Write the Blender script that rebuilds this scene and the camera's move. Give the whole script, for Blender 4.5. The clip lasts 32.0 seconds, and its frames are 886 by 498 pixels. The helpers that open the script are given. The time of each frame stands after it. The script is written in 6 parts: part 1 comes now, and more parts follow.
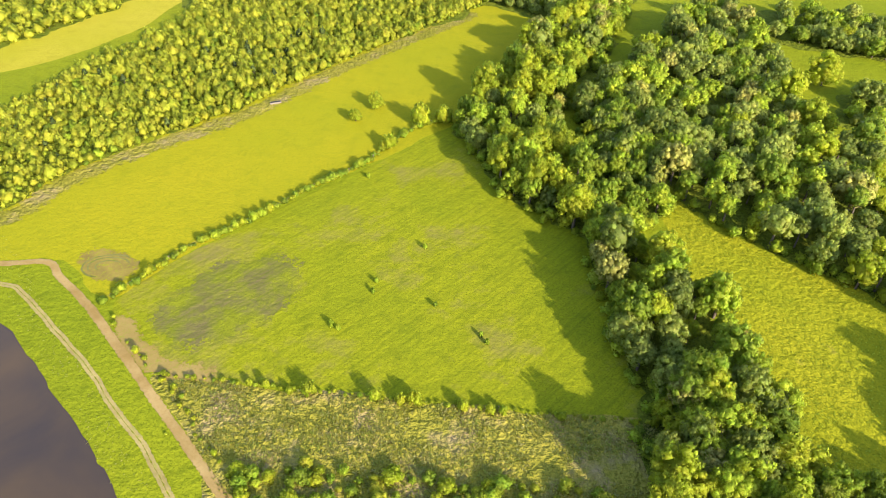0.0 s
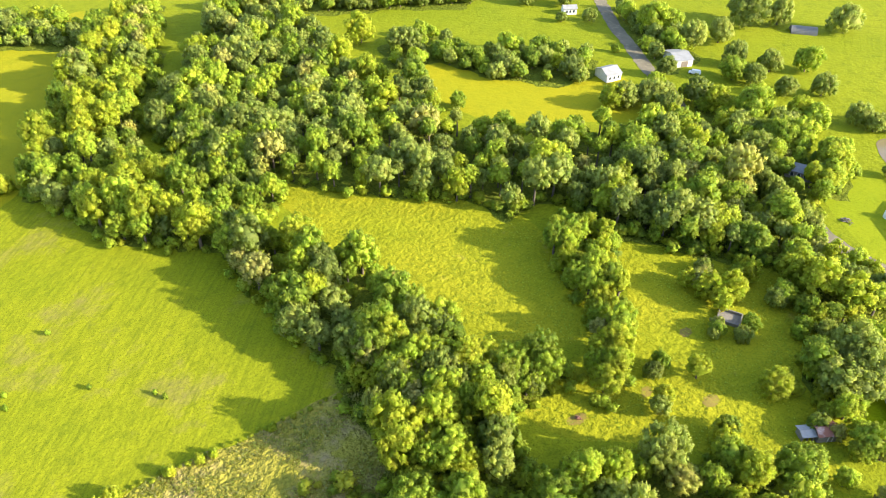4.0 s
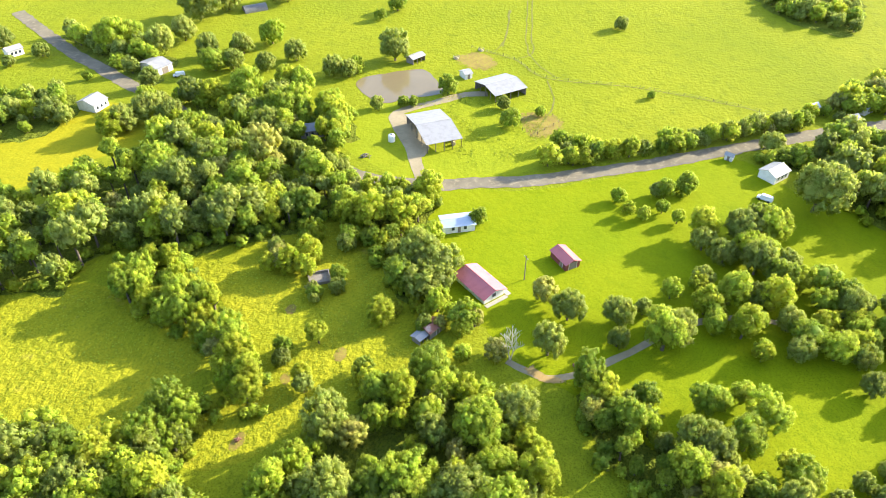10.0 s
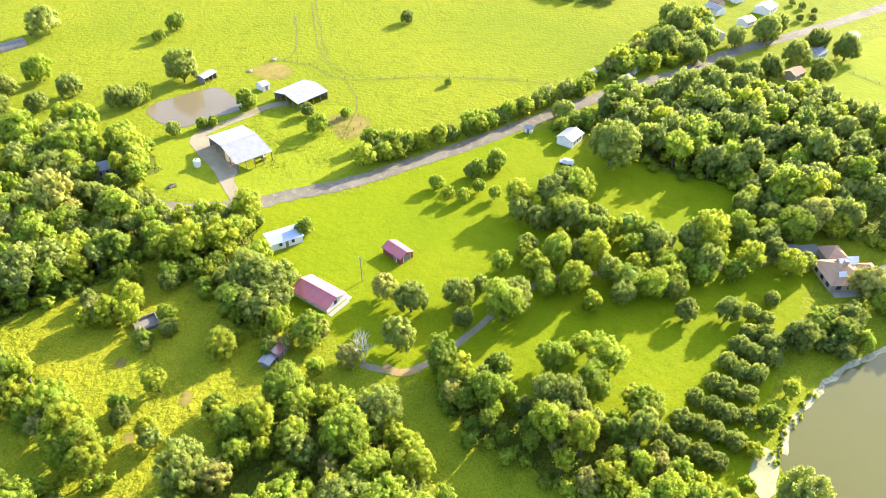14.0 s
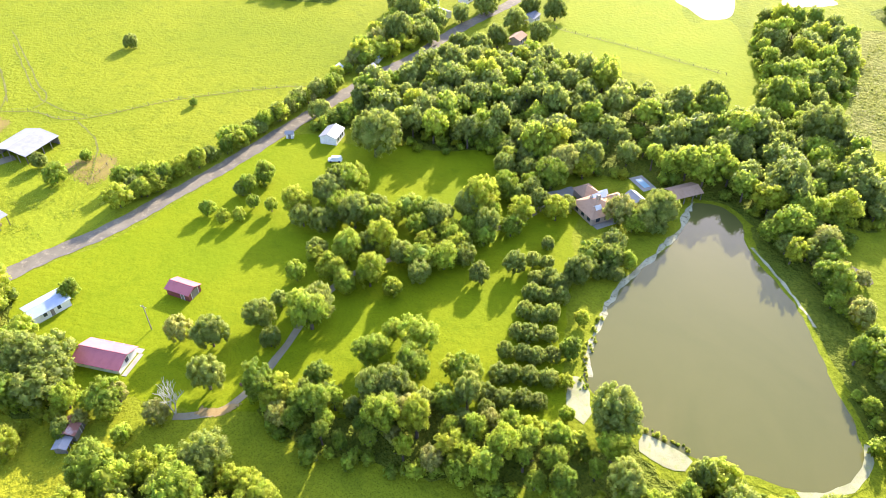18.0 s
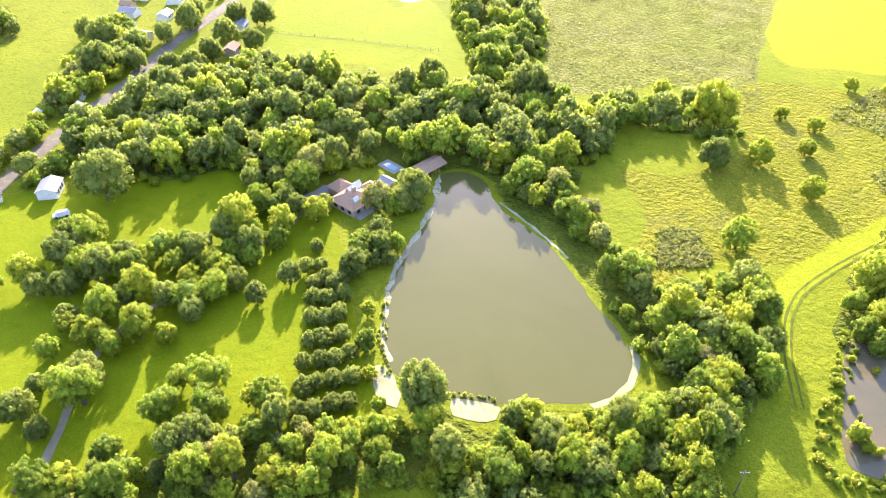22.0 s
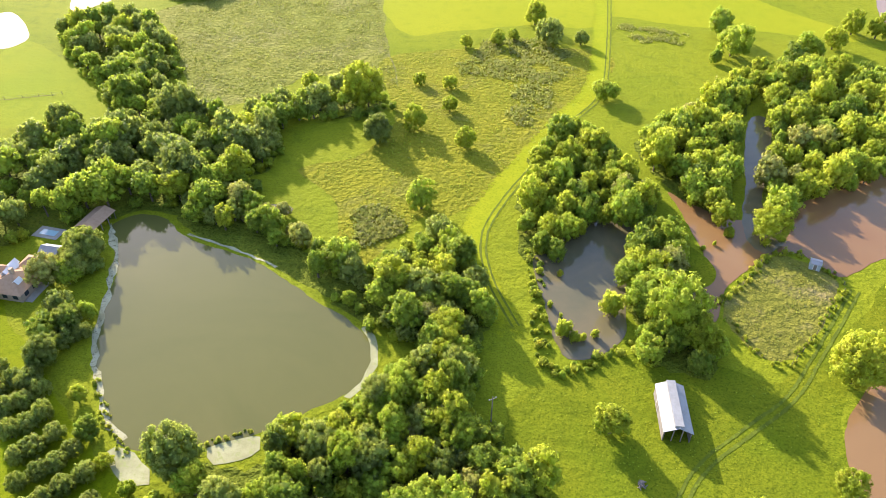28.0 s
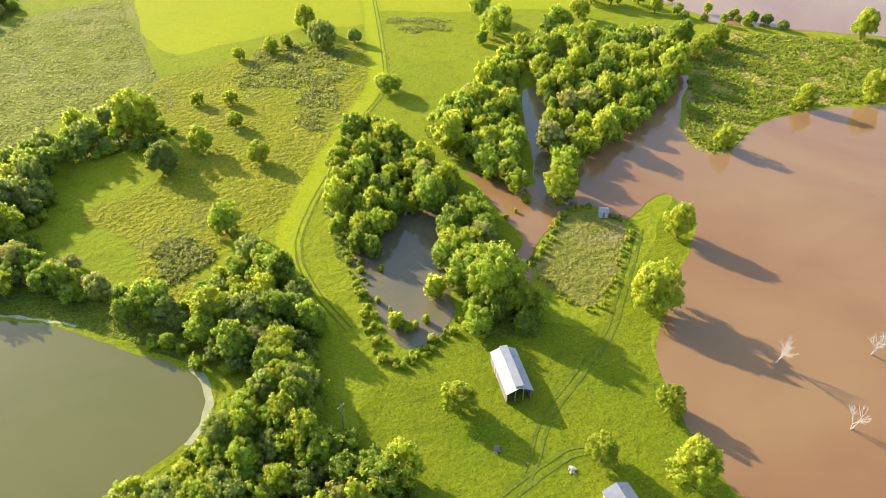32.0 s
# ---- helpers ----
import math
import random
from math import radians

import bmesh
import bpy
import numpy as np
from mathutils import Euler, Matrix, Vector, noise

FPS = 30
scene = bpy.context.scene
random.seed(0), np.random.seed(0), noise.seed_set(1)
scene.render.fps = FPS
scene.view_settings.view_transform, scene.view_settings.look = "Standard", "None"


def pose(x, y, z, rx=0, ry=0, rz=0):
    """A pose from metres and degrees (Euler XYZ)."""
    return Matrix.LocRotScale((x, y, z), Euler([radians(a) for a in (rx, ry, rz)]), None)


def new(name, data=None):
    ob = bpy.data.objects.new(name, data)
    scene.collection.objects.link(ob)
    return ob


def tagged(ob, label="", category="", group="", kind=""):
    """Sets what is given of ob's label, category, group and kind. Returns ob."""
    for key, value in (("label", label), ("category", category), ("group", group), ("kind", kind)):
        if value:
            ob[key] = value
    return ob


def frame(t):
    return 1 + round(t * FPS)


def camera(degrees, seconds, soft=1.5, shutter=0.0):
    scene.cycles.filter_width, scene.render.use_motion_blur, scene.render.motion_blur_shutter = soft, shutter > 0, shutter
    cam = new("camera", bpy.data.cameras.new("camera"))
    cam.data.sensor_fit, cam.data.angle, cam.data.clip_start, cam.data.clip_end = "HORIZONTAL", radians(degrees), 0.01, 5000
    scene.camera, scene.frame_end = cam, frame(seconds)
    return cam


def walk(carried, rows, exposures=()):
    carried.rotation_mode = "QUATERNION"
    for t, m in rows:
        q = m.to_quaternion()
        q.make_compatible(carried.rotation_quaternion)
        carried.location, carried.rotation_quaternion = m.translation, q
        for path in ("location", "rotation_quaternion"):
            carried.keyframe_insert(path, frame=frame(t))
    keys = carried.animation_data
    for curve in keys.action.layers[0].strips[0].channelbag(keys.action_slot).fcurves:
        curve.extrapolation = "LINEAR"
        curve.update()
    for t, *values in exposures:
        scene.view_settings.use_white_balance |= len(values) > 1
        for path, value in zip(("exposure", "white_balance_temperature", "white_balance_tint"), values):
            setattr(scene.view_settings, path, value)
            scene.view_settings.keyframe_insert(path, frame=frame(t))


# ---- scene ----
cam = camera(64.86, 32.0, 0.8)
# The aircraft hovers and turns: seconds, tilt, lean, heading in degrees.
EYE = 120.0
TURNS = [
    (0.0, -38.94, 0.69, 0.00),
    (0.5, -38.93, 0.60, -3.03),
    (1.0, -38.93, 0.51, -7.38),
    (1.5, -38.93, 0.43, -12.01),
    (2.0, -38.93, 0.35, -16.96),
    (2.5, -38.93, 0.28, -21.80),
    (3.0, -38.94, 0.22, -26.73),
    (3.5, -38.94, 0.17, -31.65),
    (4.0, -38.95, 0.14, -37.06),
    (4.5, -38.95, 0.11, -42.44),
    (6.5, -38.95, 0.05, -61.34),
    (7.0, -38.95, 0.05, -65.05),
    (7.5, -38.94, 0.06, -68.38),
    (8.0, -38.93, 0.07, -71.25),
    (8.5, -38.91, 0.09, -73.82),
    (9.0, -38.89, 0.11, -75.99),
    (9.5, -38.87, 0.12, -78.10),
    (10.0, -38.84, 0.13, -80.15),
    (10.5, -38.82, 0.14, -82.04),
    (11.0, -38.80, 0.15, -84.12),
    (11.5, -38.78, 0.15, -86.47),
    (12.0, -38.76, 0.14, -88.88),
    (12.5, -38.74, 0.13, -91.18),
    (13.0, -38.72, 0.11, -93.40),
    (13.5, -38.71, 0.08, -95.53),
    (14.0, -38.71, 0.05, -97.71),
    (14.5, -38.71, 0.00, -100.04),
    (16.5, -38.76, -0.17, -111.27),
    (17.0, -38.77, -0.21, -113.67),
    (17.5, -38.79, -0.24, -116.37),
    (18.0, -38.82, -0.27, -119.53),
    (18.5, -38.84, -0.28, -122.78),
    (19.0, -38.86, -0.29, -126.28),
    (19.5, -38.88, -0.28, -129.36),
    (20.0, -38.89, -0.26, -132.11),
    (20.5, -38.90, -0.22, -134.82),
    (21.0, -38.91, -0.19, -137.61),
    (21.5, -38.91, -0.14, -140.49),
    (22.0, -38.92, -0.09, -143.44),
    (22.5, -38.92, -0.04, -146.28),
    (23.0, -38.92, 0.01, -148.94),
    (23.5, -38.92, 0.06, -151.54),
    (24.0, -38.91, 0.10, -153.94),
    (24.5, -38.89, 0.14, -156.43),
    (25.0, -38.87, 0.17, -158.90),
    (25.5, -38.85, 0.20, -161.43),
    (27.5, -38.74, 0.31, -171.61),
    (28.0, -38.72, 0.34, -173.91),
    (28.5, -38.70, 0.37, -176.28),
    (29.0, -38.68, 0.40, -178.79),
    (29.5, -38.66, 0.44, -181.25),
    (30.0, -38.64, 0.47, -183.81),
    (30.5, -38.62, 0.50, -186.27),
    (31.0, -38.60, 0.53, -188.48),
    (31.5, -38.58, 0.55, -190.73),
    (32.0, -38.55, 0.56, -193.02),
]
EXPOSURES = [(0.0, 1.74, 6250, 19), (2.0, 1.96, 6200, 18), (4.0, 2.14, 6150, 18), (9.0, 2.28, 6050, 19), (13.0, 2.44, 5900, 23), (17.0, 2.34, 5750, 29), (21.0, 2.59, 5650, 37), (25.0, 1.98, 5750, 33), (28.0, 1.92, 5900, 26), (32.0, 1.8, 6050, 21)]
walk(cam, [(t, pose(0, 0, EYE, 90 + tilt, 0, heading) @ pose(0, 0, 0, 0, 0, lean)) for t, tilt, lean, heading in TURNS], EXPOSURES)

# ---- light ----
SUN_HEIGHT, SUN_SIDE = 22.0, -53.5   # degrees above the horizon; degrees from +x towards +y
world = bpy.data.worlds.new("sky")
world.use_nodes = True
scene.world = world
wn = world.node_tree.nodes
sky = wn.new("ShaderNodeTexSky")
sky.sky_type, sky.sun_disc = "NISHITA", False
sky.sun_elevation, sky.sun_rotation = radians(SUN_HEIGHT), radians(90 - SUN_SIDE)
sky.air_density, sky.dust_density = 1.2, 1.2
wn["Background"].inputs["Strength"].default_value = 0.115
world.node_tree.links.new(sky.outputs["Color"], wn["Background"].inputs["Color"])
sun_data = bpy.data.lights.new("sun", "SUN")
sun_data.energy, sun_data.angle, sun_data.color = 3.0, radians(0.6), (1.0, 0.92, 0.66)
sun = new("sun", sun_data)
sun_way = Vector((math.cos(radians(SUN_SIDE)) * math.cos(radians(SUN_HEIGHT)), math.sin(radians(SUN_SIDE)) * math.cos(radians(SUN_HEIGHT)), math.sin(radians(SUN_HEIGHT))))
sun.matrix_world = Matrix.Translation((200, -250, 250)) @ sun_way.to_track_quat("Z", "Y").to_matrix().to_4x4()


# ---- materials ----
def ramp_stops(node, stops):
    r = node.color_ramp
    while len(r.elements) > 1:
        r.elements.remove(r.elements[-1])
    r.elements[0].position, r.elements[0].color = stops[0][0], (*stops[0][1], 1)
    for p, c in stops[1:]:
        e = r.elements.new(p)
        e.color = (*c, 1)


def shell(name):
    m = bpy.data.materials.new(name)
    m.use_nodes = True
    t = m.node_tree
    return m, t, t.nodes["Principled BSDF"]


def noise_node(t, coords, scale, detail=4.0, rough=0.6, stretch=None, distort=0.0):
    n = t.nodes.new("ShaderNodeTexNoise")
    n.inputs["Scale"].default_value, n.inputs["Detail"].default_value, n.inputs["Roughness"].default_value = scale, detail, rough
    n.inputs["Distortion"].default_value = distort
    if stretch:
        mp = t.nodes.new("ShaderNodeMapping")
        mp.vector_type = "TEXTURE"
        mp.inputs["Scale"].default_value = [1 / k for k in stretch[:3]]
        mp.inputs["Rotation"].default_value = (0, 0, radians(stretch[3]))
        t.links.new(coords, mp.inputs["Vector"])
        coords = mp.outputs["Vector"]
    t.links.new(coords, n.inputs["Vector"])
    return n.outputs["Fac"]


def mixed(t, a, b, fac, mode="MIX"):
    n = t.nodes.new("ShaderNodeMix")
    n.data_type, n.blend_type = "RGBA", mode
    for s, v in (("A", a), ("B", b)):
        sock = [i for i in n.inputs if i.name == s and i.type == "RGBA"][0]
        if isinstance(v, tuple):
            sock.default_value = (*v, 1)
        else:
            t.links.new(v, sock)
    if isinstance(fac, float):
        n.inputs[0].default_value = fac
    else:
        t.links.new(fac, n.inputs[0])
    return [o for o in n.outputs if o.type == "RGBA"][0]


def ranged(t, value, lo, hi, a=0.0, b=1.0):
    n = t.nodes.new("ShaderNodeMapRange")
    for k, v in (("From Min", lo), ("From Max", hi), ("To Min", a), ("To Max", b)):
        n.inputs[k].default_value = v
    t.links.new(value, n.inputs["Value"])
    return n.outputs["Result"]


def bumped(t, bsdf, height, distance, strength=1.0):
    n = t.nodes.new("ShaderNodeBump")
    n.inputs["Distance"].default_value, n.inputs["Strength"].default_value = distance, strength
    t.links.new(height, n.inputs["Height"])
    t.links.new(n.outputs["Normal"], bsdf.inputs["Normal"])


def grass(name, dark, mid, pale, broad=0.03, fine=0.9, patch=None, patch_scale=0.06, patch_at=(0.52, 0.66), relief=0.25, rows=None, strong=0.55):
    """Grass: broad tone, blade clumps, optional bare or dry patches, optional drill rows (degrees)."""
    m, t, b = shell(name)
    dark, mid, pale = [(r * 1.07, g, bl) for r, g, bl in (dark, mid, pale)]
    co = t.nodes.new("ShaderNodeTexCoord").outputs["Object"]
    big, mid_n, small = noise_node(t, co, broad, 5, 0.6), noise_node(t, co, fine * 0.25, 5, 0.7), noise_node(t, co, fine * 1.7, 6, 0.8)
    c = mixed(t, mid, pale, ranged(t, big, 0.35, 0.68))
    c = mixed(t, c, dark, ranged(t, mid_n, 0.5, 0.75, 0.0, 0.8))
    c = mixed(t, c, dark, ranged(t, small, 0.46, 0.64, 0.0, 0.7))
    c = mixed(t, c, pale, ranged(t, noise_node(t, co, fine * 2.3, 5, 0.8), 0.53, 0.66, 0.0, 0.5))
    c = mixed(t, c, tuple(k * 0.6 for k in dark), ranged(t, noise_node(t, co, fine * 3.4, 3, 0.75), 0.54, 0.68, 0.0, 0.75))
    if patch:
        spot = noise_node(t, co, patch_scale, 8, 0.72)
        c = mixed(t, c, patch, ranged(t, spot, *patch_at))
    blend = t.nodes.new("ShaderNodeMath")
    blend.operation, blend.inputs[1].default_value = "MULTIPLY_ADD", 0.3
    t.links.new(small, blend.inputs[0])
    t.links.new(ranged(t, noise_node(t, co, 0.55, 3, 0.6), 0.35, 0.7), blend.inputs[2])
    h = blend.outputs[0]
    if rows is not None:
        lines = noise_node(t, co, 0.35, 4, 0.65, (0.14, 3.0, 1, rows))
        c = mixed(t, c, dark, ranged(t, lines, 0.44, 0.66, 0.0, strong))
    t.links.new(c, b.inputs["Base Color"])
    b.inputs["Roughness"].default_value = 0.85
    b.inputs["Specular IOR Level"].default_value = 0.03
    bumped(t, b, h, relief * 1.25)
    return m


def earth(name, dark, pale, scale=0.5, rough=0.9, relief=0.06, weeds=None):
    m, t, b = shell(name)
    co = t.nodes.new("ShaderNodeTexCoord").outputs["Object"]
    big, small = noise_node(t, co, scale * 0.2, 6, 0.65), noise_node(t, co, scale * 3, 6, 0.7)
    c = mixed(t, dark, pale, ranged(t, big, 0.35, 0.65))
    c = mixed(t, c, dark, ranged(t, small, 0.5, 0.75, 0.0, 0.7))
    if weeds:
        c = mixed(t, c, weeds, ranged(t, noise_node(t, co, scale * 0.9, 7, 0.75), 0.52, 0.62))
    t.links.new(c, b.inputs["Base Color"])
    b.inputs["Roughness"].default_value, b.inputs["Specular IOR Level"].default_value = rough, 0.12
    bumped(t, b, small, relief)
    return m


def water(name, deep, silt, ripple=0.02, rough=0.06, broad=0.03):
    m, t, b = shell(name)
    co = t.nodes.new("ShaderNodeTexCoord").outputs["Object"]
    c = mixed(t, deep, silt, ranged(t, noise_node(t, co, broad, 4, 0.55, distort=1.5), 0.35, 0.7))
    t.links.new(c, b.inputs["Base Color"])
    b.inputs["Roughness"].default_value, b.inputs["IOR"].default_value = rough, 1.33
    bumped(t, b, noise_node(t, co, 0.8, 4, 0.6), ripple)
    return m


def foliage(name, dark, mid, bright, glow=0.52, vary=1.0):
    """Leaves: tone by tree (attribute "tone"), by leaf island and by clump; light comes through them."""
    dark, mid, bright = [(r * 1.33, g * 1.29, bl * 1.8) for r, g, bl in (dark, mid, bright)]
    m, t, b = shell(name)
    tone = t.nodes.new("ShaderNodeAttribute")
    tone.attribute_name = "tone"
    info = t.nodes.new("ShaderNodeObjectInfo")
    geo = t.nodes.new("ShaderNodeNewGeometry")
    add = t.nodes.new("ShaderNodeMath")
    add.operation = "ADD"
    t.links.new(tone.outputs["Fac"], add.inputs[0])
    t.links.new(info.outputs["Random"], add.inputs[1])
    wrap = t.nodes.new("ShaderNodeMath")
    wrap.operation = "FRACT"
    t.links.new(add.outputs[0], wrap.inputs[0])
    r = t.nodes.new("ShaderNodeValToRGB")
    ramp_stops(r, [(0.0, dark), (0.45, mid), (0.8, bright), (1.0, mid)])
    t.links.new(wrap.outputs[0], r.inputs["Fac"])
    hsv = t.nodes.new("ShaderNodeHueSaturation")
    t.links.new(r.outputs["Color"], hsv.inputs["Color"])
    at = geo.outputs["Position"]
    clump = noise_node(t, at, 1.1, 4, 0.75)
    mul = t.nodes.new("ShaderNodeMath")
    mul.operation = "MULTIPLY"
    t.links.new(ranged(t, geo.outputs["Random Per Island"], 0, 1, 1 - 0.3 * vary, 1 + 0.26 * vary), mul.inputs[0])
    t.links.new(ranged(t, clump, 0.36, 0.64, 1 - 0.22 * vary, 1 + 0.2 * vary), mul.inputs[1])
    t.links.new(mul.outputs[0], hsv.inputs["Value"])
    t.links.new(ranged(t, noise_node(t, at, 0.35, 3, 0.6), 0.3, 0.7, 0.475, 0.52), hsv.inputs["Hue"])
    way = t.nodes.new("ShaderNodeAttribute")
    way.attribute_name = "outward"
    turned = t.nodes.new("ShaderNodeVectorTransform")
    turned.vector_type, turned.convert_from, turned.convert_to = "NORMAL", "OBJECT", "WORLD"
    t.links.new(way.outputs["Vector"], turned.inputs[0])
    t.links.new(turned.outputs[0], b.inputs["Normal"])
    col = hsv.outputs["Color"]
    t.links.new(col, b.inputs["Base Color"])
    b.inputs["Roughness"].default_value = 0.62
    b.inputs["Specular IOR Level"].default_value = 0.25
    tr = t.nodes.new("ShaderNodeBsdfTranslucent")
    t.links.new(mixed(t, col, (0.60, 0.70, 0.06), 0.42), tr.inputs["Color"])
    mx = t.nodes.new("ShaderNodeMixShader")
    mx.inputs[0].default_value = glow
    t.links.new(b.outputs[0], mx.inputs[1])
    t.links.new(tr.outputs[0], mx.inputs[2])
    t.links.new(mx.outputs[0], t.nodes["Material Output"].inputs["Surface"])
    return m


def painted(name, colour, stain, rough=0.5, metal=0.0, scale=0.6, relief=0.004, streak=None, shine=0.5):
    m, t, b = shell(name)
    co = t.nodes.new("ShaderNodeTexCoord").outputs["Object"]
    c = mixed(t, colour, stain, ranged(t, noise_node(t, co, scale, 7, 0.7, streak), 0.45, 0.75))
    t.links.new(c, b.inputs["Base Color"])
    b.inputs["Roughness"].default_value, b.inputs["Metallic"].default_value, b.inputs["Specular IOR Level"].default_value = rough, metal, shine
    bumped(t, b, noise_node(t, co, scale * 6, 4), relief)
    return m


def softened(m, name, scale=0.5):
    """A copy of a ground material that thins out raggedly towards the sheet's border (attribute "fade")."""
    m = m.copy()
    m.name = name
    t = m.node_tree
    fade = t.nodes.new("ShaderNodeAttribute")
    fade.attribute_name = "fade"
    add = t.nodes.new("ShaderNodeMath")
    add.operation = "ADD"
    t.links.new(fade.outputs["Fac"], add.inputs[0])
    t.links.new(ranged(t, noise_node(t, t.nodes.new("ShaderNodeTexCoord").outputs["Object"], scale, 9, 0.85), 0.36, 0.64, -0.5, 0.5), add.inputs[1])
    clear = t.nodes.new("ShaderNodeBsdfTransparent")
    mx = t.nodes.new("ShaderNodeMixShader")
    t.links.new(ranged(t, add.outputs[0], 0.495, 0.505), mx.inputs[0])
    t.links.new(clear.outputs[0], mx.inputs[1])
    t.links.new(t.nodes["Principled BSDF"].outputs[0], mx.inputs[2])
    t.links.new(mx.outputs[0], t.nodes["Material Output"].inputs["Surface"])
    return m


M = {}
M["ground"] = grass("ground_grass", (0.10, 0.14, 0.007), (0.185, 0.235, 0.009), (0.25, 0.28, 0.011), 0.012, 0.8, relief=0.13)
M["crop"] = grass("drilled_grass", (0.11, 0.145, 0.008), (0.205, 0.25, 0.008), (0.30, 0.31, 0.010), 0.025, 0.9, (0.21, 0.165, 0.06), 0.025, (0.52, 0.7), 0.09, 46.5, 0.5)
M["thin_crop"] = grass("thin_drilled_grass", (0.11, 0.135, 0.013), (0.175, 0.215, 0.012), (0.235, 0.262, 0.015), 0.05, 0.9, (0.15, 0.125, 0.05), 0.09, (0.42, 0.6), 0.1, 46.5, 0.7)
M["meadow"] = grass("mown_meadow", (0.20, 0.225, 0.009), (0.275, 0.285, 0.009), (0.33, 0.305, 0.01), 0.02, 0.7, relief=0.08)
M["rough"] = grass("rough_pasture", (0.165, 0.195, 0.008), (0.245, 0.275, 0.01), (0.305, 0.305, 0.013), 0.04, 0.6, (0.30, 0.23, 0.06), 0.05, (0.62, 0.75), 0.2)
M["lawn"] = grass("mown_lawn", (0.115, 0.172, 0.002), (0.17, 0.235, 0.002), (0.225, 0.265, 0.003), 0.03, 0.9, relief=0.06, rows=48, strong=0.2)
M["barn_grass"] = grass("barn_meadow_grass", (0.075, 0.11, 0.005), (0.13, 0.18, 0.006), (0.185, 0.21, 0.008), 0.05, 0.6, relief=0.1)
M["cattle_grass"] = grass("grazed_pasture", (0.16, 0.21, 0.008), (0.21, 0.27, 0.009), (0.26, 0.29, 0.01), 0.02, 0.7, relief=0.08)
M["scrub"] = grass("scrub_grass", (0.15, 0.16, 0.016), (0.25, 0.25, 0.03), (0.32, 0.29, 0.05), 0.06, 0.5, (0.33, 0.25, 0.11), 0.09, (0.5, 0.66), 0.6)
M["grey"] = grass("sedge_pasture", (0.12, 0.145, 0.02), (0.20, 0.225, 0.03), (0.25, 0.255, 0.04), 0.02, 0.5, (0.235, 0.215, 0.065), 0.03, (0.5, 0.7), 0.4)
M["bush"] = grass("bushy_pasture", (0.13, 0.155, 0.01), (0.205, 0.22, 0.012), (0.265, 0.26, 0.016), 0.03, 0.5, (0.17, 0.165, 0.03), 0.05, (0.52, 0.7), 0.4)
M["paddock"] = grass("thin_paddock_grass", (0.105, 0.125, 0.016), (0.165, 0.175, 0.024), (0.215, 0.21, 0.035), 0.06, 0.6, (0.23, 0.19, 0.07), 0.08, (0.52, 0.66), 0.3)
# darker green than the open ground; laid as a sheet under the woods
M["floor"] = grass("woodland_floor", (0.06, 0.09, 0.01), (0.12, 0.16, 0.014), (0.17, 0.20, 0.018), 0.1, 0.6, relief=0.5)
M["lane"] = grass("mown_lane", (0.20, 0.255, 0.006), (0.26, 0.315, 0.007), (0.31, 0.335, 0.009), 0.05, 0.5, relief=0.06)
M["bright_field"] = grass("bright_mown_field", (0.20, 0.25, 0.007), (0.255, 0.295, 0.008), (0.30, 0.32, 0.01), 0.012, 0.6, relief=0.06)
M["asphalt"] = earth("worn_asphalt", (0.15, 0.128, 0.085), (0.22, 0.188, 0.125), 0.5, 0.85, 0.03, weeds=(0.27, 0.225, 0.14))
M["gravel"] = earth("pale_gravel", (0.25, 0.205, 0.12), (0.37, 0.305, 0.18), 0.6)
M["clay"] = earth("tan_clay", (0.27, 0.175, 0.055), (0.41, 0.29, 0.115), 0.5)
M["rut"] = earth("grassy_rut", (0.13, 0.13, 0.03), (0.22, 0.20, 0.06), 1.2, weeds=(0.15, 0.19, 0.01))
M["bare"] = earth("bare_soil", (0.19, 0.14, 0.035), (0.29, 0.22, 0.045), 0.9, weeds=(0.26, 0.25, 0.02))
M["dry"] = grass("dry_field", (0.27, 0.26, 0.018), (0.35, 0.34, 0.022), (0.41, 0.37, 0.035), 0.02, 0.6, relief=0.1)
M["green_rut"] = earth("shaded_green_rut", (0.08, 0.105, 0.008), (0.14, 0.17, 0.012), 1.0, weeds=(0.17, 0.21, 0.01))
M["soil"] = earth("pinkish_soil", (0.25, 0.175, 0.045), (0.33, 0.24, 0.075), 0.6, weeds=(0.24, 0.23, 0.03))
M["track"] = earth("pale_wheel_track", (0.27, 0.21, 0.07), (0.42, 0.33, 0.13), 0.8, weeds=(0.28, 0.27, 0.06))
M["algae"] = earth("pale_algae_and_sand", (0.30, 0.28, 0.15), (0.50, 0.47, 0.29), 1.0, weeds=(0.15, 0.14, 0.06))
M["sand"] = earth("pale_sand", (0.28, 0.27, 0.13), (0.42, 0.40, 0.22), 0.7, weeds=(0.30, 0.32, 0.12))
M["pond"] = water("olive_pond_water", (0.115, 0.112, 0.028), (0.13, 0.122, 0.032), 0.012, 0.03)
M["stock"] = water("tan_pond_water", (0.17, 0.135, 0.07), (0.21, 0.165, 0.085), 0.01, 0.1)
M["flood"] = water("red_silt_water", (0.22, 0.11, 0.042), (0.27, 0.16, 0.064), 0.015, 0.09, 0.01)
M["swamp"] = water("brown_swamp_water", (0.115, 0.105, 0.055), (0.165, 0.13, 0.065), 0.008, 0.05, 0.05)
M["dark_water"] = water("dark_flood_water", (0.045, 0.036, 0.034), (0.09, 0.06, 0.035), 0.01, 0.07, 0.02)
M["leaf"] = foliage("leaves_broad", (0.135, 0.20, 0.014), (0.225, 0.31, 0.016), (0.33, 0.41, 0.02))
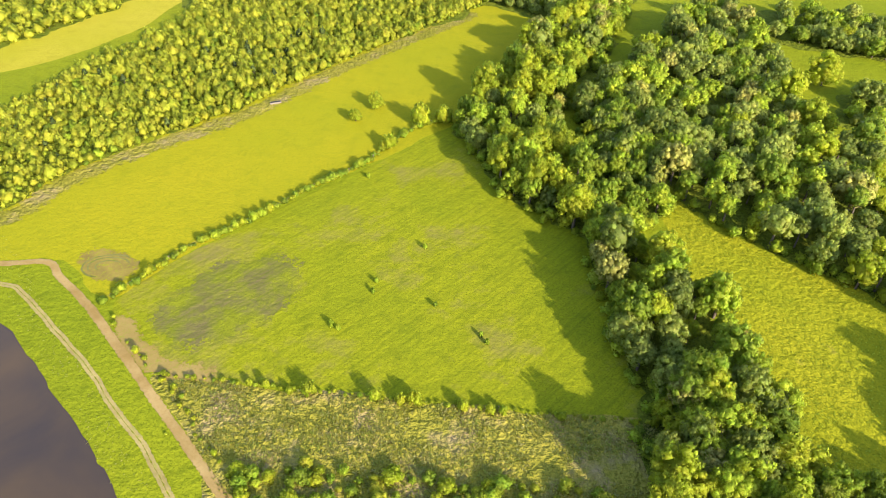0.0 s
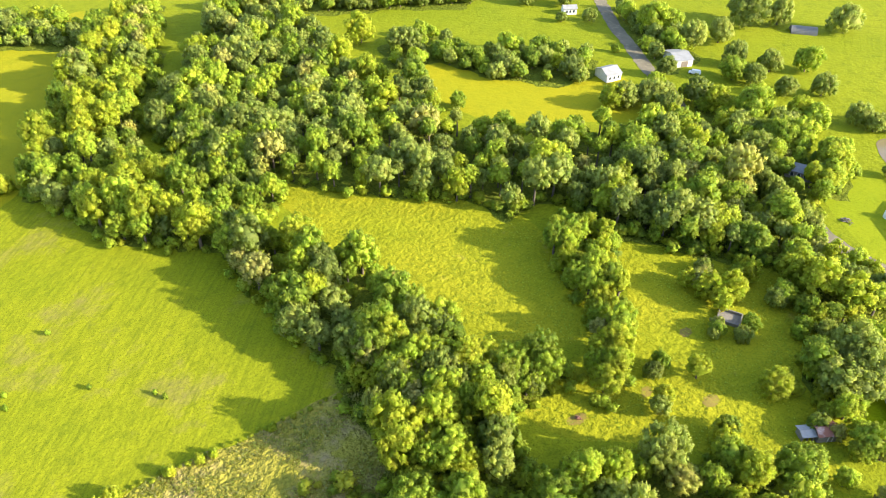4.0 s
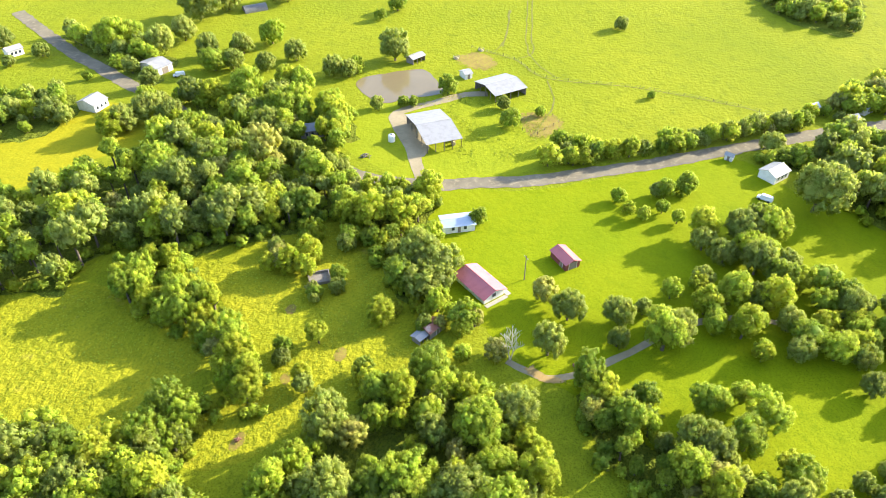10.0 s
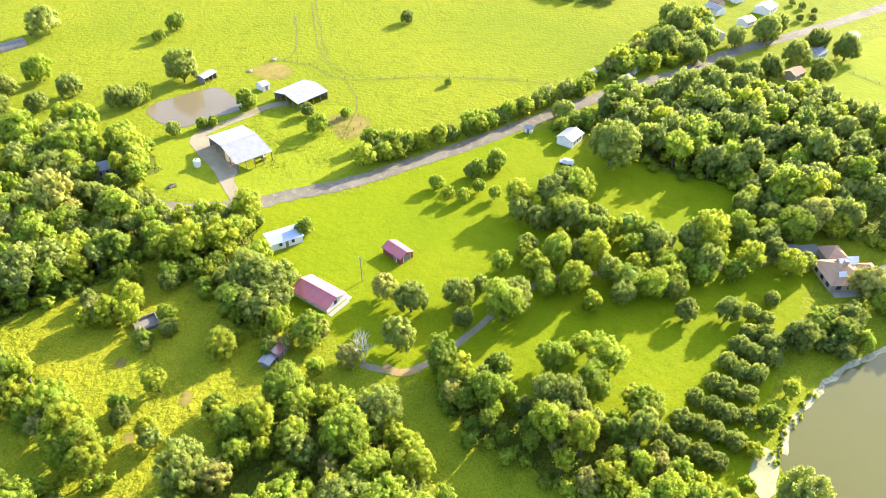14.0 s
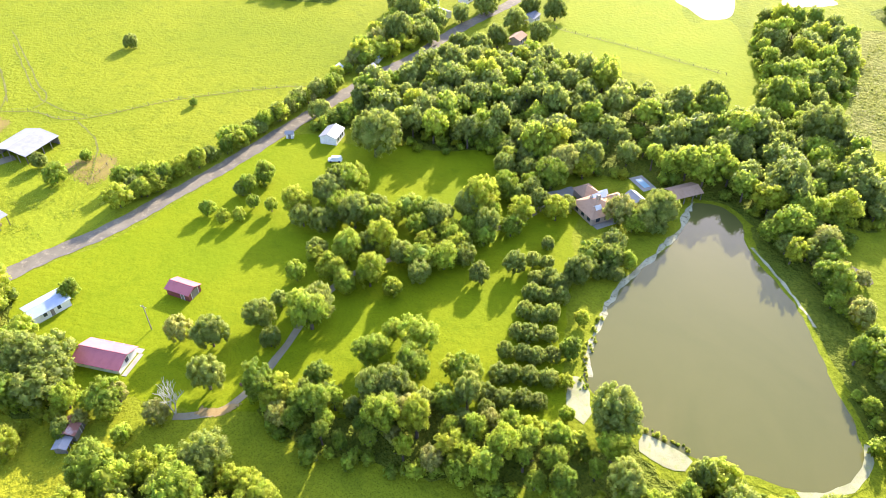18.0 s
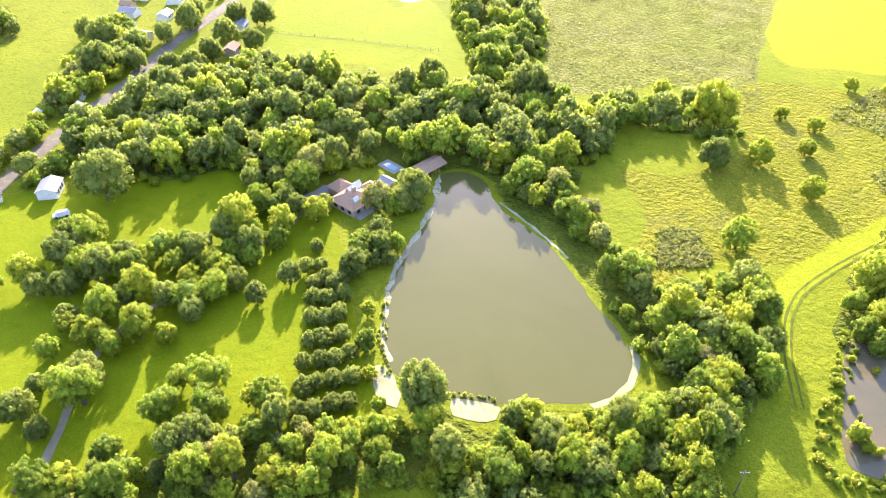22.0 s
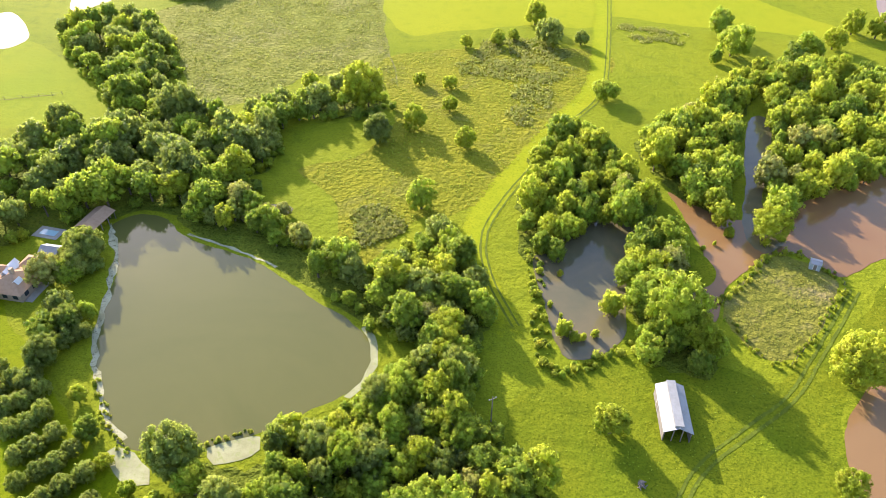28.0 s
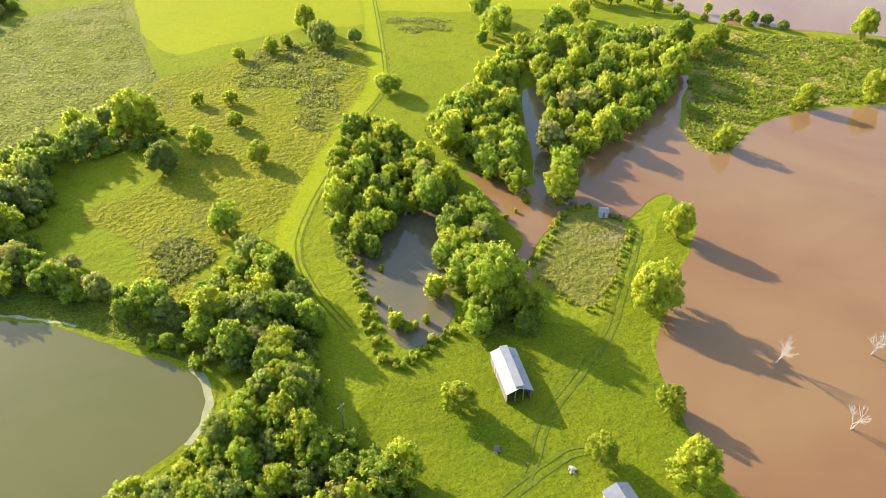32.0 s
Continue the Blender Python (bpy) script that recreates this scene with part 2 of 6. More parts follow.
M["leaf_oak"] = foliage("leaves_oak", (0.135, 0.175, 0.026), (0.20, 0.25, 0.034), (0.28, 0.325, 0.045))
M["leaf_bright"] = foliage("leaves_willow", (0.25, 0.30, 0.014), (0.32, 0.37, 0.016), (0.39, 0.43, 0.02), 0.6)
M["leaf_dark"] = foliage("leaves_cedar", (0.035, 0.055, 0.012), (0.05, 0.08, 0.015), (0.08, 0.11, 0.018), 0.15)
M["leaf_pale"] = foliage("leaves_pale", (0.24, 0.25, 0.04), (0.30, 0.30, 0.05), (0.36, 0.36, 0.045), 0.4)
M["leaf_thick"] = foliage("leaves_thicket", (0.30, 0.33, 0.022), (0.37, 0.395, 0.025), (0.43, 0.44, 0.03), 0.62, 0.45)
M["bark"] = painted("bark", (0.13, 0.10, 0.07), (0.06, 0.045, 0.03), 0.9, 0, 2.0, 0.03)


# ---- shape helpers ----
def linked(name, me, material, parent=None, label=""):
    ob = new(name, me)
    for mt in material if isinstance(material, (list, tuple)) else [material]:
        if mt.name not in [m.name for m in me.materials if m]:
            me.materials.append(mt)
    if parent is not None:
        ob.parent = parent
    return tagged(ob, label)


def part(name, bm, material, parent, label=""):
    me = bpy.data.meshes.new(name)
    bm.to_mesh(me)
    bm.free()
    return linked(name, me, material, parent, label)


def solid(verts, quads, tris=(), outward=None, tone=None):
    """A mesh from arrays. outward: each corner's way out of its bough; tone: a number for each corner."""
    me = bpy.data.meshes.new("mesh")
    quads, tris = np.asarray(quads, np.int32).reshape(-1, 4), np.asarray(tris, np.int32).reshape(-1, 3)
    me.vertices.add(len(verts))
    me.vertices.foreach_set("co", np.asarray(verts, np.float32).ravel())
    me.loops.add(quads.size + tris.size)
    me.loops.foreach_set("vertex_index", np.concatenate([quads.ravel(), tris.ravel()]).astype(np.int32))
    me.polygons.add(len(quads) + len(tris))
    me.polygons.foreach_set("loop_start", np.concatenate([np.arange(len(quads)) * 4, quads.size + np.arange(len(tris)) * 3]).astype(np.int32))
    if tone is not None:
        a = me.attributes.new("tone", "FLOAT", "POINT")
        a.data.foreach_set("value", np.asarray(tone, np.float32))
    if outward is not None:
        a = me.attributes.new("outward", "FLOAT_VECTOR", "POINT")
        a.data.foreach_set("vector", np.asarray(outward, np.float32).ravel())
    me.update(calc_edges=True)
    return me


def smooth_line(points, step, closed=False):
    """Catmull-Rom through the points, resampled at about step metres."""
    p = np.array(points, float)[:, :2]
    n = len(p)
    out = []
    for i in range(n if closed else n - 1):
        q = [p[(i + k) % n] if closed else p[min(max(i + k, 0), n - 1)] for k in (-1, 0, 1, 2)]
        m = max(1, int(np.hypot(*(q[2] - q[1])) / step))
        for k in range(m):
            s = k / m
            out.append(0.5 * (2 * q[1] + (q[2] - q[0]) * s + (2 * q[0] - 5 * q[1] + 4 * q[2] - q[3]) * s ** 2 + (3 * q[1] - q[0] - 3 * q[2] + q[3]) * s ** 3))
    if not closed:
        out.append(p[-1])
    return np.array(out)


def wobble(p, amount, scale, seed=0.0):
    return np.array([(x + amount * noise.noise((x * scale, y * scale, seed)), y + amount * noise.noise((x * scale, y * scale, seed + 9.7))) for x, y in p])


def patch(name, points, z, material, label, category, step=2.0, ragged=0.8, kind="structure", grow=0.0):
    """A flat sheet of ground with an uneven edge."""
    p = smooth_line(points, step, True)
    if grow:
        c = np.roll(p, -1, 0) - np.roll(p, 1, 0)
        nrm = np.stack([c[:, 1], -c[:, 0]], 1) / (np.hypot(*c.T)[:, None] + 1e-9)
        turn = np.sign((p[:, 0] * np.roll(p[:, 1], -1) - p[:, 1] * np.roll(p[:, 0], -1)).sum())
        p = p + nrm * grow * turn
    p = wobble(wobble(p, ragged * 2, 0.08, z * 50), ragged, 0.45, z * 70 + 3)
    bm = bmesh.new()
    vs = [bm.verts.new((x, y, z)) for x, y in p]
    es = [bm.edges.new((vs[i - 1], vs[i])) for i in range(len(vs))]
    bmesh.ops.triangle_fill(bm, use_beauty=True, use_dissolve=False, edges=es, normal=(0, 0, 1))
    for f in bm.faces:
        if f.normal.z < 0:
            f.normal_flip()
    return tagged(part(name, bm, material, None, label), category=category, kind=kind)


def soft_patch(name, points, z, material, label, category, scale=0.5, kind="structure"):
    """A flat sheet of ground whose border thins out."""
    p = wobble(smooth_line(points, 1.5, True), 1.2, 0.12, z * 50)
    mid, n = p.mean(0), len(p)
    rings = ((1.12, 0.0), (0.9, 0.5), (0.68, 0.9), (0.4, 1.1), (0.02, 1.2))
    v = np.concatenate([np.c_[mid + (p - mid) * s, np.full(n, z)] for s, f in rings])
    i = np.arange(n)
    q = np.concatenate([np.stack([i + k * n, (i + 1) % n + k * n, (i + 1) % n + (k + 1) * n, i + (k + 1) * n], 1) for k in range(len(rings) - 1)])
    me = solid(v, q)
    me.attributes.new("fade", "FLOAT", "POINT").data.foreach_set("value", np.repeat([f for s, f in rings], n).astype(np.float32))
    return tagged(linked(name, me, softened(material, name + "_ground", scale), None, label), category=category, kind=kind)


def soft_ribbon(name, points, width, z, material, label, category, ragged=0.3, scale=1.2, ends=6.0, border=0.35):
    """A track whose sides and ends thin out into the grass."""
    z += 0.0004 * len(RIBBONS)
    RIBBONS.append(name)
    p = smooth_line(points, 1.5)
    d = np.gradient(p, axis=0)
    nrm = np.stack([-d[:, 1], d[:, 0]], 1) / (np.hypot(*d.T)[:, None] + 1e-9)
    gone = np.concatenate([[0], np.cumsum(np.hypot(*np.diff(p, axis=0).T))])
    tip = np.clip(np.minimum(gone, gone[-1] - gone) / ends, 0, 1)
    n = len(p)
    rows = ((-0.5 - border / 2, 0.0), (-0.5 + border / 2, 1.05), (0.5 - border / 2, 1.05), (0.5 + border / 2, 0.0))
    v = np.concatenate([np.c_[wobble(p + nrm * width * s, ragged, 0.15, 3), np.full(n, z)] for s, f in rows])
    i = np.arange(n - 1)
    q = np.concatenate([np.stack([i + k * n, i + 1 + k * n, i + 1 + (k + 1) * n, i + (k + 1) * n], 1) for k in range(3)])
    me = solid(v, q)
    me.attributes.new("fade", "FLOAT", "POINT").data.foreach_set("value", np.concatenate([f * tip for s, f in rows]).astype(np.float32))
    return tagged(linked(name, me, softened(material, name + "_ground", scale), None, label), category=category, kind="structure")


def shifted(points, off):
    """A line moved sideways."""
    p = np.array(points, float)
    d = np.gradient(p, axis=0)
    return p + np.stack([-d[:, 1], d[:, 0]], 1) / (np.hypot(*d.T)[:, None] + 1e-9) * off


RIBBONS = []


def ribbon(name, points, width, z, material, label, category, ragged=0.25, step=1.5):
    z += 0.0004 * len(RIBBONS)
    RIBBONS.append(name)
    p = smooth_line(points, step)
    d = np.gradient(p, axis=0)
    nrm = np.stack([-d[:, 1], d[:, 0]], 1) / (np.hypot(*d.T)[:, None] + 1e-9)
    a, b = wobble(p + nrm * width / 2, ragged, 0.3, 1), wobble(p - nrm * width / 2, ragged, 0.3, 5)
    n = len(p)
    v = np.zeros((2 * n, 3))
    v[:n, :2], v[n:, :2], v[:, 2] = a, b, z
    i = np.arange(n - 1)
    return tagged(linked(name, solid(v, np.stack([i, n + i, n + i + 1, i + 1], 1)), material, None, label), category=category, kind="structure")


def inside(p, poly):
    x, y = p
    hit = False
    for i in range(len(poly)):
        (x1, y1), (x2, y2) = poly[i - 1], poly[i]
        if (y1 > y) != (y2 > y) and x < (x2 - x1) * (y - y1) / (y2 - y1) + x1:
            hit = not hit
    return hit


def scatter(poly, gap, rng, most=100000):
    """Points in a polygon, at least about gap apart."""
    p = np.array(poly, float)
    lo, hi = p.min(0), p.max(0)
    cells, out = {}, []
    for _ in range(int((hi - lo).prod() / gap ** 2 * 6)):
        q = rng.uniform(lo, hi)
        if not inside(q, poly):
            continue
        g = gap * rng.uniform(0.75, 1.15)
        k = (int(q[0] // gap), int(q[1] // gap))
        if any((q[0] - r[0]) ** 2 + (q[1] - r[1]) ** 2 < g * g for a in (-1, 0, 1) for b in (-1, 0, 1) for r in cells.get((k[0] + a, k[1] + b), ())):
            continue
        cells.setdefault(k, []).append(q)
        out.append(q)
        if len(out) >= most:
            break
    return out


# ---- the plan, in metres ----
AREA = {}
AREA["crop_field"] = [(-82, 125), (-69, 144), (-39, 175), (-12, 201), (3, 214), (12, 193), (25, 174), (38, 157), (43, 140), (44, 121), (49, 94), (38, 92), (14, 94), (-10, 97), (-30, 100), (-65, 104), (-73, 112)]
AREA["scrub_strip"] = [(-64, 102), (-48, 101), (-30, 99), (-10, 97), (14, 94), (38, 92), (50, 91), (48, 72), (33, 65), (-36, 66), (-47, 80)]
AREA["inner_pasture"] = [(66, 176), (82, 162), (99, 150), (114, 133), (117, 111), (111, 93), (105, 77), (94, 71), (72, 81), (71, 100), (68, 123), (63, 142), (63, 162)]
AREA["mid_pasture"] = [(130, 93), (143, 83), (158, 64), (152, 49), (135, 34), (128, 25), (115, 22), (108, 12), (105, 17), (94, 34), (76, 50), (71, 63), (78, 69), (86, 68), (96, 59), (109, 70), (119, 81)]
AREA["lawn"] = [(174, 34), (180, 4), (198, -33), (210, -61), (190, -79), (185, -105), (157, -109), (144, -105), (129, -123), (117, -109), (78, -76), (68, -64), (83, -48), (92, -26), (103, -9), (105, -2), (119, 10), (125, 22), (142, 25), (157, 33)]
AREA["north_meadow"] = [(-159, 136), (-169, 150), (-130, 166), (-122, 186), (-100, 200), (-91, 218), (-66, 243), (-44, 272), (-17, 299), (25, 344), (61, 362), (43, 302), (16, 250), (3, 218), (-39, 178), (-69, 145), (-84, 127), (-99, 140), (-118, 141)]
AREA["woods_meadow"] = [(162, 224), (190, 206), (203, 173), (211, 160), (198, 125), (183, 138), (148, 164), (142, 182), (140, 201)]
AREA["barn_yard"] = [(216, 74), (229, 58), (240, 34), (234, 2), (199, -2), (182, 24), (178, 36), (183, 50), (196, 68)]
AREA["grey_pasture"] = [(169, -318), (78, -373), (59, -301), (43, -244), (57, -246), (80, -252), (96, -228), (117, -227), (141, -266)]
AREA["bush_pasture"] = [(52, -275), (-35, -291), (-31, -248), (-15, -220), (10, -169), (25, -161), (37, -139), (45, -148), (52, -170), (66, -184), (48, -197), (42, -226)]
AREA["barn_meadow"] = [(-14, -105), (-25, -112), (-36, -116), (-51, -114), (-62, -110), (-73, -119), (-90, -135), (-108, -157), (-110, -147), (-98, -131), (-79, -110), (-73, -96), (-71, -80), (-71, -67), (-72, -58), (-67, -52), (-7, -66), (-3, -86), (-5, -100)]
AREA["paddock"] = [(-73, -155), (-80, -156), (-88, -146), (-76, -126), (-66, -117), (-58, -123), (-56, -135)]
AREA["rough_flood_bank"] = [(-154, -233), (-176, -263), (-198, -272), (-259, -250), (-285, -235), (-250, -197), (-218, -199), (-186, -201), (-161, -195), (-143, -180), (-133, -178), (-131, -191)]
AREA["fish_pond"] = [(111, -147), (102, -133), (97, -116), (93, -105), (87, -94), (78, -82), (72, -77), (63, -78), (57, -79), (47, -84), (36, -92), (31, -97), (28, -104), (29, -112), (34, -117), (45, -124), (57, -133), (71, -140), (86, -145), (98, -154), (107, -154)]
AREA["stock_pond"] = [(244, 77), (252, 69), (259, 54), (249, 45), (240, 42), (232, 55), (228, 63), (235, 72)]
AREA["flood"] = [(-359, -175), (-216, -196), (-184, -198), (-163, -194), (-143, -180), (-133, -177), (-129, -187), (-137, -207), (-155, -233), (-148, -234), (-126, -209), (-98, -190), (-80, -176), (-68, -172), (-55, -179), (-50, -184), (-52, -173), (-55, -157), (-52, -143), (-49, -134), (-53, -128), (-59, -142), (-70, -154), (-73, -156), (-81, -159), (-90, -149), (-103, -158), (-108, -158), (-109, -144), (-101, -133), (-81, -109), (-73, -96), (-71, -80), (-71, -67), (-73, -58), (-78, -36), (-208, -28)]
AREA["river"] = [(-200, -400), (-170, -347), (-178, -330), (-185, -315), (-197, -295), (-211, -279), (-408, -209), (-558, -315), (-300, -420)]
AREA["swamp"] = [(-23, -171), (-32, -173), (-37, -164), (-34, -147), (-32, -131), (-31, -120), (-25, -114), (-17, -112), (-14, -118), (-11, -131), (-9, -148), (-17, -152)]
AREA["slough"] = [(-84, -233), (-92, -235), (-85, -205), (-77, -181), (-80, -168), (-74, -157), (-68, -162), (-73, -188)]
AREA["dark_pond"] = [(-106, 118), (-92, 105), (-78, 91), (-70, 83), (-59, 70), (-55, 62), (-137, 61), (-188, 119), (-132, 128)]
AREA["silver_pond"] = [(245, -271), (248, -283), (239, -303), (214, -278), (215, -264), (224, -264)]
AREA["silver_pond_b"] = [(247, -282), (235, -298), (214, -277), (209, -265), (229, -256)]
AREA["silver_pond_c"] = [(211, -308), (221, -331), (199, -334), (202, -319)]
AREA["bare_patch"] = [(-98, 143), (-93, 147), (-85, 145), (-80, 140), (-81, 134), (-88, 133), (-93, 136)]
AREA["beach_west"] = [(76.0, -76.0), (74.7, -77.4), (70.2, -76.4), (65.6, -73.2), (64.3, -70.1), (67.5, -69.0), (72.3, -71.6)]
AREA["beach_south"] = [(56.3, -78.8), (51.2, -81.6), (46.4, -83.3), (45.6, -80.1), (48.6, -77.0), (53.2, -75.4)]
AREA["sump"] = [(19, -106), (18, -105), (16, -100), (18, -98), (19, -101)]
AREA["house_lawn"] = [(166, -70), (174, -95), (167, -117), (145, -101), (154, -84), (153, -67)]
AREA["cattle_pasture"] = [(247, -190), (272, -240), (254, -278), (218, -254), (210, -272), (153, -227), (142, -202), (182, -197), (219, -177)]
AREA["dry_field"] = [(-202, 244), (-175, 255), (-154, 274), (-136, 303), (-131, 327), (-119, 364), (-191, 361), (-180, 301), (-220, 275)]
AREA["barn_apron"] = [(217, 57), (221, 53), (202, 40), (193, 40), (193, 44), (204, 51)]
AREA["thin_crop"] = [(-73, 121), (-68, 131), (-60, 143), (-47, 147), (-38, 143), (-36, 130), (-41, 120), (-50, 112), (-61, 110), (-69, 114)]
AREA["wet_hollow"] = [(79, -159), (74, -162), (64, -164), (62, -160), (68, -156), (75, -154)]
AREA["west_bank"] = [(-126, 158), (-105, 133), (-81, 106), (-63, 84), (-53, 73), (-62, 73), (-94, 110), (-111, 129)]
AREA["cattle_pen"] = [(228, 12), (232, 4), (226, -4), (213, -0), (211, 6), (219, 10)]
AREA["mud_yard"] = [(275, 42), (281, 33), (271, 24), (263, 28), (266, 38)]
WAY = {}
WAY["mown_lane"] = [(-44, -382), (-38, -311), (-32, -258), (-19, -228), (-6, -198), (4, -172), (8, -155), (5, -138), (-2, -124), (-6, -110)]
WAY["county_road"] = [(288, 255), (251, 204), (239, 184), (227, 165), (217, 146), (206, 129), (198, 114), (197, 111), (188, 83), (178, 56), (177, 48), (177, 35), (181, 21), (185, 4), (193, -14), (202, -34), (213, -55), (225, -78), (238, -104), (248, -129), (264, -159), (286, -213), (317, -281)]
WAY["barn_drive"] = [(177, 37), (192, 43), (206, 49), (216, 55), (223, 54), (232, 43), (240, 33), (242, 25)]
WAY["house_lane"] = [(104, -0), (105, -6), (107, -11), (110, -16), (116, -22), (124, -30), (131, -40), (130, -51), (129, -69), (131, -91), (135, -109), (134, -116)]
WAY["house_lane_b"] = [(109, 4), (106, -3), (106, -8), (110, -15), (116, -23), (124, -32), (129, -39), (133, -54), (130, -98), (136, -117)]
WAY["inner_track"] = [(-146, 139), (-113, 132), (-106, 129), (-93, 117), (-80, 105), (-70, 94), (-60, 84), (-49, 70), (-41, 60)]
WAY["clay_road"] = [(-146, 139), (-117, 140), (-105, 141), (-99, 135), (-88, 125), (-77, 113), (-68, 103), (-60, 94), (-51, 84), (-41, 73), (-31, 63)]
WAY["lane_track"] = [(-46, -373), (-40, -298), (-34, -251), (-21, -224), (-9, -196), (2, -169), (5, -153), (2, -137), (-5, -121)]
WAY["barn_track"] = [(-27, -69), (-34, -73), (-43, -86), (-53, -95), (-66, -107), (-80, -127), (-92, -145)]
WAY["barn_track_b"] = [(-29, -70), (-38, -74), (-45, -77), (-50, -76)]
WAY["shade_track"] = [(2, -89), (-3, -83), (-9, -77), (-15, -73), (-20, -67)]
WAY["field_hedge"] = [(-84, 126), (-76, 138), (-70, 147), (-60, 156), (-50, 166), (-39, 179), (-26, 191), (-18, 204), (-8, 217), (2, 222)]
WAY["south_hedge"] = [(-63, 103), (-48, 101), (-30, 99), (-14, 97), (5, 95), (26, 93), (46, 91)]
WAY["road_hedge"] = [(-112, 139), (-102, 139), (-93, 129), (-82, 116), (-70, 104), (-62, 95), (-54, 85), (-47, 78)]
WAY["road_hedge_b"] = [(-81, 121), (-74, 113), (-67, 105), (-59, 99), (-50, 87), (-41, 77)]
WAY["swamp_hedge"] = [(-9, -152), (-10, -133), (-11, -117), (-14, -107), (-23, -112), (-32, -117)]
WAY["paddock_hedge"] = [(-56, -135), (-63, -143), (-72, -155), (-81, -157), (-89, -147)]
WAY["paddock_hedge_b"] = [(-88, -143), (-79, -130), (-67, -116), (-60, -120), (-56, -130)]
WAY["algae_west"] = [(111.6, -149.3), (106.7, -140.7), (102.2, -133.2), (97.2, -116.2), (93.1, -104.6), (87.0, -93.7), (82.8, -87.3), (78.1, -81.7), (74.0, -78.5)]
WAY["algae_south"] = [(30.8, -95.1), (28.3, -99.5), (27.1, -104.5), (28.2, -111.7), (31.6, -116.6)]
WAY["algae_north"] = [(88, -147), (75, -143), (63, -138), (59, -136)]
WAY["cow_path_a"] = [(284, 37), (275, 18), (260, 4), (257, -32), (248, -67), (241, -82)]
WAY["cow_path_b"] = [(366, 17), (305, 13), (283, 11), (276, 18)]
WAY["cow_path_c"] = [(334, 26), (299, 24), (281, 27)]
WAY["cow_path_d"] = [(260, 4), (238, -0), (213, 6)]
WAY["headland"] = [(-80, 123), (-76, 118), (-71, 111), (-65, 106), (-58, 104), (-48, 102)]
WAY["paddock_fence"] = [(-56, -135), (-63, -143), (-72, -155), (-81, -157), (-89, -146), (-79, -130), (-68, -116)]
WOOD = {}
WOOD["riparian"] = [(56, 328), (41, 287), (25, 258), (9, 228), (5, 216), (13, 193), (19, 174), (28, 165), (41, 153), (39, 140), (43, 129), (41, 115), (45, 103), (49, 94), (48, 85), (41, 69), (45, 60), (62, 60), (70, 80), (69, 94), (67, 108), (68, 125), (60, 138), (52, 152), (46, 171), (38, 190), (40, 221), (51, 258), (77, 314), (82, 329)]
WOOD["main_woods"] = [(51, 203), (56, 237), (75, 265), (100, 305), (126, 332), (136, 305), (129, 259), (125, 234), (132, 209), (139, 192), (129, 172), (143, 145), (165, 138), (177, 126), (185, 107), (179, 90), (179, 68), (172, 54), (160, 57), (148, 69), (142, 82), (134, 95), (131, 114), (114, 120), (110, 130), (97, 144), (81, 159), (71, 175), (56, 183)]
WOOD["pasture_hedge"] = [(122, 107), (127, 93), (112, 76), (96, 60), (86, 54), (83, 58), (99, 71), (107, 88), (114, 103)]
WOOD["corner_trees"] = [(55, 90), (67, 77), (85, 70), (81, 65), (70, 66), (65, 69), (52, 60), (43, 47), (30, 57), (44, 73)]
WOOD["south_woods_a"] = [(66, 109), (69, 95), (70, 80), (80, 75), (85, 69), (74, 65), (65, 67), (61, 57), (52, 50), (42, 89)]
WOOD["south_woods_b"] = [(58, 46), (70, 47), (80, 41), (87, 34), (94, 31), (101, 19), (97, 14), (95, 3), (83, -5), (72, -7), (65, -5), (52, 43)]
WOOD["south_woods_c"] = [(105, -13), (100, -22), (91, -29), (92, -36), (85, -44), (80, -52), (67, -59), (58, -66), (56, -74), (46, -76), (37, -82), (28, -87), (23, -96), (11, -110), (6, -100), (28, -71), (46, -61), (68, -38), (83, -22), (92, -15)]
WOOD["orchard"] = [(111, -92), (103, -99), (92, -85), (81, -74), (70, -62), (76, -52), (83, -57), (93, -71), (101, -80)]
WOOD["house_woods"] = [(221, -86), (228, -118), (216, -142), (210, -168), (177, -177), (157, -187), (144, -197), (126, -193), (106, -182), (87, -169), (80, -155), (97, -155), (111, -153), (131, -142), (149, -124), (165, -120), (176, -99), (195, -86)]
WOOD["lawn_trees"] = [(170, -53), (169, -65), (157, -70), (144, -70), (135, -72), (137, -92), (137, -102), (134, -110), (120, -97), (124, -87), (119, -77), (116, -67), (120, -54), (123, -42), (138, -40), (147, -48), (162, -49)]
WOOD["house_trees"] = [(121, -123), (112, -140), (102, -130), (97, -111), (93, -101), (99, -93), (108, -101), (108, -109)]
WOOD["pond_east"] = [(98, -162), (82, -176), (66, -152), (48, -142), (34, -132), (28, -143), (17, -152), (7, -140), (3, -122), (5, -105), (4, -88), (13, -88), (15, -109), (30, -118), (48, -128), (64, -138), (84, -145)]
WOOD["north_hedge"] = [(129, -189), (147, -224), (175, -250), (198, -280), (168, -298), (136, -252), (130, -222), (107, -207), (89, -213), (75, -237), (51, -236), (49, -222), (79, -214), (77, -196), (77, -183), (86, -177), (103, -176)]
WOOD["swamp_trees"] = [(-9, -198), (-21, -219), (-33, -197), (-44, -180), (-39, -165), (-30, -164), (-25, -168), (-16, -146), (-5, -153)]
WOOD["slough_trees_a"] = [(-45, -219), (-71, -237), (-80, -262), (-99, -277), (-79, -225), (-66, -186), (-63, -166), (-54, -182), (-45, -198)]
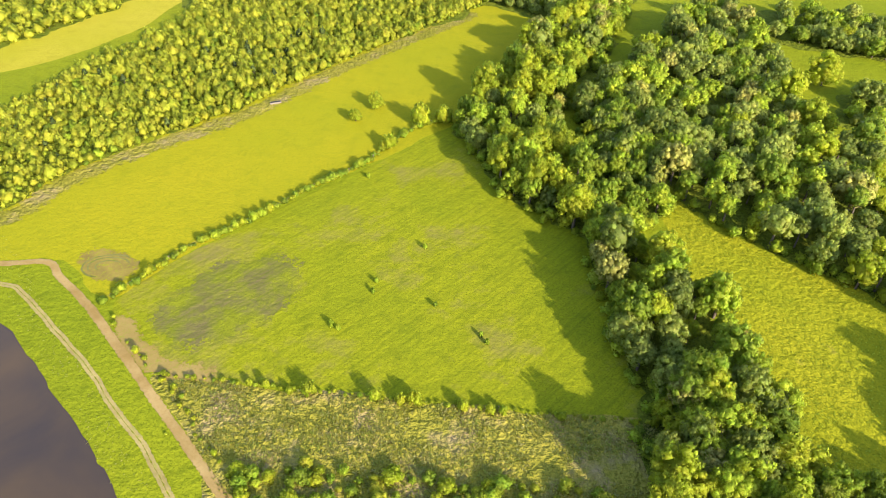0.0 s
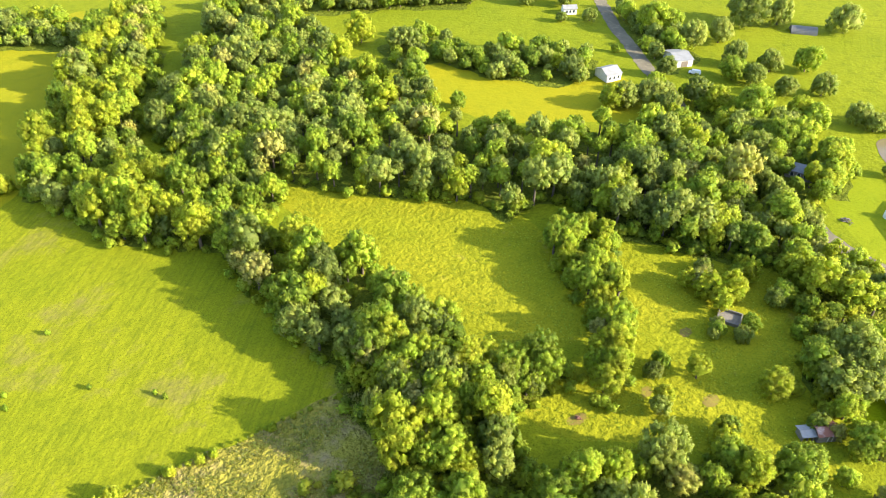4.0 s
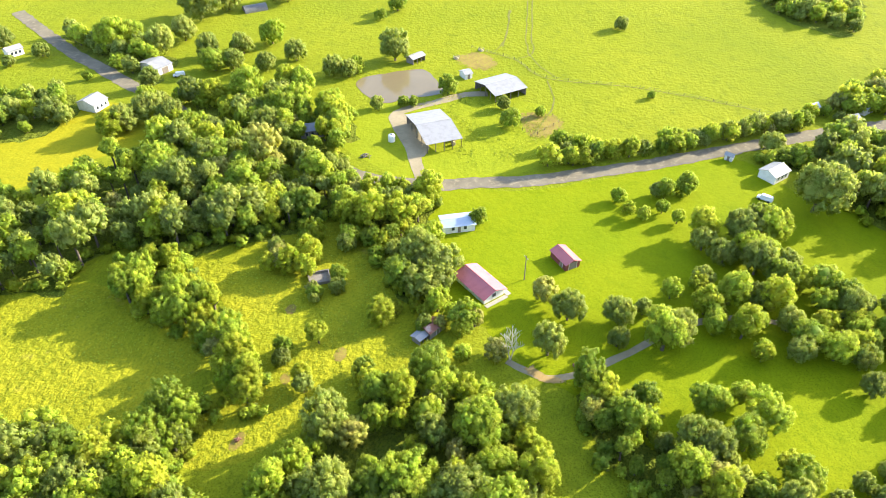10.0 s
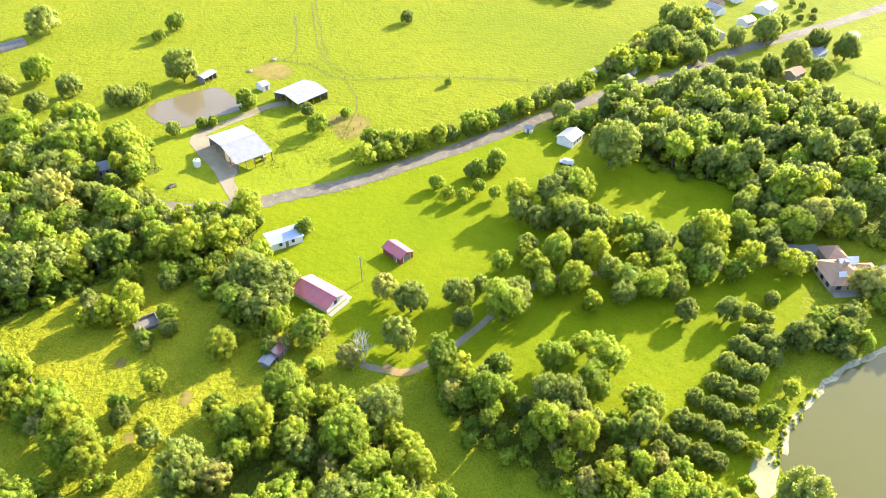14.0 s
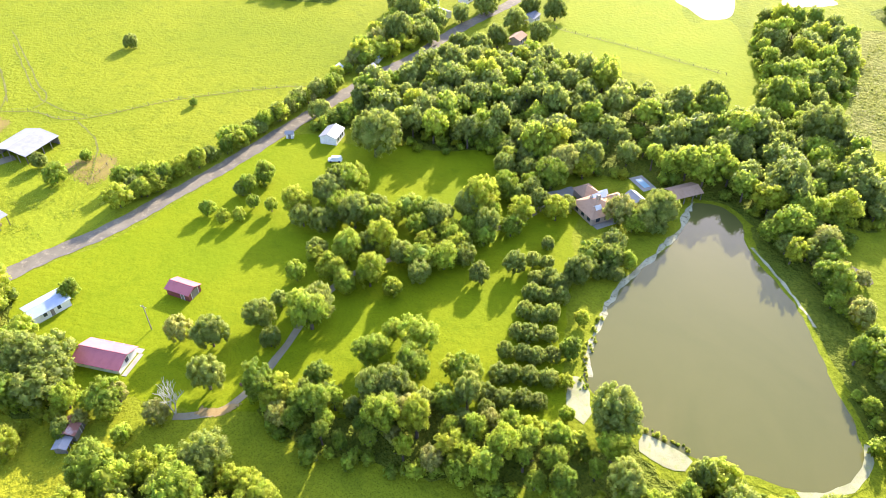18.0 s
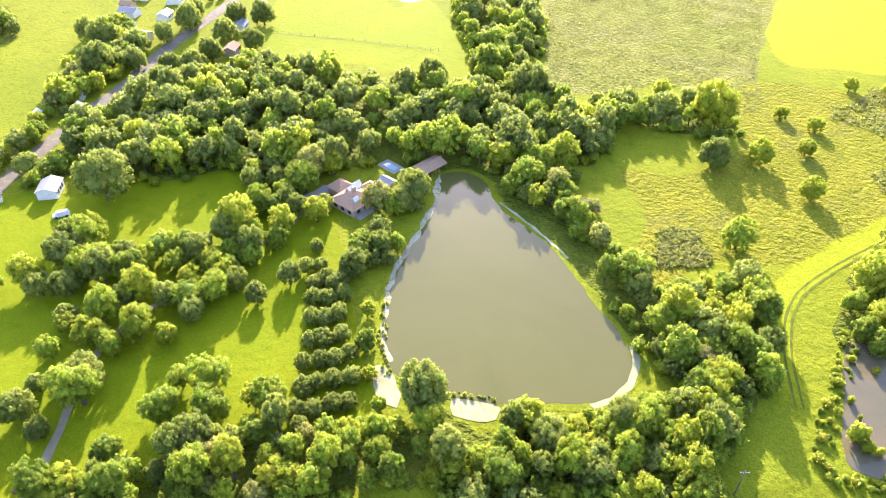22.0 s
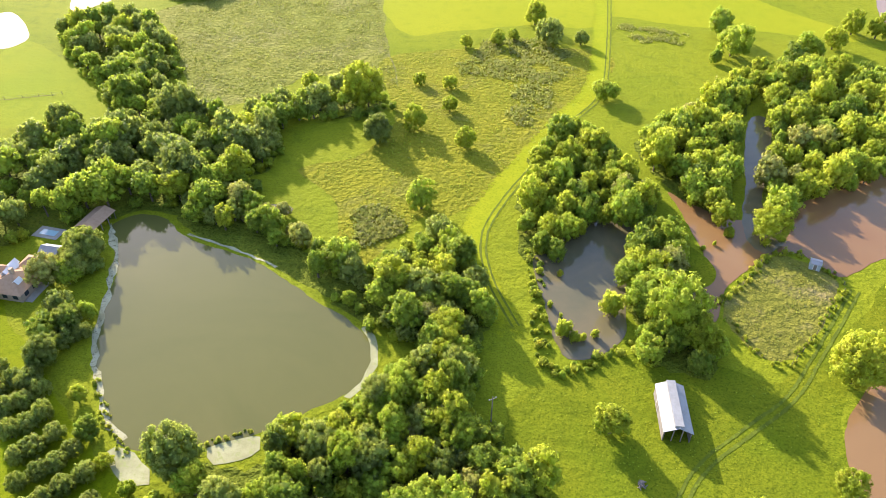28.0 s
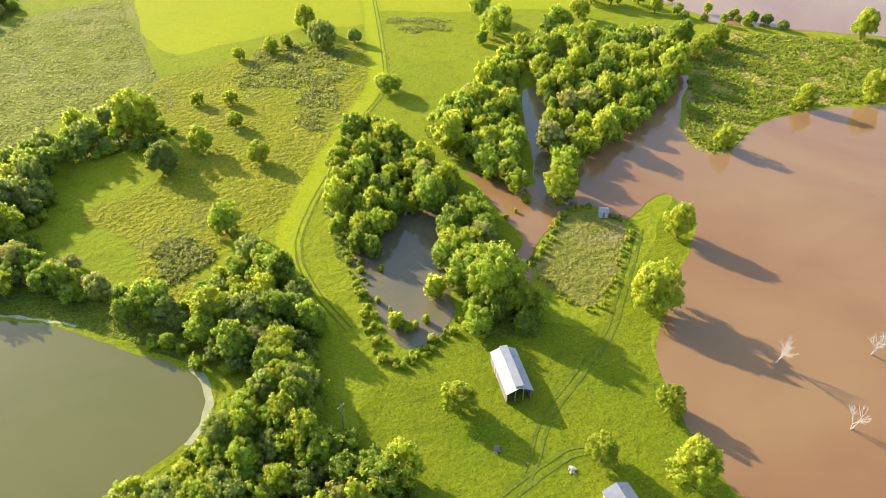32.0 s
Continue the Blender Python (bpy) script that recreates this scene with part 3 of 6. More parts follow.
WOOD["slough_trees_b"] = [(-104, -282), (-138, -275), (-156, -259), (-143, -227), (-123, -202), (-96, -187), (-79, -173), (-76, -184), (-90, -223)]
WOOD["swamp_row"] = [(-37, -157), (-49, -163), (-43, -137), (-46, -127), (-52, -117), (-49, -110), (-35, -113), (-36, -125), (-33, -139)]
WOOD["road_trees"] = [(195, 0), (209, -4), (204, -26), (223, -53), (235, -80), (265, -111), (294, -146), (307, -167), (257, -148), (246, -116), (239, -98), (222, -77), (207, -44), (197, -24), (186, -7)]
WOOD["village_trees"] = [(209, -69), (217, -95), (223, -122), (225, -144), (222, -174), (197, -159), (145, -130), (146, -112), (166, -113), (186, -103), (205, -91)]
WOOD["farm_woods"] = [(185, 123), (194, 109), (204, 95), (214, 72), (188, 68), (175, 47), (168, 33), (154, 32), (142, 23), (126, 23), (127, 33), (147, 40), (154, 65), (142, 76), (136, 88), (135, 101)]
WOOD["far_thicket"] = [(-161, 167), (-127, 165), (-120, 182), (-102, 203), (-74, 228), (-43, 269), (16, 334), (18, 377), (-114, 372), (-123, 307), (-130, 284), (-147, 258), (-157, 224), (-179, 196)]
WOOD["far_rows_a"] = [(221, 135), (212, 113), (236, 96), (210, 86), (213, 71), (197, 68), (197, 102), (200, 123)]
WOOD["far_rows_b"] = [(152, 242), (175, 241), (179, 215), (203, 204), (214, 182), (198, 166), (172, 186), (160, 214), (141, 222)]
WOOD["far_rows_c"] = [(267, 217), (254, 163), (238, 152), (226, 155), (242, 185)]
WOOD["pond_south"] = [(42, -80), (35, -85), (27, -93), (20, -94), (16, -90), (8, -93), (1, -88), (-10, -78), (-9, -70), (-1, -62), (35, -58), (45, -63), (44, -71)]
WOOD["brush_belt"] = [(-41, 79), (-24, 80), (-2, 77), (16, 76), (32, 75), (33, 62), (-32, 61)]
WOOD["far_wood_top"] = [(159, 332), (246, 308), (213, 260), (171, 281), (144, 297)]
WOOD["far_wood_east"] = [(386, -93), (391, -145), (328, -129), (344, -101)]
WOOD["far_wood_sun"] = [(186, -351), (144, -407), (125, -366), (148, -332), (168, -327)]
WOOD["far_thicket_b"] = [(-212, 267), (-186, 283), (-171, 302), (-156, 328), (-166, 370), (-272, 366)]
WOOD["far_left_woods"] = [(16, 376), (42, 366), (55, 343), (52, 321), (35, 326), (11, 347)]
WOOD["strip_woods"] = [(80, 347), (92, 347), (61, 262), (53, 262)]
GROVE = {}
GROVE["field_trees"] = [(-24.8, 229.5, 6.1), (-31.3, 219.8, 5.1), (146.6, 253, 14.2), (24.4, 252.2, 10.9), (33.3, 235.5, 10.4)]
GROVE["farm_trees"] = [(117.3, 34.7, 8.1), (106.9, 48.8, 7.9), (92.3, 46.8, 4.9), (97.9, 34.5, 4.9), (122.1, 53.6, 4), (115.9, 24.6, 4), (122.4, 22.6, 6.8), (117.2, 15.4, 8), (107.3, 14.2, 5.1), (136.5, 30.0, 12.5), (124.4, -20.6, 7.2), (129.9, -27.1, 4.7), (118.8, -31.1, 11.4), (100.4, -16.9, 8.2), (101.7, -26.2, 6.4), (101.6, -39.3, 9.2), (105.6, -46.5, 6.4), (100.2, -50.8, 9), (93.4, -45.3, 8.7), (89.1, -53.1, 6.3), (88.3, -37.6, 7.5)]
GROVE["yard_trees"] = [(129.7, 69.7, 6.7), (144.4, 62.5, 6.3), (142, 51.1, 6.1), (131.9, 61.1, 7.4), (139.1, 42.3, 4.5), (218.9, 14.4, 7.8), (227.8, 4.5, 4.4), (265.5, 66.2, 13.9), (247.1, 86.9, 8.9), (250.9, 78.7, 6.7), (226.5, 54.3, 4.5), (229.7, 50.8, 3.1), (242.3, 39.5, 5.3), (273.1, 122.2, 11), (261.4, 130.3, 9.5), (249.4, -36, 3.3), (316.3, -26, 6.2), (215.7, -72.1, 9), (159.9, 17.6, 5.6)]
GROVE["lawn_oaks"] = [(182.8, -78.5, 16.3), (147, -192.5, 12.3), (113.2, -205.6, 14.5), (80.9, -200.4, 10.5), (89.1, -195, 7.1), (59.6, -72.6, 12.5), (40.3, -82.6, 6.6), (36.8, -85, 3.8), (30.4, -90.6, 3.2)]
GROVE["meadow_trees"] = [(44.4, -204.3, 8), (32.8, -214.9, 6.8), (14.8, -204, 6), (36.3, -250, 4.4), (24.2, -247.9, 4.7), (22.3, -229.1, 5.1), (24.4, -167.1, 7.4), (-34.6, -245.1, 8.4), (21.3, -287.5, 4.8), (8.3, -292.2, 5.3), (1.2, -298.2, 4.4), (-7.9, -317.8, 9), (-13.4, -294.9, 10.9), (-27.9, -296.6, 4.9), (54.7, -229.7, 13.4), (-25.1, -92.2, 7.1), (-42, -123.8, 12), (-37, -131.1, 9.7), (-74, -164.6, 8.6), (-79.6, -112.1, 12.3)]
GROVE["flood_trees"] = [(-99.9, -138, 10.2), (-80.4, -112.3, 12.5), (-68.8, -82.3, 7.1), (-64.7, -65.1, 10.7), (-183.9, -200.7, 8.3), (-211.9, -199.7, 10.6), (-138.5, -180.2, 7.6), (-170.4, -255.1, 9.6), (-49.9, -73.5, 6.6), (-250.4, -255.1, 12.6)]
GROVE["hedge_bushes"] = [(-38.4, 99.6, 2.1), (-32.9, 98.1, 1.9), (-28.5, 98.2, 3.6), (-14.3, 96.4, 3.5), (-8.8, 95.7, 2.6), (-5.5, 95.8, 3.5), (4.5, 94.4, 2.8), (10.4, 93.5, 2.5), (13.1, 93.3, 2.3), (25.4, 91.8, 1.9), (40.6, 90.6, 1.6), (44.6, 90.3, 1.8), (-42.2, 100.2, 1.7), (-8.3, 218.4, 7.7), (-0.3, 219.8, 6.2), (-18.1, 201.6, 5.1), (-70.1, 109.1, 1.8)]
GROVE["shore_trees"] = [(87.8, -87.4, 5.1), (81.3, -79.5, 5.1), (74.4, -72.9, 4.2), (67.1, -67.5, 3.7), (40.4, -83.6, 5.8), (36.6, -85.5, 3.7), (30.1, -90.6, 4.2), (33.2, -87, 3), (23.4, -88.8, 8)]
GROVE["corner_oaks"] = [(5.2, -85.6, 9.4), (-5, -75.7, 10), (37.6, -85, 6.3), (22.3, -89.3, 6.1), (20.8, -98.9, 7), (11.4, -105.4, 9.1), (16.7, -107.3, 2.7), (30.4, -91.1, 3.7), (11, -115.5, 8.9), (9.8, -127.7, 10.2)]
GROVE["row_trees"] = [(-43.1, -154.3, 9.9), (-39.3, -139.4, 9), (-40.3, -121, 10.4), (-46.5, -117.5, 9.6), (-50.1, -117.8, 6.9), (-40.8, -125.2, 8.5), (-35.4, -133.1, 7.3)]
GROVE["village_oaks"] = [(263.7, -127.4, 14.2), (283.5, -143.3, 12.5), (255.7, -138.9, 10.5), (297.6, -143.8, 10.4), (270, -163.4, 9.8), (273.9, -178.7, 12.4), (282.5, -188.8, 8.9), (261.1, -195.4, 10.9), (251.5, -179.4, 11.7), (237.5, -161.7, 11.2), (231.7, -149.1, 12), (240.6, -144, 9), (232, -132.9, 9.8), (220.9, -139, 12.7), (216.5, -123.5, 10.3), (294, -206.5, 3.7), (292.9, -212.5, 3.7), (250.6, -201.9, 11.8), (234, -181.5, 10.1)]
GROVE["farm_trees_b"] = [(129.7, 69.5, 6.4), (137.4, 69.3, 5.8), (133.1, 60.3, 8.4), (120.3, 53.5, 3.4), (105.8, 49.5, 7.4), (99.4, 54.4, 4.5), (92.4, 47, 4.5), (97.1, 34.6, 5.6), (116.1, 35.4, 7.2), (143, 62.3, 5), (125.1, 49.2, 4.7), (144.6, 41.7, 6.1), (136.4, 41.8, 4.5), (141.9, 51.1, 6.2), (139.3, 28.6, 12.6), (121.2, 22.6, 7), (114.6, 24.9, 3.9), (116.8, 15.6, 6.6), (100.3, 20, 4.8), (106, 14.2, 4.8), (187.7, 146.9, 10.2), (200.1, 140.5, 12.3), (214.5, 135.4, 6.2), (216, 123, 11.1), (220.1, 111.9, 11.9), (231.7, 100.6, 9.9)]
GROVE["far_trees"] = [(216.6, 78.6, 10.8), (210.2, 94.6, 11.2), (245.1, 85.4, 7), (197.9, 94.8, 10.9), (271.2, 120.9, 8.9), (261, 131.8, 7.6), (243.5, 135.1, 11), (323.6, 133.5, 14.9), (296.5, 166.4, 20.4), (308.8, 157.2, 12.7), (253.7, 185.6, 14.9), (257.2, 167.1, 14.4), (224.4, 152.5, 7.9), (226.6, 180.8, 3.8), (142.8, 180.5, 7.1), (146.2, 253.7, 12.1), (243.9, 211.7, 6.7), (232.5, 218.4, 5.6), (247.8, 80.9, 7.7)]
GROVE["mid_trees"] = [(264.7, 63.5, 13.4), (246.8, 87.7, 6.3), (248.7, 78.7, 7.6), (223.1, 63.5, 4.7), (226.9, 55.4, 4.4), (227.5, 50.5, 3.6), (239.4, 39.8, 8.3), (220.5, 15.4, 7.9), (231.4, 17.8, 5.3), (227.6, 5.6, 5.2), (248.9, -35.5, 3.9), (321.2, 77.8, 8.8), (309, 83.1, 6), (271.6, 120.3, 11.3), (261.7, 133.2, 7.4), (242.4, 136.3, 12.4), (325.6, 132.3, 15.5), (300.2, 162.5, 19.3), (178.4, -21.9, 5.2), (170.4, -28.6, 3.3), (174.6, -34.3, 3.7), (185.5, -41.3, 6), (182.6, -33.7, 5.2), (165.2, -42.8, 10.7), (136.2, -33.7, 4.9), (141.6, -40.7, 9), (167.4, -55.8, 11.6), (155.8, -59.5, 11.1), (179, 32.7, 3.7)]
GROVE["river_trees"] = [(-192.4, -289.9, 4.2), (-206.6, -290.1, 4.3), (-213, -282.7, 5.8), (-218.7, -280.1, 5.8), (-222.2, -272.1, 5.2), (-184.4, -293.8, 4.3), (-207.3, -285.4, 3.7)]
GROVE["swamp_bushes"] = [(-15.9, -140.9, 1.7), (-13.1, -129.2, 1.6), (-11.3, -124.4, 1.3), (-15.7, -125.5, 1.1), (-20.7, -118.3, 1.8), (-23.7, -119.7, 2.1), (-18.5, -117.8, 2.9), (-16, -119.3, 4.5), (-10.7, -141.4, 1.7), (-9.2, -132.2, 1.9), (-27.7, -128.2, 6.4), (-63.3, -164, 2.6), (-60.7, -169.9, 1.7), (-70.5, -154.1, 1.6)]
GROVE["lawn_grove"] = [(167.9, -59.2, 9.8), (167.5, -65.1, 9.3), (167.2, -54.6, 6.8), (155.7, -54.9, 9.3), (153.6, -48.9, 7.6), (154, -59.7, 7.9), (152.8, -64.1, 8), (146.5, -71.6, 9.2), (146.1, -66.9, 7), (138.4, -70.5, 7.2), (130.3, -68.4, 7.3), (137.5, -58.8, 8.7), (138.3, -55.1, 6.4), (130.4, -60.8, 6.8), (137.7, -48.5, 9.8), (125.8, -49.7, 8.1), (132.9, -41.9, 7.4), (126, -43.1, 5.9), (119.1, -53.1, 5.1), (120.4, -61.3, 6.6), (122.3, -69.5, 8.3), (121.3, -75, 6.1), (141, -41.3, 5.8), (137.2, -34.2, 5.3), (137.9, -90, 11.9), (141.3, -102.1, 7), (145.1, -96.8, 6.6), (125.4, -83.9, 6.8), (131.7, -76.6, 7.5), (139.5, -79.6, 7), (126, -76.9, 6.7), (128.4, -98.5, 8), (136.9, -108.1, 8), (125.2, -92.6, 6.2), (164, -44.1, 9.7), (188, -42.9, 6.3), (182.4, -35.8, 6.1), (174.5, -34.6, 4.5), (170.1, -38.6, 4.5), (170.3, -29.2, 4.3), (171.8, -24.9, 4.3)]
GROVE["lawn_pairs"] = [(121.4, -34, 9.6), (126.8, -22.3, 8.1), (130.6, -26.8, 5.1), (126.4, -31.3, 5.8), (102.6, -39.9, 8.5), (105.7, -47, 5), (101.3, -52.2, 8.3), (93.8, -45.9, 8.4), (85.9, -54, 7.9), (113.2, -74.9, 5.9), (111.9, -85, 7), (111.2, -90.3, 4.4), (115.2, -98.1, 3.7), (104.1, -103.1, 6.3), (101, -107.6, 7), (96.1, -105.5, 4.8), (100.3, -97, 8), (100.1, -89.7, 5.7)]
GROVE["wet_brush"] = [(72.1, -155.3, 5.1), (67.5, -156.6, 5.4), (63.6, -159, 4.6), (58.2, -149.8, 4.1)]
GROVE["lane_oaks"] = [(130.6, -2.7, 6.8), (124.9, -9.0, 8.8), (112.6, -4.9, 8.8), (126.2, -20.9, 7.2), (118.1, -20.7, 5.4)]
GROVE["road_grove"] = [(253.8, 251.8, 12.6), (248.2, 233, 11.1), (235.3, 245.4, 9.6), (261.6, 180.7, 12.3), (256, 164.1, 12), (270, 160.7, 11.2), (255.1, 142.8, 10.6), (246.7, 128.8, 9.2), (202.5, 176.7, 9.4), (197, 161.4, 9.2), (192.2, 144.9, 9.9), (191.3, 131.3, 7.8), (232.8, 117.8, 9.9), (247.4, 114.4, 9.1), (258.3, 106.4, 9.3)]
GROVE["court_trees"] = [(113, -123.8, 10.7), (107.5, -132.1, 9.9), (98.2, -111.6, 5.4), (100.2, -107, 5.4), (100.6, -101.8, 4.4), (95.7, -104.8, 4.4), (125, -108, 7.6), (138.7, -116.4, 11), (138.4, -128.5, 8.3)]

AREA["far_field"] = [(67, -341), (49, -301), (25, -307), (-8, -318), (-30, -316), (-43, -326), (-44, -332), (-79, -324), (-114, -321), (-153, -315), (-146, -332), (-134, -344), (-60, -420), (60, -410)]
AREA["scrub_patch"] = [(28, -270), (15, -302), (-9, -308), (-26, -292), (-26, -273), (-20, -247), (-12, -221), (2, -213), (6, -230), (3, -252), (22, -260)]
AREA["scrub_corner"] = [(51, -162), (43, -171), (32, -170), (25, -158), (32, -143), (41, -143)]
AREA["row_bank"] = [(-46, -157), (-51, -159), (-56, -151), (-57, -145), (-53, -140), (-44, -143)]
AREA["lane_scrub"] = [(-44, -326), (-68, -325), (-82, -315), (-74, -301), (-43, -298)]
WAY["dirt_spur"] = [(106, -10), (105, -6), (106, -3), (109, 0)]
WAY["pasture_line_a"] = [(58, -286), (49, -266), (44, -245)]
WAY["pasture_line_b"] = [(245, -195), (206, -212), (169, -225)]
WAY["field_line"] = [(349, 18), (285, 13), (260, -1)]
WAY["field_line_b"] = [(334, 25), (285, 24)]
WAY["lane_fence"] = [(-51, -94), (-44, -98), (-40, -116)]
WOOD["neck_woods"] = [(51, 237), (67, 243), (66, 197), (66, 167), (53, 158), (48, 174), (46, 196)]
GROVE["house_oaks"] = [(114.8, -122.9, 9.4), (112.0, -134.6, 8.6), (108.5, -127.0, 7.1), (127.2, -113.3, 5.0), (152.1, -108.3, 7.1), (147.6, -114.2, 7.1), (142.8, -123.8, 10.6), (141.4, -130.8, 9.8), (136.2, -107.6, 7.6), (139.6, -101.8, 6.7), (150.8, -123.0, 9.1)]
GROVE["village_shrubs"] = [(314.3, -214.2, 3.7), (308.4, -216.2, 3.7), (302.7, -218.9, 3.6)]
GROVE["debris_bushes"] = [(-63.7, -163.7, 2.7), (-60.7, -171.5, 1.5), (-51.1, -157.3, 1.3), (-55.1, -156.6, 1.3), (-58.7, -159.2, 1.1)]
GROVE["pasture_shrubs"] = [(132.5, 66.5, 6.4), (135.2, 59.8, 7.6), (144.6, 61.1, 6.3), (130.8, 63.3, 6.8), (129.9, 69.0, 5.3), (129.3, 58.3, 5.9), (123.6, 54.8, 3.8), (129.4, 50.0, 4.7), (144.2, 51.3, 6.5), (145.1, 45.3, 6.2), (107.0, 48.1, 6.6), (102.8, 55.0, 4.8), (94.6, 47.9, 5.5), (99.3, 34.9, 5.0), (118.5, 35.7, 6.3), (120.1, 32.6, 3.9), (120.5, 17.9, 4.6), (116.7, 21.1, 4.0), (119.3, 25.2, 4.1), (115.0, 15.3, 5.3), (118.8, 12.8, 5.3)]
GROVE["lawn_fill"] = [(165.2, -42.8, 9.0), (158.7, -44.2, 7.2), (162.9, -54.6, 11.1), (165.2, -61.1, 9.6), (153.1, -50.1, 9.1), (150.5, -56.6, 9.3), (145.3, -61.4, 9.1), (136.7, -47.8, 10.5), (130.0, -43.6, 7.4), (129.3, -52.7, 7.8), (131.6, -60.5, 8.6), (147.1, -69.7, 9.5), (140.0, -70.6, 9.0), (125.1, -64.3, 8.4), (123.8, -69.0, 7.3), (120.8, -53.4, 6.3), (137.4, -75.7, 8.9), (129.5, -75.4, 7.2), (137.6, -86.3, 9.5), (142.0, -94.6, 7.6), (142.8, -102.7, 7.6), (136.9, -103.2, 6.7), (133.4, -91.8, 6.6), (130.8, -82.5, 7.2), (143.6, -42.8, 6.1), (120.0, -60.3, 5.2)]
GROVE["lawn_fill_b"] = [(145.5, -69.8, 9.7), (141.9, -76.4, 7.8), (140.1, -87.7, 8.8), (128.0, -86.3, 8.6), (127.2, -96.5, 8.9), (131.3, -107.1, 7.0), (132.5, -60.2, 7.8), (128.7, -68.1, 8.0), (124.8, -74.7, 7.5), (121.2, -62.7, 6.4), (128.5, -51.0, 7.4), (120.7, -53.4, 4.9), (156.2, -112.0, 6.6), (142.3, -102.3, 6.3), (116.1, -99.3, 3.9), (140.6, -110.4, 6.4), (112.3, -74.4, 5.8), (113.4, -85.5, 6.4)]
WAY["weedy_rim"] = [(87.4, -93.5), (81.7, -85.8), (76.9, -80.4), (71.7, -75.7)]
WAY["weedy_rim_b"] = [(56.0, -80.3), (52.9, -82.2), (48.4, -84.0)]
WAY["road_row"] = [(197, -8), (206, -27), (217, -49), (229, -72), (236, -86)]
GROVE["crop_bushes"] = [(-4.9, 148.6, 1.4), (-17.1, 134.3, 1.3), (-17.6, 130.5, 1.4), (-26.5, 118.5, 1.6), (-24.9, 117.2, 1.5), (-1.7, 125.8, 1.1), (9.2, 115.7, 1.2), (10.6, 113.3, 1.3), (-23.5, 183.5, 1.4), (38.6, 132.7, 1.3)]
GROVE["fringe_trees"] = [(-126.6, -246.9, 13.1), (-140.6, -259.1, 13.6), (-152.4, -264.1, 11.5), (-151.0, -241.3, 12.5), (-168.0, -266.7, 11.2), (-171.3, -253.8, 10.1), (-183.2, -262.8, 9.3), (-166.7, -251.2, 9.0), (-122.6, -295.2, 12.4), (-135.2, -304.8, 10.2), (-113.4, -282.0, 12.0), (-89.0, -313.5, 12.9), (-90.1, -291.9, 13.5), (-82.2, -283.9, 5.8), (-132.8, -239.4, 10.7), (-127.3, -272.4, 10.6)]
GROVE["bank_poplars"] = [(-171.7, -316.9, 6.9), (-174.1, -304.1, 7.2), (-188.1, -315.5, 3.5), (-183.5, -299.1, 5.1), (-198.3, -297.1, 5.1), (-208.6, -290.7, 4.5), (-158.1, -319.4, 9.6), (-149.0, -322.8, 9.7), (-198.6, -282.9, 4.9), (-208.1, -279.4, 4.9)]
GROVE["lane_ash"] = [(109.9, 6.8, 5.8)]

# ---- ground ----
bm = bmesh.new()
bmesh.ops.create_circle(bm, cap_ends=True, segments=96, radius=4200)
tagged(part("ground", bm, M["ground"], None, "green farmland reaching to the horizon"), category="ground", kind="structure")
FIELDS = [
    ("north_meadow", 0.0105, "meadow", "smooth yellow-green mown hay meadow", "meadow"),
    ("woods_meadow", 0.0105, "meadow", "yellow-green meadow between the woods", "meadow"),
    ("crop_field", 0.014, "crop", "green field with drill rows and thin brown patches", "field"),
    ("scrub_strip", 0.0175, "scrub", "tan and green weedy strip beside the field", "rough ground"),
    ("inner_pasture", 0.014, "rough", "tufted yellow-green pasture enclosed by trees", "pasture"),
    ("mid_pasture", 0.0175, "rough", "rough grazed pasture with tufts and bare spots", "pasture"),
    ("barn_yard", 0.0105, "cattle_grass", "grassy yard round the farm barns", "farmyard"),
    ("lawn", 0.021, "lawn", "bright green mown lawn under scattered trees", "lawn"),
    ("grey_pasture", 0.0105, "grey", "grey-green sedgy pasture", "pasture"),
    ("bush_pasture", 0.014, "bush", "pasture with tufts and scattered round trees", "pasture"),
    ("barn_meadow", 0.0175, "barn_grass", "green meadow round the metal barn", "meadow"),
    ("paddock", 0.028, "paddock", "small fenced paddock of thin grass", "paddock"),
    ("rough_flood_bank", 0.0175, "scrub", "brushy green bank above the flood", "bank"),
    ("house_lawn", 0.02275, "lawn", "bright strip of lawn before the house", "lawn"),
    ("cattle_pasture", 0.0119, "cattle_grass", "smooth bright cattle pasture", "pasture"),
    ("far_field", 0.0119, "bright_field", "bright yellow-green mown field beyond the pasture", "field"),
    ("row_bank", 0.08, "barn_grass", "green bank beside the flooded trees", "bank"),
    ("dry_field", 0.0105, "dry", "pale dry field behind the thicket", "field"),
    ]
SOFT = [
    ("thin_crop", 0.0154, "thin_crop", "thin brown-green part of the drilled field", "field", 0.25),
    ("cattle_pen", 0.02, "bare", "bare brown cattle pen", "pen", 0.6),
    ("mud_yard", 0.0245, "bare", "trampled muddy ground by the feeders", "bare soil", 0.5),
    ("bare_patch", 0.0265, "bare", "bare brown scraped patch in the meadow", "bare soil", 0.5)]
for key, z, mat, label, category in FIELDS:
    patch(key, AREA[key], z, M[mat], label, category)
for key, z, mat, label, category, scale in SOFT:
    soft_patch(key, AREA[key], z, M[mat], label, category, scale)
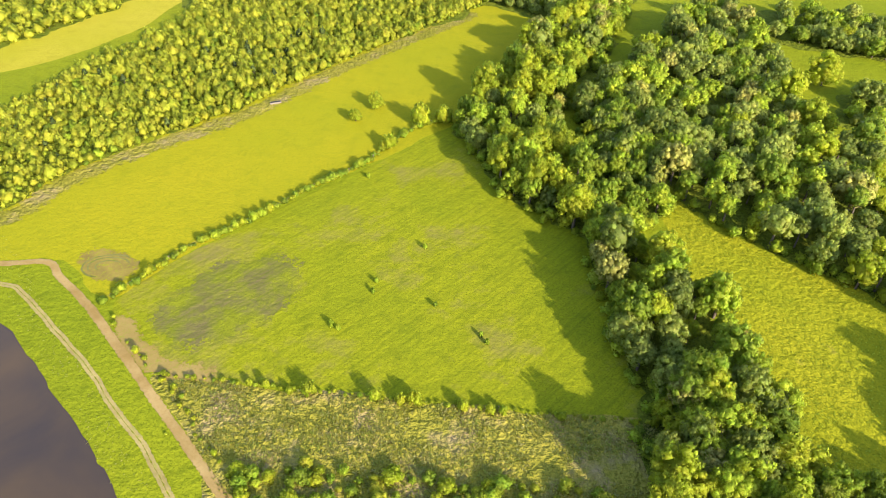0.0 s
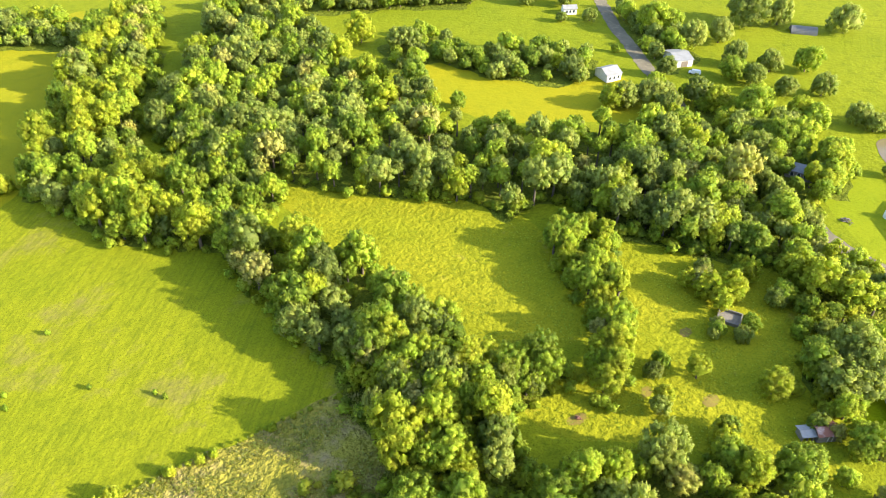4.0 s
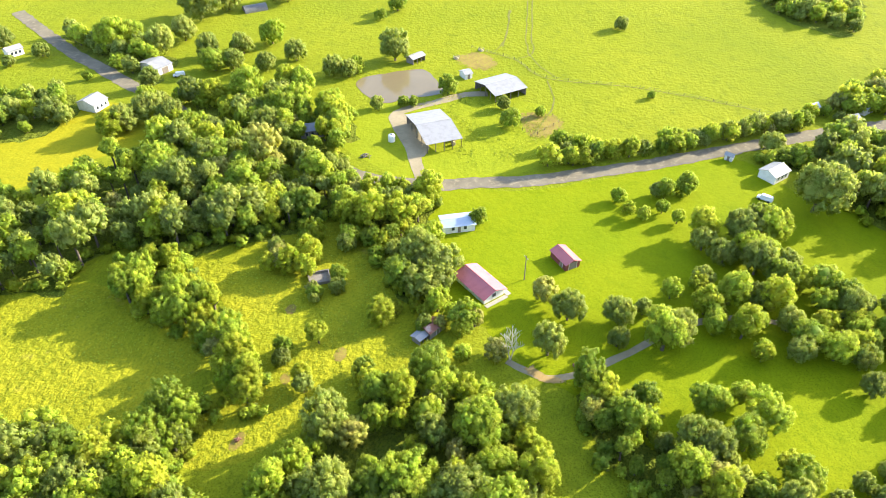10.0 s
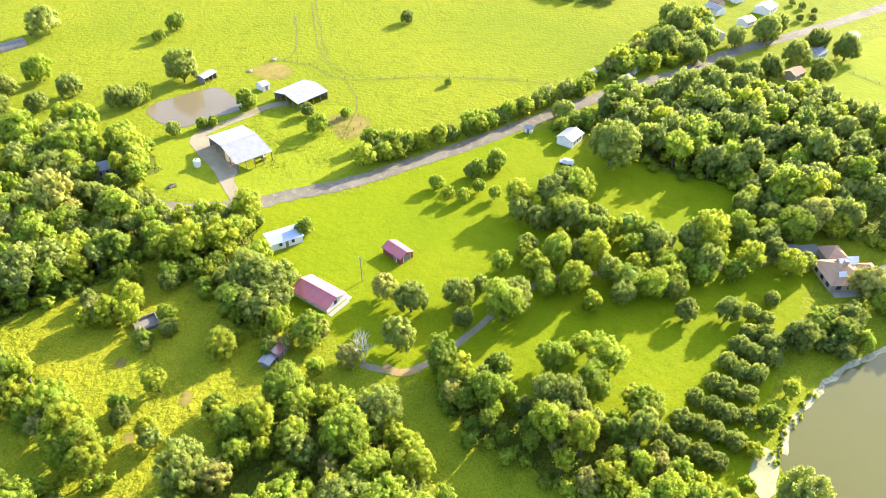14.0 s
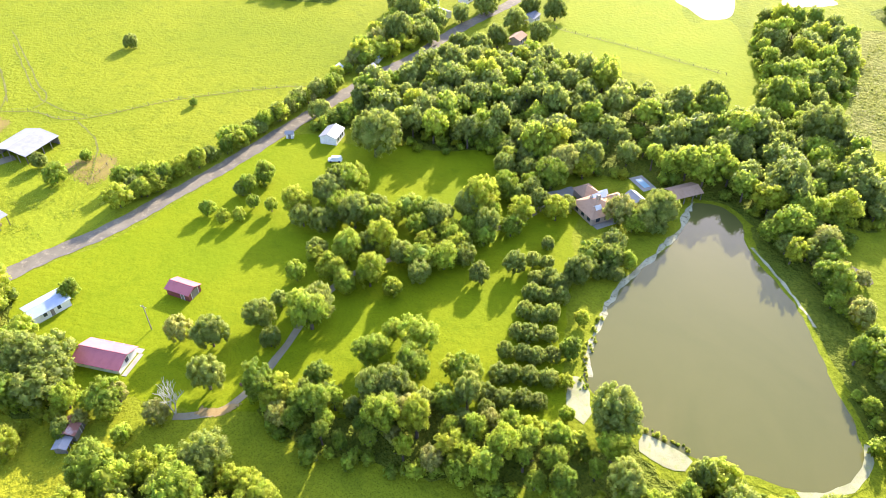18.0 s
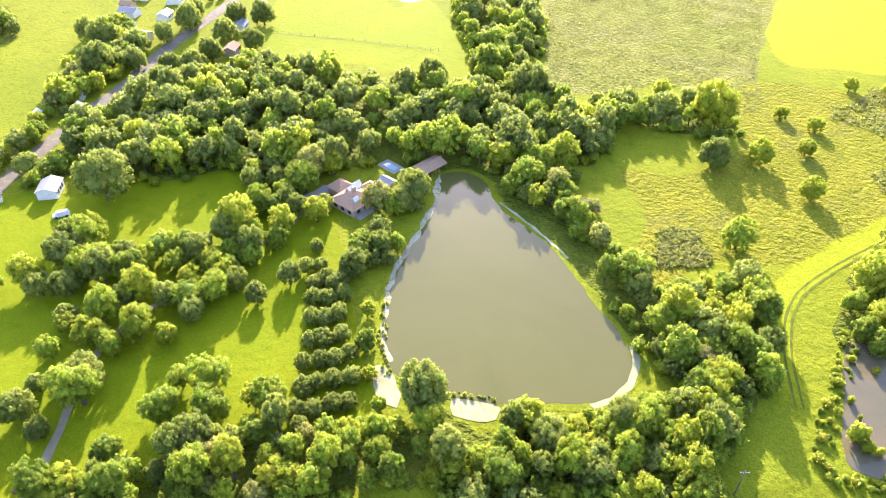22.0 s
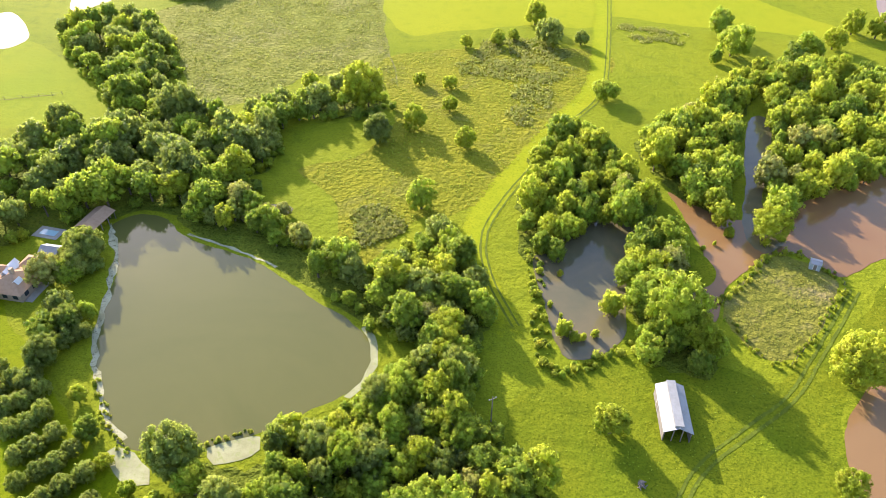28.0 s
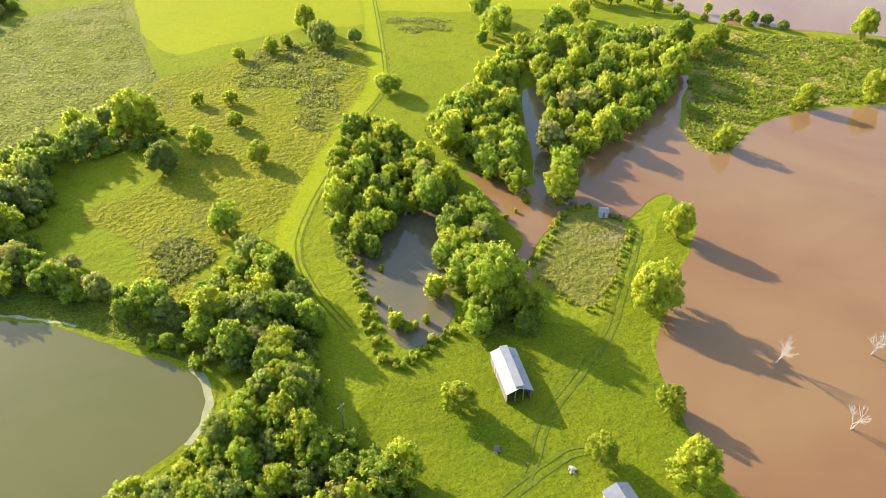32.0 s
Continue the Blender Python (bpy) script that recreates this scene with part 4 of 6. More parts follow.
for x, y, r in [(104.1, 41.9, 1.6), (95.2, 51.8, 1.4), (116.9, 58.4, 1.5), (70.6, 118.8, 2.0), (78.1, 56.6, 1.6)]:
    soft_patch("bare_spot", [(x + r * math.cos(a) * 1.6, y + r * math.sin(a)) for a in (0, 0.9, 1.8, 2.7, 3.6, 4.5, 5.4)], 0.0268, M["bare"], "bare pale spot in the pasture", "bare soil", 1.4)
bx, by = np.array(AREA["bare_patch"]).mean(0)
for r, a0 in ((2.2, 0.4), (3.6, 0.0), (4.6, 0.7)):
    soft_ribbon("wheel_swirl", [(bx + r * 1.5 * math.cos(a0 + k * 0.4), by + r * math.sin(a0 + k * 0.4)) for k in range(11)], 0.5, 0.0285, M["rut"], "curved wheel mark in the bare soil", "track", 0.2, 0.8, 2, 0.6)
soft_ribbon("thicket_edge", [(-165, 161), (-128, 159), (-116, 180), (-98, 200), (-70, 225), (-40, 265), (16, 328)], 7.0, 0.0222, M["scrub"], "pale weedy strip below the thicket", "rough ground", 1.5, 0.4, 6, 0.8)
soft_ribbon("headland", WAY["headland"], 4.6, 0.0232, M["soil"], "bare pinkish soil along the field corner", "bare soil", 0.8, 0.4, 6, 0.7)
patch("wet_hollow", AREA["wet_hollow"], 0.06, M["swamp"], "small swampy hollow behind the pond trees", "water", ragged=0.6)
patch("pond_bank", AREA["fish_pond"], 0.063, M["ground"], "grassy bank round the pond", "bank", ragged=0.6, grow=2.0)
for key, z, mat, label in (
        ("fish_pond", 0.068, "pond", "still olive-brown farm pond"), ("stock_pond", 0.066, "stock", "muddy tan stock pond"), ("flood", 0.065, "flood", "red-brown silty flood water over the fields"),
        ("river", 0.067, "flood", "wide red-brown river in the distance"), ("swamp", 0.069, "swamp", "brown swamp pool with weeds"), ("slough", 0.071, "swamp", "narrow slough between flooded trees"),
        ("dark_pond", 0.065, "dark_water", "dark brown flooded pond beside the bank"), ("silver_pond", 0.065, "pond", "far pond mirroring the bright sky"),
        ("silver_pond_c", 0.065, "pond", "far pond mirroring the bright sky")):
    patch(key, AREA[key], z, M[mat], label, "water", ragged=0.5)
soft_ribbon("mown_lane", WAY["mown_lane"], 7.5, 0.034, M["lane"], "bright mown grass lane across the pasture", "lane", 1.0, 0.5, 25, 0.5)
ribbon("county_road", WAY["county_road"], 6.2, 0.08, M["asphalt"], "worn grey country road", "road", 0.7)
ribbon("barn_drive", WAY["barn_drive"], 4.0, 0.083, M["gravel"], "pale gravel drive to the barns", "drive", 0.5)
ribbon("house_lane", WAY["house_lane_b"], 1.9, 0.077, M["gravel"], "pale narrow lane across the lawn", "lane")
for off in (-0.42, 0.42):
    soft_ribbon("wheel_track", shifted(WAY["inner_track"], off), 0.7, 0.0765, M["track"], "pale dirt wheel track on the pond bank", "track", 0.3, 1.0, 3, 0.5)
soft_ribbon("clay_road", WAY["clay_road"], 2.1, 0.078, M["clay"], "tan dirt road beside the field", "road", 0.25, 0.9, 3, 0.3)
patch("barn_apron", AREA["barn_apron"], 0.079, M["gravel"], "worn gravel apron beside the hay barn", "yard", ragged=0.4)
soft_ribbon("dirt_spur", WAY["dirt_spur"], 2.2, 0.0775, M["clay"], "bare pinkish dirt where the lane ends", "lane", 0.5, 0.7, 3, 0.5)
for key in ("cow_path_a", "cow_path_b", "cow_path_c", "cow_path_d", "pasture_line_a", "pasture_line_b", "field_line", "field_line_b"):
    soft_ribbon("cow_path", WAY[key], 0.5, 0.0745, M["rut"], "narrow worn cattle path in the pasture", "path", 0.6, 0.6, 4, 0.9)
for off in (-0.8, 0.8):
    ribbon("wheel_rut", shifted(WAY["lane_track"], off), 0.55, 0.073, M["green_rut"], "dark wheel rut along the mown lane", "track", 0.2)
for off in (-0.9, 0.9):
    for key in ("barn_track", "barn_track_b", "shade_track"):
        soft_ribbon("wheel_rut", shifted(WAY[key], off), 0.7, 0.0755, M["green_rut"], "worn wheel rut in the grass", "track", 0.3, 0.8, 3, 0.5)

# ---- trees ----
rng = np.random.default_rng(7)
KNOT_V = np.array([(1, 0, 0), (0, 1, 0), (-1, 0, 0), (0, -1, 0), (0, 0, 1), (0, 0, -1)], float)
KNOT_F = np.array([(0, 1, 4), (1, 2, 4), (2, 3, 4), (3, 0, 4), (1, 0, 5), (2, 1, 5), (3, 2, 5), (0, 3, 5)])


def crown_shape(seed, leaves, leaf, lobes=14, tall=0.8, cone=0.0, loose=0.15):
    """A crown of radius about 1 with its foot at z = 0: rounded boughs as a dense inside, leaf sprays outside. Also gives each corner's way out of its bough."""
    r = np.random.default_rng(seed)
    k = np.arange(lobes)
    up = 1 - 1.62 * (k + 0.5) / lobes
    turn = k * 2.39996 + r.uniform(0, 6.28)
    d0 = np.stack([np.sqrt(1 - up ** 2) * np.cos(turn), np.sqrt(1 - up ** 2) * np.sin(turn), up], 1) + r.normal(size=(lobes, 3)) * 0.13
    d0 /= np.linalg.norm(d0, axis=1)[:, None]
    # an uneven outline: a few broad bulges and hollows
    bulge = r.normal(size=(5, 3))
    bulge /= np.linalg.norm(bulge, axis=1)[:, None]
    far = 0.92 + (np.clip(d0 @ bulge.T, 0, 1) ** 3 * r.uniform(-0.42, 0.26, 5)).sum(1)
    rs = r.uniform(0.55, 1.4, lobes) * 1.2 / math.sqrt(lobes) * (1 + loose)
    cs = d0 * (far * r.uniform(0.8, 1.06, lobes) - rs * 0.72)[:, None]
    if cone:
        h = np.clip((cs[:, 2:] + 0.75) / 1.6, 0, 1)
        cs[:, :2] *= 1.05 - cone * h
        rs *= 1 - 0.5 * cone * h[:, 0]
    cs[:, 2] *= tall
    # inside
    heart = np.concatenate([KNOT_V * (0.72, 0.72, 0.72 * tall) * (1 - 0.5 * cone)] + [KNOT_V * (s * 0.96) * r.uniform(0.85, 1.08, (len(KNOT_V), 1)) + c for c, s in zip(cs, rs)])
    cf = np.concatenate([KNOT_F + i * len(KNOT_V) for i in range(lobes + 1)])
    cn = np.concatenate([KNOT_V] * (lobes + 1))
    # sprays
    n = leaves * 3
    k = r.choice(lobes, n, p=rs ** 2 / (rs ** 2).sum())
    d = r.normal(size=(n, 3)) + d0[k] * 0.55
    d[:, 2] += 0.25
    d /= np.linalg.norm(d, axis=1)[:, None]
    # twigs: leaves crowd round some directions of each bough
    tuft = r.normal(size=(lobes, 10, 3))
    tuft /= np.linalg.norm(tuft, axis=2)[:, :, None]
    best = np.einsum("nc,nkc->nk", d, tuft[k]).argmax(1)
    d = d * 0.72 + tuft[k, best] * 0.28
    d /= np.linalg.norm(d, axis=1)[:, None]
    out = np.clip((np.einsum("nc,nc->n", d, tuft[k, best]) - 0.8) / 0.2, 0, 1)[:, None]
    p = cs[k] + d * rs[k][:, None] * (0.79 + 0.15 * out + 0.4 * r.random((n, 1)) ** 2)
    deep = (np.linalg.norm(p[:, None] - cs[None], axis=2) / rs[None]).min(1)
    keep = np.where(deep > 0.77)[0][:leaves]
    p, d, k = p[keep], d[keep], k[keep]
    nrm = d + r.normal(size=d.shape) * 0.6
    nrm /= np.linalg.norm(nrm, axis=1)[:, None]
    a = np.cross(nrm, r.normal(size=d.shape))
    a /= np.linalg.norm(a, axis=1)[:, None]
    b = np.cross(nrm, a)
    w = leaf * r.uniform(0.6, 1.35, (len(p), 1))
    lv = np.stack([p - a * w * 0.9, p + a * w * 0.55 + b * w * 0.75, p + a * w * 0.55 - b * w * 0.75], 1).reshape(-1, 3)
    lf = np.arange(len(p) * 3).reshape(-1, 3) + len(heart)
    ln = d + d0[k] * 0.3 + r.normal(size=d.shape) * 0.45
    v, nv = np.concatenate([heart, lv]), np.concatenate([cn, np.repeat(ln, 3, 0)])
    v[:, 2] += tall * 0.74
    return v, np.zeros((0, 4), np.int32), np.concatenate([cf, lf]), nv / (np.linalg.norm(nv, axis=1)[:, None] + 1e-9)


def trunk_shape(seed, sides=6, limbs=4):
    """A tapered trunk with limbs for a tree of height 1."""
    r = np.random.default_rng(seed)
    v, q = [], []

    def tube(p0, p1, r0, r1):
        base = len(v)
        ax = Vector(p1) - Vector(p0)
        rot = ax.to_track_quat("Z", "Y").to_matrix()
        for p, rad in ((p0, r0), (p1, r1)):
            for i in range(sides):
                w = 2 * math.pi * i / sides
                v.append(tuple(Vector(p) + rot @ Vector((rad * math.cos(w), rad * math.sin(w), 0))))
        for i in range(sides):
            j = (i + 1) % sides
            q.append((base + i, base + j, base + sides + j, base + sides + i))
    tube((0, 0, -0.02), (0.01, 0, 0.3), 0.035, 0.025)
    tube((0.01, 0, 0.3), (0.0, 0.02, 0.75), 0.025, 0.008)
    for i in range(limbs):
        w = 2 * math.pi * i / limbs + r.uniform(0, 1)
        z = r.uniform(0.25, 0.5)
        tube((0.005, 0, z), (0.24 * math.cos(w), 0.24 * math.sin(w), z + 0.26), 0.016, 0.005)
    return np.array(v), np.array(q)


KINDS = {   # leaves, leaf size, boughs, tallness, cone, material
    "broad": (2000, 0.06, 50, 0.85, 0.0, "leaf"), "oak": (2100, 0.056, 60, 0.78, 0.0, "leaf_oak"), "bright": (1800, 0.064, 42, 0.95, 0.12, "leaf_bright"),
    "cedar": (900, 0.07, 24, 1.3, 0.75, "leaf_dark"), "bush": (420, 0.13, 11, 0.75, 0.0, "leaf_bright"), "scrub": (360, 0.14, 10, 0.7, 0.0, "leaf"),
    "pale": (1800, 0.06, 46, 0.9, 0.08, "leaf_pale"), "thicket": (200, 0.15, 8, 0.9, 0.0, "leaf_thick"), "sapling": (170, 0.19, 6, 0.9, 0.0, "leaf")}
FULL, MIDDLE, LIGHT, BIG = {}, {}, {}, {}
for i, (kind, (n, s, lo, ta, co, mt)) in enumerate(KINDS.items()):
    FULL[kind], MIDDLE[kind], LIGHT[kind], BIG[kind] = [], [], [], []
    for k in range(5):
        me = solid(*crown_shape(100 * i + k, n, s, lo, ta, co))
        me.materials.append(M[mt])
        FULL[kind].append(me)
        if kind in ("broad", "oak", "bright", "pale"):
            me = solid(*crown_shape(100 * i + k + 30, 3600, s * 0.68, lo + 18, ta, co))
            me.materials.append(M[mt])
            BIG[kind].append(me)
        if kind == "thicket":
            LIGHT[kind].append(crown_shape(100 * i + k + 50, 100, 0.3, 2, ta, co, 0.2))
        else:
            LIGHT[kind].append(crown_shape(100 * i + k + 50, min(n, 540), s * 1.55 if n > 500 else s, max(8, lo * 3 // 5), ta, co))
        MIDDLE[kind].append(crown_shape(100 * i + k + 70, min(n, 1200), s * 1.15 if n > 500 else s, max(8, lo * 5 // 6), ta, co))
tv, tq = trunk_shape(3)
TRUNK_MESH = solid(tv, tq)
tv, tq = trunk_shape(3, 4, 0)
TRUNK_MESH.materials.append(M["bark"])
TREE_LABEL = {
    "broad": ("full green broadleaf tree with a lobed crown", "tree"), "oak": ("rounded grey-green oak with a dense crown", "tree"), "bright": ("light yellow-green tree with a loose crown", "tree"),
    "cedar": ("dark narrow cedar tree", "tree"), "bush": ("bright yellow-green bush on the field edge", "bush"), "scrub": ("low green shrub among tall weeds", "shrub"), "pale": ("pale tan-green tree in flower", "tree")}


def tree(x, y, width, kind, height=None, group="", z=0.0, lift=0.0):
    """A tree of a crown width; height defaults to its habit."""
    k = int(rng.integers(5))
    rad = width / 2
    ta = KINDS[kind][3]
    low = kind in ("bush", "scrub")
    foot = 0.0 if low else 0.05 * rad * ta * 2 + lift
    tall = (height + lift - foot) / (2 * ta * rad) if height else (1.0 if not low else 0.9)
    top = foot + 2 * ta * rad * tall
    root = new(kind + "_tree" if not low else kind if kind == "bush" else "shrub")
    root.matrix_basis = pose(x, y, z, 0, 0, float(rng.uniform(0, 360)))
    crown = new("crown", BIG[kind][k] if width > 7 and BIG[kind] else FULL[kind][k])
    crown.parent, crown.location, crown.scale = root, (0, 0, foot), (rad, rad * rng.uniform(0.88, 1.1), rad * tall)
    tr = new("trunk", TRUNK_MESH)
    tr.parent, tr.scale = root, (top * 0.9, top * 0.9, top * 0.9)
    label, category = TREE_LABEL[kind]
    return tagged(root, label, category, group)


def woodland(name, spots, label, category, z=0.0, fine=False, lift=0.0):
    """Many trees in one mass. spots: x, y, width, kind, height factor."""
    vs, qs, fs, ts, ns, n = {}, {}, {}, {}, {}, {}
    tvs, tqs, m = [], [], 0
    for x, y, width, kind, up in spots:
        v, q, f, nv = (MIDDLE if fine else LIGHT)[kind][int(rng.integers(5))]
        rad, w, rise = width / 2, rng.uniform(0, 2 * math.pi), lift * rng.uniform(0.3, 1.25)
        c, s = math.cos(w), math.sin(w)
        ta = KINDS[kind][3]
        foot = (0.0 if kind in ("bush", "scrub") else 0.06) * rad * ta * 2
        p = np.stack([(v[:, 0] * c - v[:, 1] * s) * rad + x, (v[:, 0] * s + v[:, 1] * c) * rad + y, v[:, 2] * rad * up + foot * up + rise + z], 1)
        mt = KINDS[kind][5]
        k = n.get(mt, 0)
        vs.setdefault(mt, []).append(p)
        qs.setdefault(mt, []).append(q + k)
        fs.setdefault(mt, []).append(f + k)
        ns.setdefault(mt, []).append(np.stack([nv[:, 0] * c - nv[:, 1] * s, nv[:, 0] * s + nv[:, 1] * c, nv[:, 2]], 1))
        ts.setdefault(mt, []).append(np.full(len(p), rng.random()))
        n[mt] = k + len(p)
        top = (foot + 2 * ta * rad) * up * 0.9 + rise
        tvs.append(tv * top + (x, y, z))
        tqs.append(tq + m)
        m += len(tv)
    root = tagged(new(name), label, category, kind="stuff")
    for mt in vs:
        linked("crowns", solid(np.concatenate(vs[mt]), np.concatenate(qs[mt]), np.concatenate(fs[mt]), np.concatenate(ns[mt]), np.concatenate(ts[mt])), M[mt], root)
    linked("trunks", solid(np.concatenate(tvs), np.concatenate(tqs)), M["bark"], root)
    return root


CLEAR = [(smooth_line(WAY[k], 3.0), r) for k, r in (("county_road", 3.4), ("barn_drive", 2.5))]
BUILT = [(207.7, 39.5, 12), (244.8, 20.5, 11), (133, 13.5, 8), (147.3, -7.6, 6), (157.6, 23.3, 6.5), (-38.3, -97.7, 8), (122.5, -120.5, 7.5), (130.5, -122.5, 5), (119.8, -133.4, 3), (115, -148, 6), (127, -143, 5.5), (120.5, -142.5, 4), (206, 165.5, 6.5),
         (240.1, 158.6, 8), (115.2, 22.8, 4.5), (129, 55, 4.5), (201.3, 80.7, 4), (197.2, -69.9, 3), (-49.7, -62, 6), (-83.5, -152.4, 3)]


SHORE = smooth_line(AREA["fish_pond"], 2.0, True)


def on_east_bank(x, y):
    """Whether a place lies on the open grassy bank east of the pond."""
    return x * 0.55 - y * 0.84 > 118


# mown banks behind the sandy shores of the pond, where no tree stands
GLADES = [[(57, -75), (44.5, -81.5), (40.5, -74), (52, -67.5)], [(73, -72.5), (64, -73), (61.5, -68.5), (68, -66)], [(36.5, -91.5), (29.5, -95), (27.5, -90), (34, -86.5)]]
def free(x, y, w):
    """Whether a tree of that width may stand here: clear of roads, houses and open water, and of the ground before them."""
    if any(inside((x, y), g) for g in GLADES):
        return False
    far = math.hypot(x, y)
    for line, r in CLEAR:
        d = np.hypot(line[:, 0] - x, line[:, 1] - y)
        k = int(d.argmin())
        if d[k] < (r + w * 0.2 if far > math.hypot(*line[k]) else r * 1.7 + w * 0.3):
            return False
    for bx, by, r in BUILT:
        d = math.hypot(bx, by)
        ux, uy = -bx / d, -by / d
        near, side = (x - bx) * ux + (y - by) * uy, abs((x - bx) * uy - (y - by) * ux)
        if math.hypot(bx - x, by - y) < r or (side < r * 0.8 and 0 < near < r + 7):
            return False
    bank = np.hypot(SHORE[:, 0] - x, SHORE[:, 1] - y).min()
    return bank > (w * 0.5 + 1.6 if on_east_bank(x, y) else w * 0.3) and not any(inside((x, y), AREA[k]) for k in ("fish_pond", "stock_pond"))


def pick(mix):
    names, weights = list(mix), np.array(list(mix.values()), float)
    return str(rng.choice(names, p=weights / weights.sum()))


MIXED = {"broad": 6, "oak": 3, "bright": 2, "pale": 0.5}
OAKY = {"oak": 7, "broad": 5, "bright": 1}
GREEN = {"broad": 6, "bright": 5, "pale": 0.5}
# wood, spacing, widths, height factor, kinds, as things
STANDS = [
    ("riparian", 5.3, (5.5, 10), 1.2, {"broad": 6, "bright": 4, "oak": 2, "pale": 1}, False), ("main_woods", 5.4, (6, 10), 1.15, {"oak": 7, "broad": 4, "bright": 1, "pale": 0.7}, False), ("pasture_hedge", 3.8, (5, 7.5), 1.2, GREEN, True),
    ("corner_trees", 4.4, (5.5, 9.5), 1.2, GREEN, True), ("south_woods_a", 4.8, (5.5, 9.5), 1.2, MIXED, True), ("south_woods_b", 4.8, (5.5, 10), 1.1, MIXED, True),
    ("south_woods_c", 4.2, (4.5, 8), 1.15, MIXED, True), ("house_woods", 6.0, (7, 11), 1.15, OAKY, False),
    ("house_trees", 5.0, (5, 8.5), 1.1, OAKY, False), ("pond_east", 4.6, (5.5, 9.5), 1.15, MIXED, False),
    ("north_hedge", 5.2, (6, 10), 1.15, OAKY, False), ("swamp_trees", 4.8, (6, 9), 1.3, GREEN, False), ("slough_trees_a", 5.0, (6, 9.5), 1.3, GREEN, False),
    ("slough_trees_b", 5.2, (6, 9.5), 1.3, GREEN, False), ("swamp_row", 4.8, (6, 9), 1.3, GREEN, False), ("road_trees", 4.4, (5, 8.5), 1.1, MIXED, False),
    ("pond_south", 4.6, (5.5, 9), 1.1, MIXED, False), ("village_trees", 5.4, (6, 9), 0.95, OAKY, False), ("farm_woods", 4.8, (5.5, 9.5), 1.15, MIXED, False),
    ("far_thicket", 2.15, (1.5, 3.2), 1.2, {"thicket": 12, "scrub": 2, "cedar": 0.4}, False),
    ("neck_woods", 5.0, (6, 10), 1.15, MIXED, True), ("far_thicket_b", 4.2, (3.0, 5.6), 0.95, {"thicket": 1}, False), ("brush_belt", 2.6, (1.8, 3.8), 0.9, {"bush": 3, "scrub": 4, "thicket": 3}, False),
    ("far_left_woods", 5.4, (6, 10), 1.1, OAKY, False), ("strip_woods", 5.0, (6, 9), 1.1, GREEN, False),
    ("far_wood_top", 6.0, (6.5, 10), 1.1, OAKY, False), ("far_wood_east", 6.0, (6.5, 10), 1.1, OAKY, False), ("far_wood_sun", 6.0, (6.5, 10), 1.1, OAKY, False),
    ("far_rows_a", 5.2, (6, 10), 1.1, MIXED, False), ("far_rows_b", 5.6, (6, 10), 1.1, OAKY, False), ("far_rows_c", 5.6, (6, 10), 1.1, OAKY, False)]
# metres by which the crowns of a wood stand clear of the ground
LIFT = {"riparian": 4.0, "main_woods": 4.4, "house_woods": 3.4, "village_trees": 0.5, "pond_east": 1.2, "north_hedge": 2.6, "south_woods_a": 1.8, "south_woods_b": 1.6, "south_woods_c": 3.2, "pond_south": 0.4, "corner_trees": 1.8, "neck_woods": 2.4, "farm_woods": 1.6, "pasture_hedge": 3.0}
NEAR = ("riparian", "pond_east", "pond_south", "swamp_trees", "swamp_row", "house_trees", "farm_woods", "brush_belt")
for level, (key, gap, (w0, w1), up, mix, single) in enumerate(STANDS):
    spots = [(x, y, w0 * 0.92 + (w1 * 1.18 - w0 * 0.92) * rng.random() ** 1.5, pick(mix), up * rng.uniform(0.85, 1.2)) for x, y in scatter(WOOD[key], gap, rng)]
    spots = [t for t in spots if free(*t[:3])]
    if key not in ("house_trees", "pasture_hedge", "brush_belt", "road_trees"):
        patch("woodland_floor", WOOD[key], 0.03 + 0.001 * level, M["floor"], "darker green ground under the trees", "woodland floor", ragged=2.2, grow=0.3)
    if single:
        for x, y, w, k, u in spots:
            tree(x, y, w, k, w * u * 1.0, "trees of the " + key.rsplit("_", 1)[0].replace("_", " "), lift=LIFT.get(key, 0.0) * rng.uniform(0.2, 1.2))
    else:
        woodland("woodland", spots, "dense mixed green woodland", "woodland", fine=key in NEAR, lift=LIFT.get(key, 0.0))
    if key in LIFT:
        rim = [(x + rng.normal(0, 1.3), y + rng.normal(0, 1.3), rng.uniform(2.4, 4.8), pick({"sapling": 5, "bush": 1}), rng.uniform(0.8, 1.4)) for x, y in smooth_line(WOOD[key], 2.8, True)]
        woodland("undergrowth", [t for t in rim if free(*t[:3])], "shrubs along the edge of the wood", "shrubs")
STANDING = []
TALLER = ("lawn_fill", "lawn_fill_b", "lawn_grove", "lawn_pairs", "farm_trees", "lawn_oaks", "house_oaks", "court_trees", "lane_oaks", "pasture_shrubs")
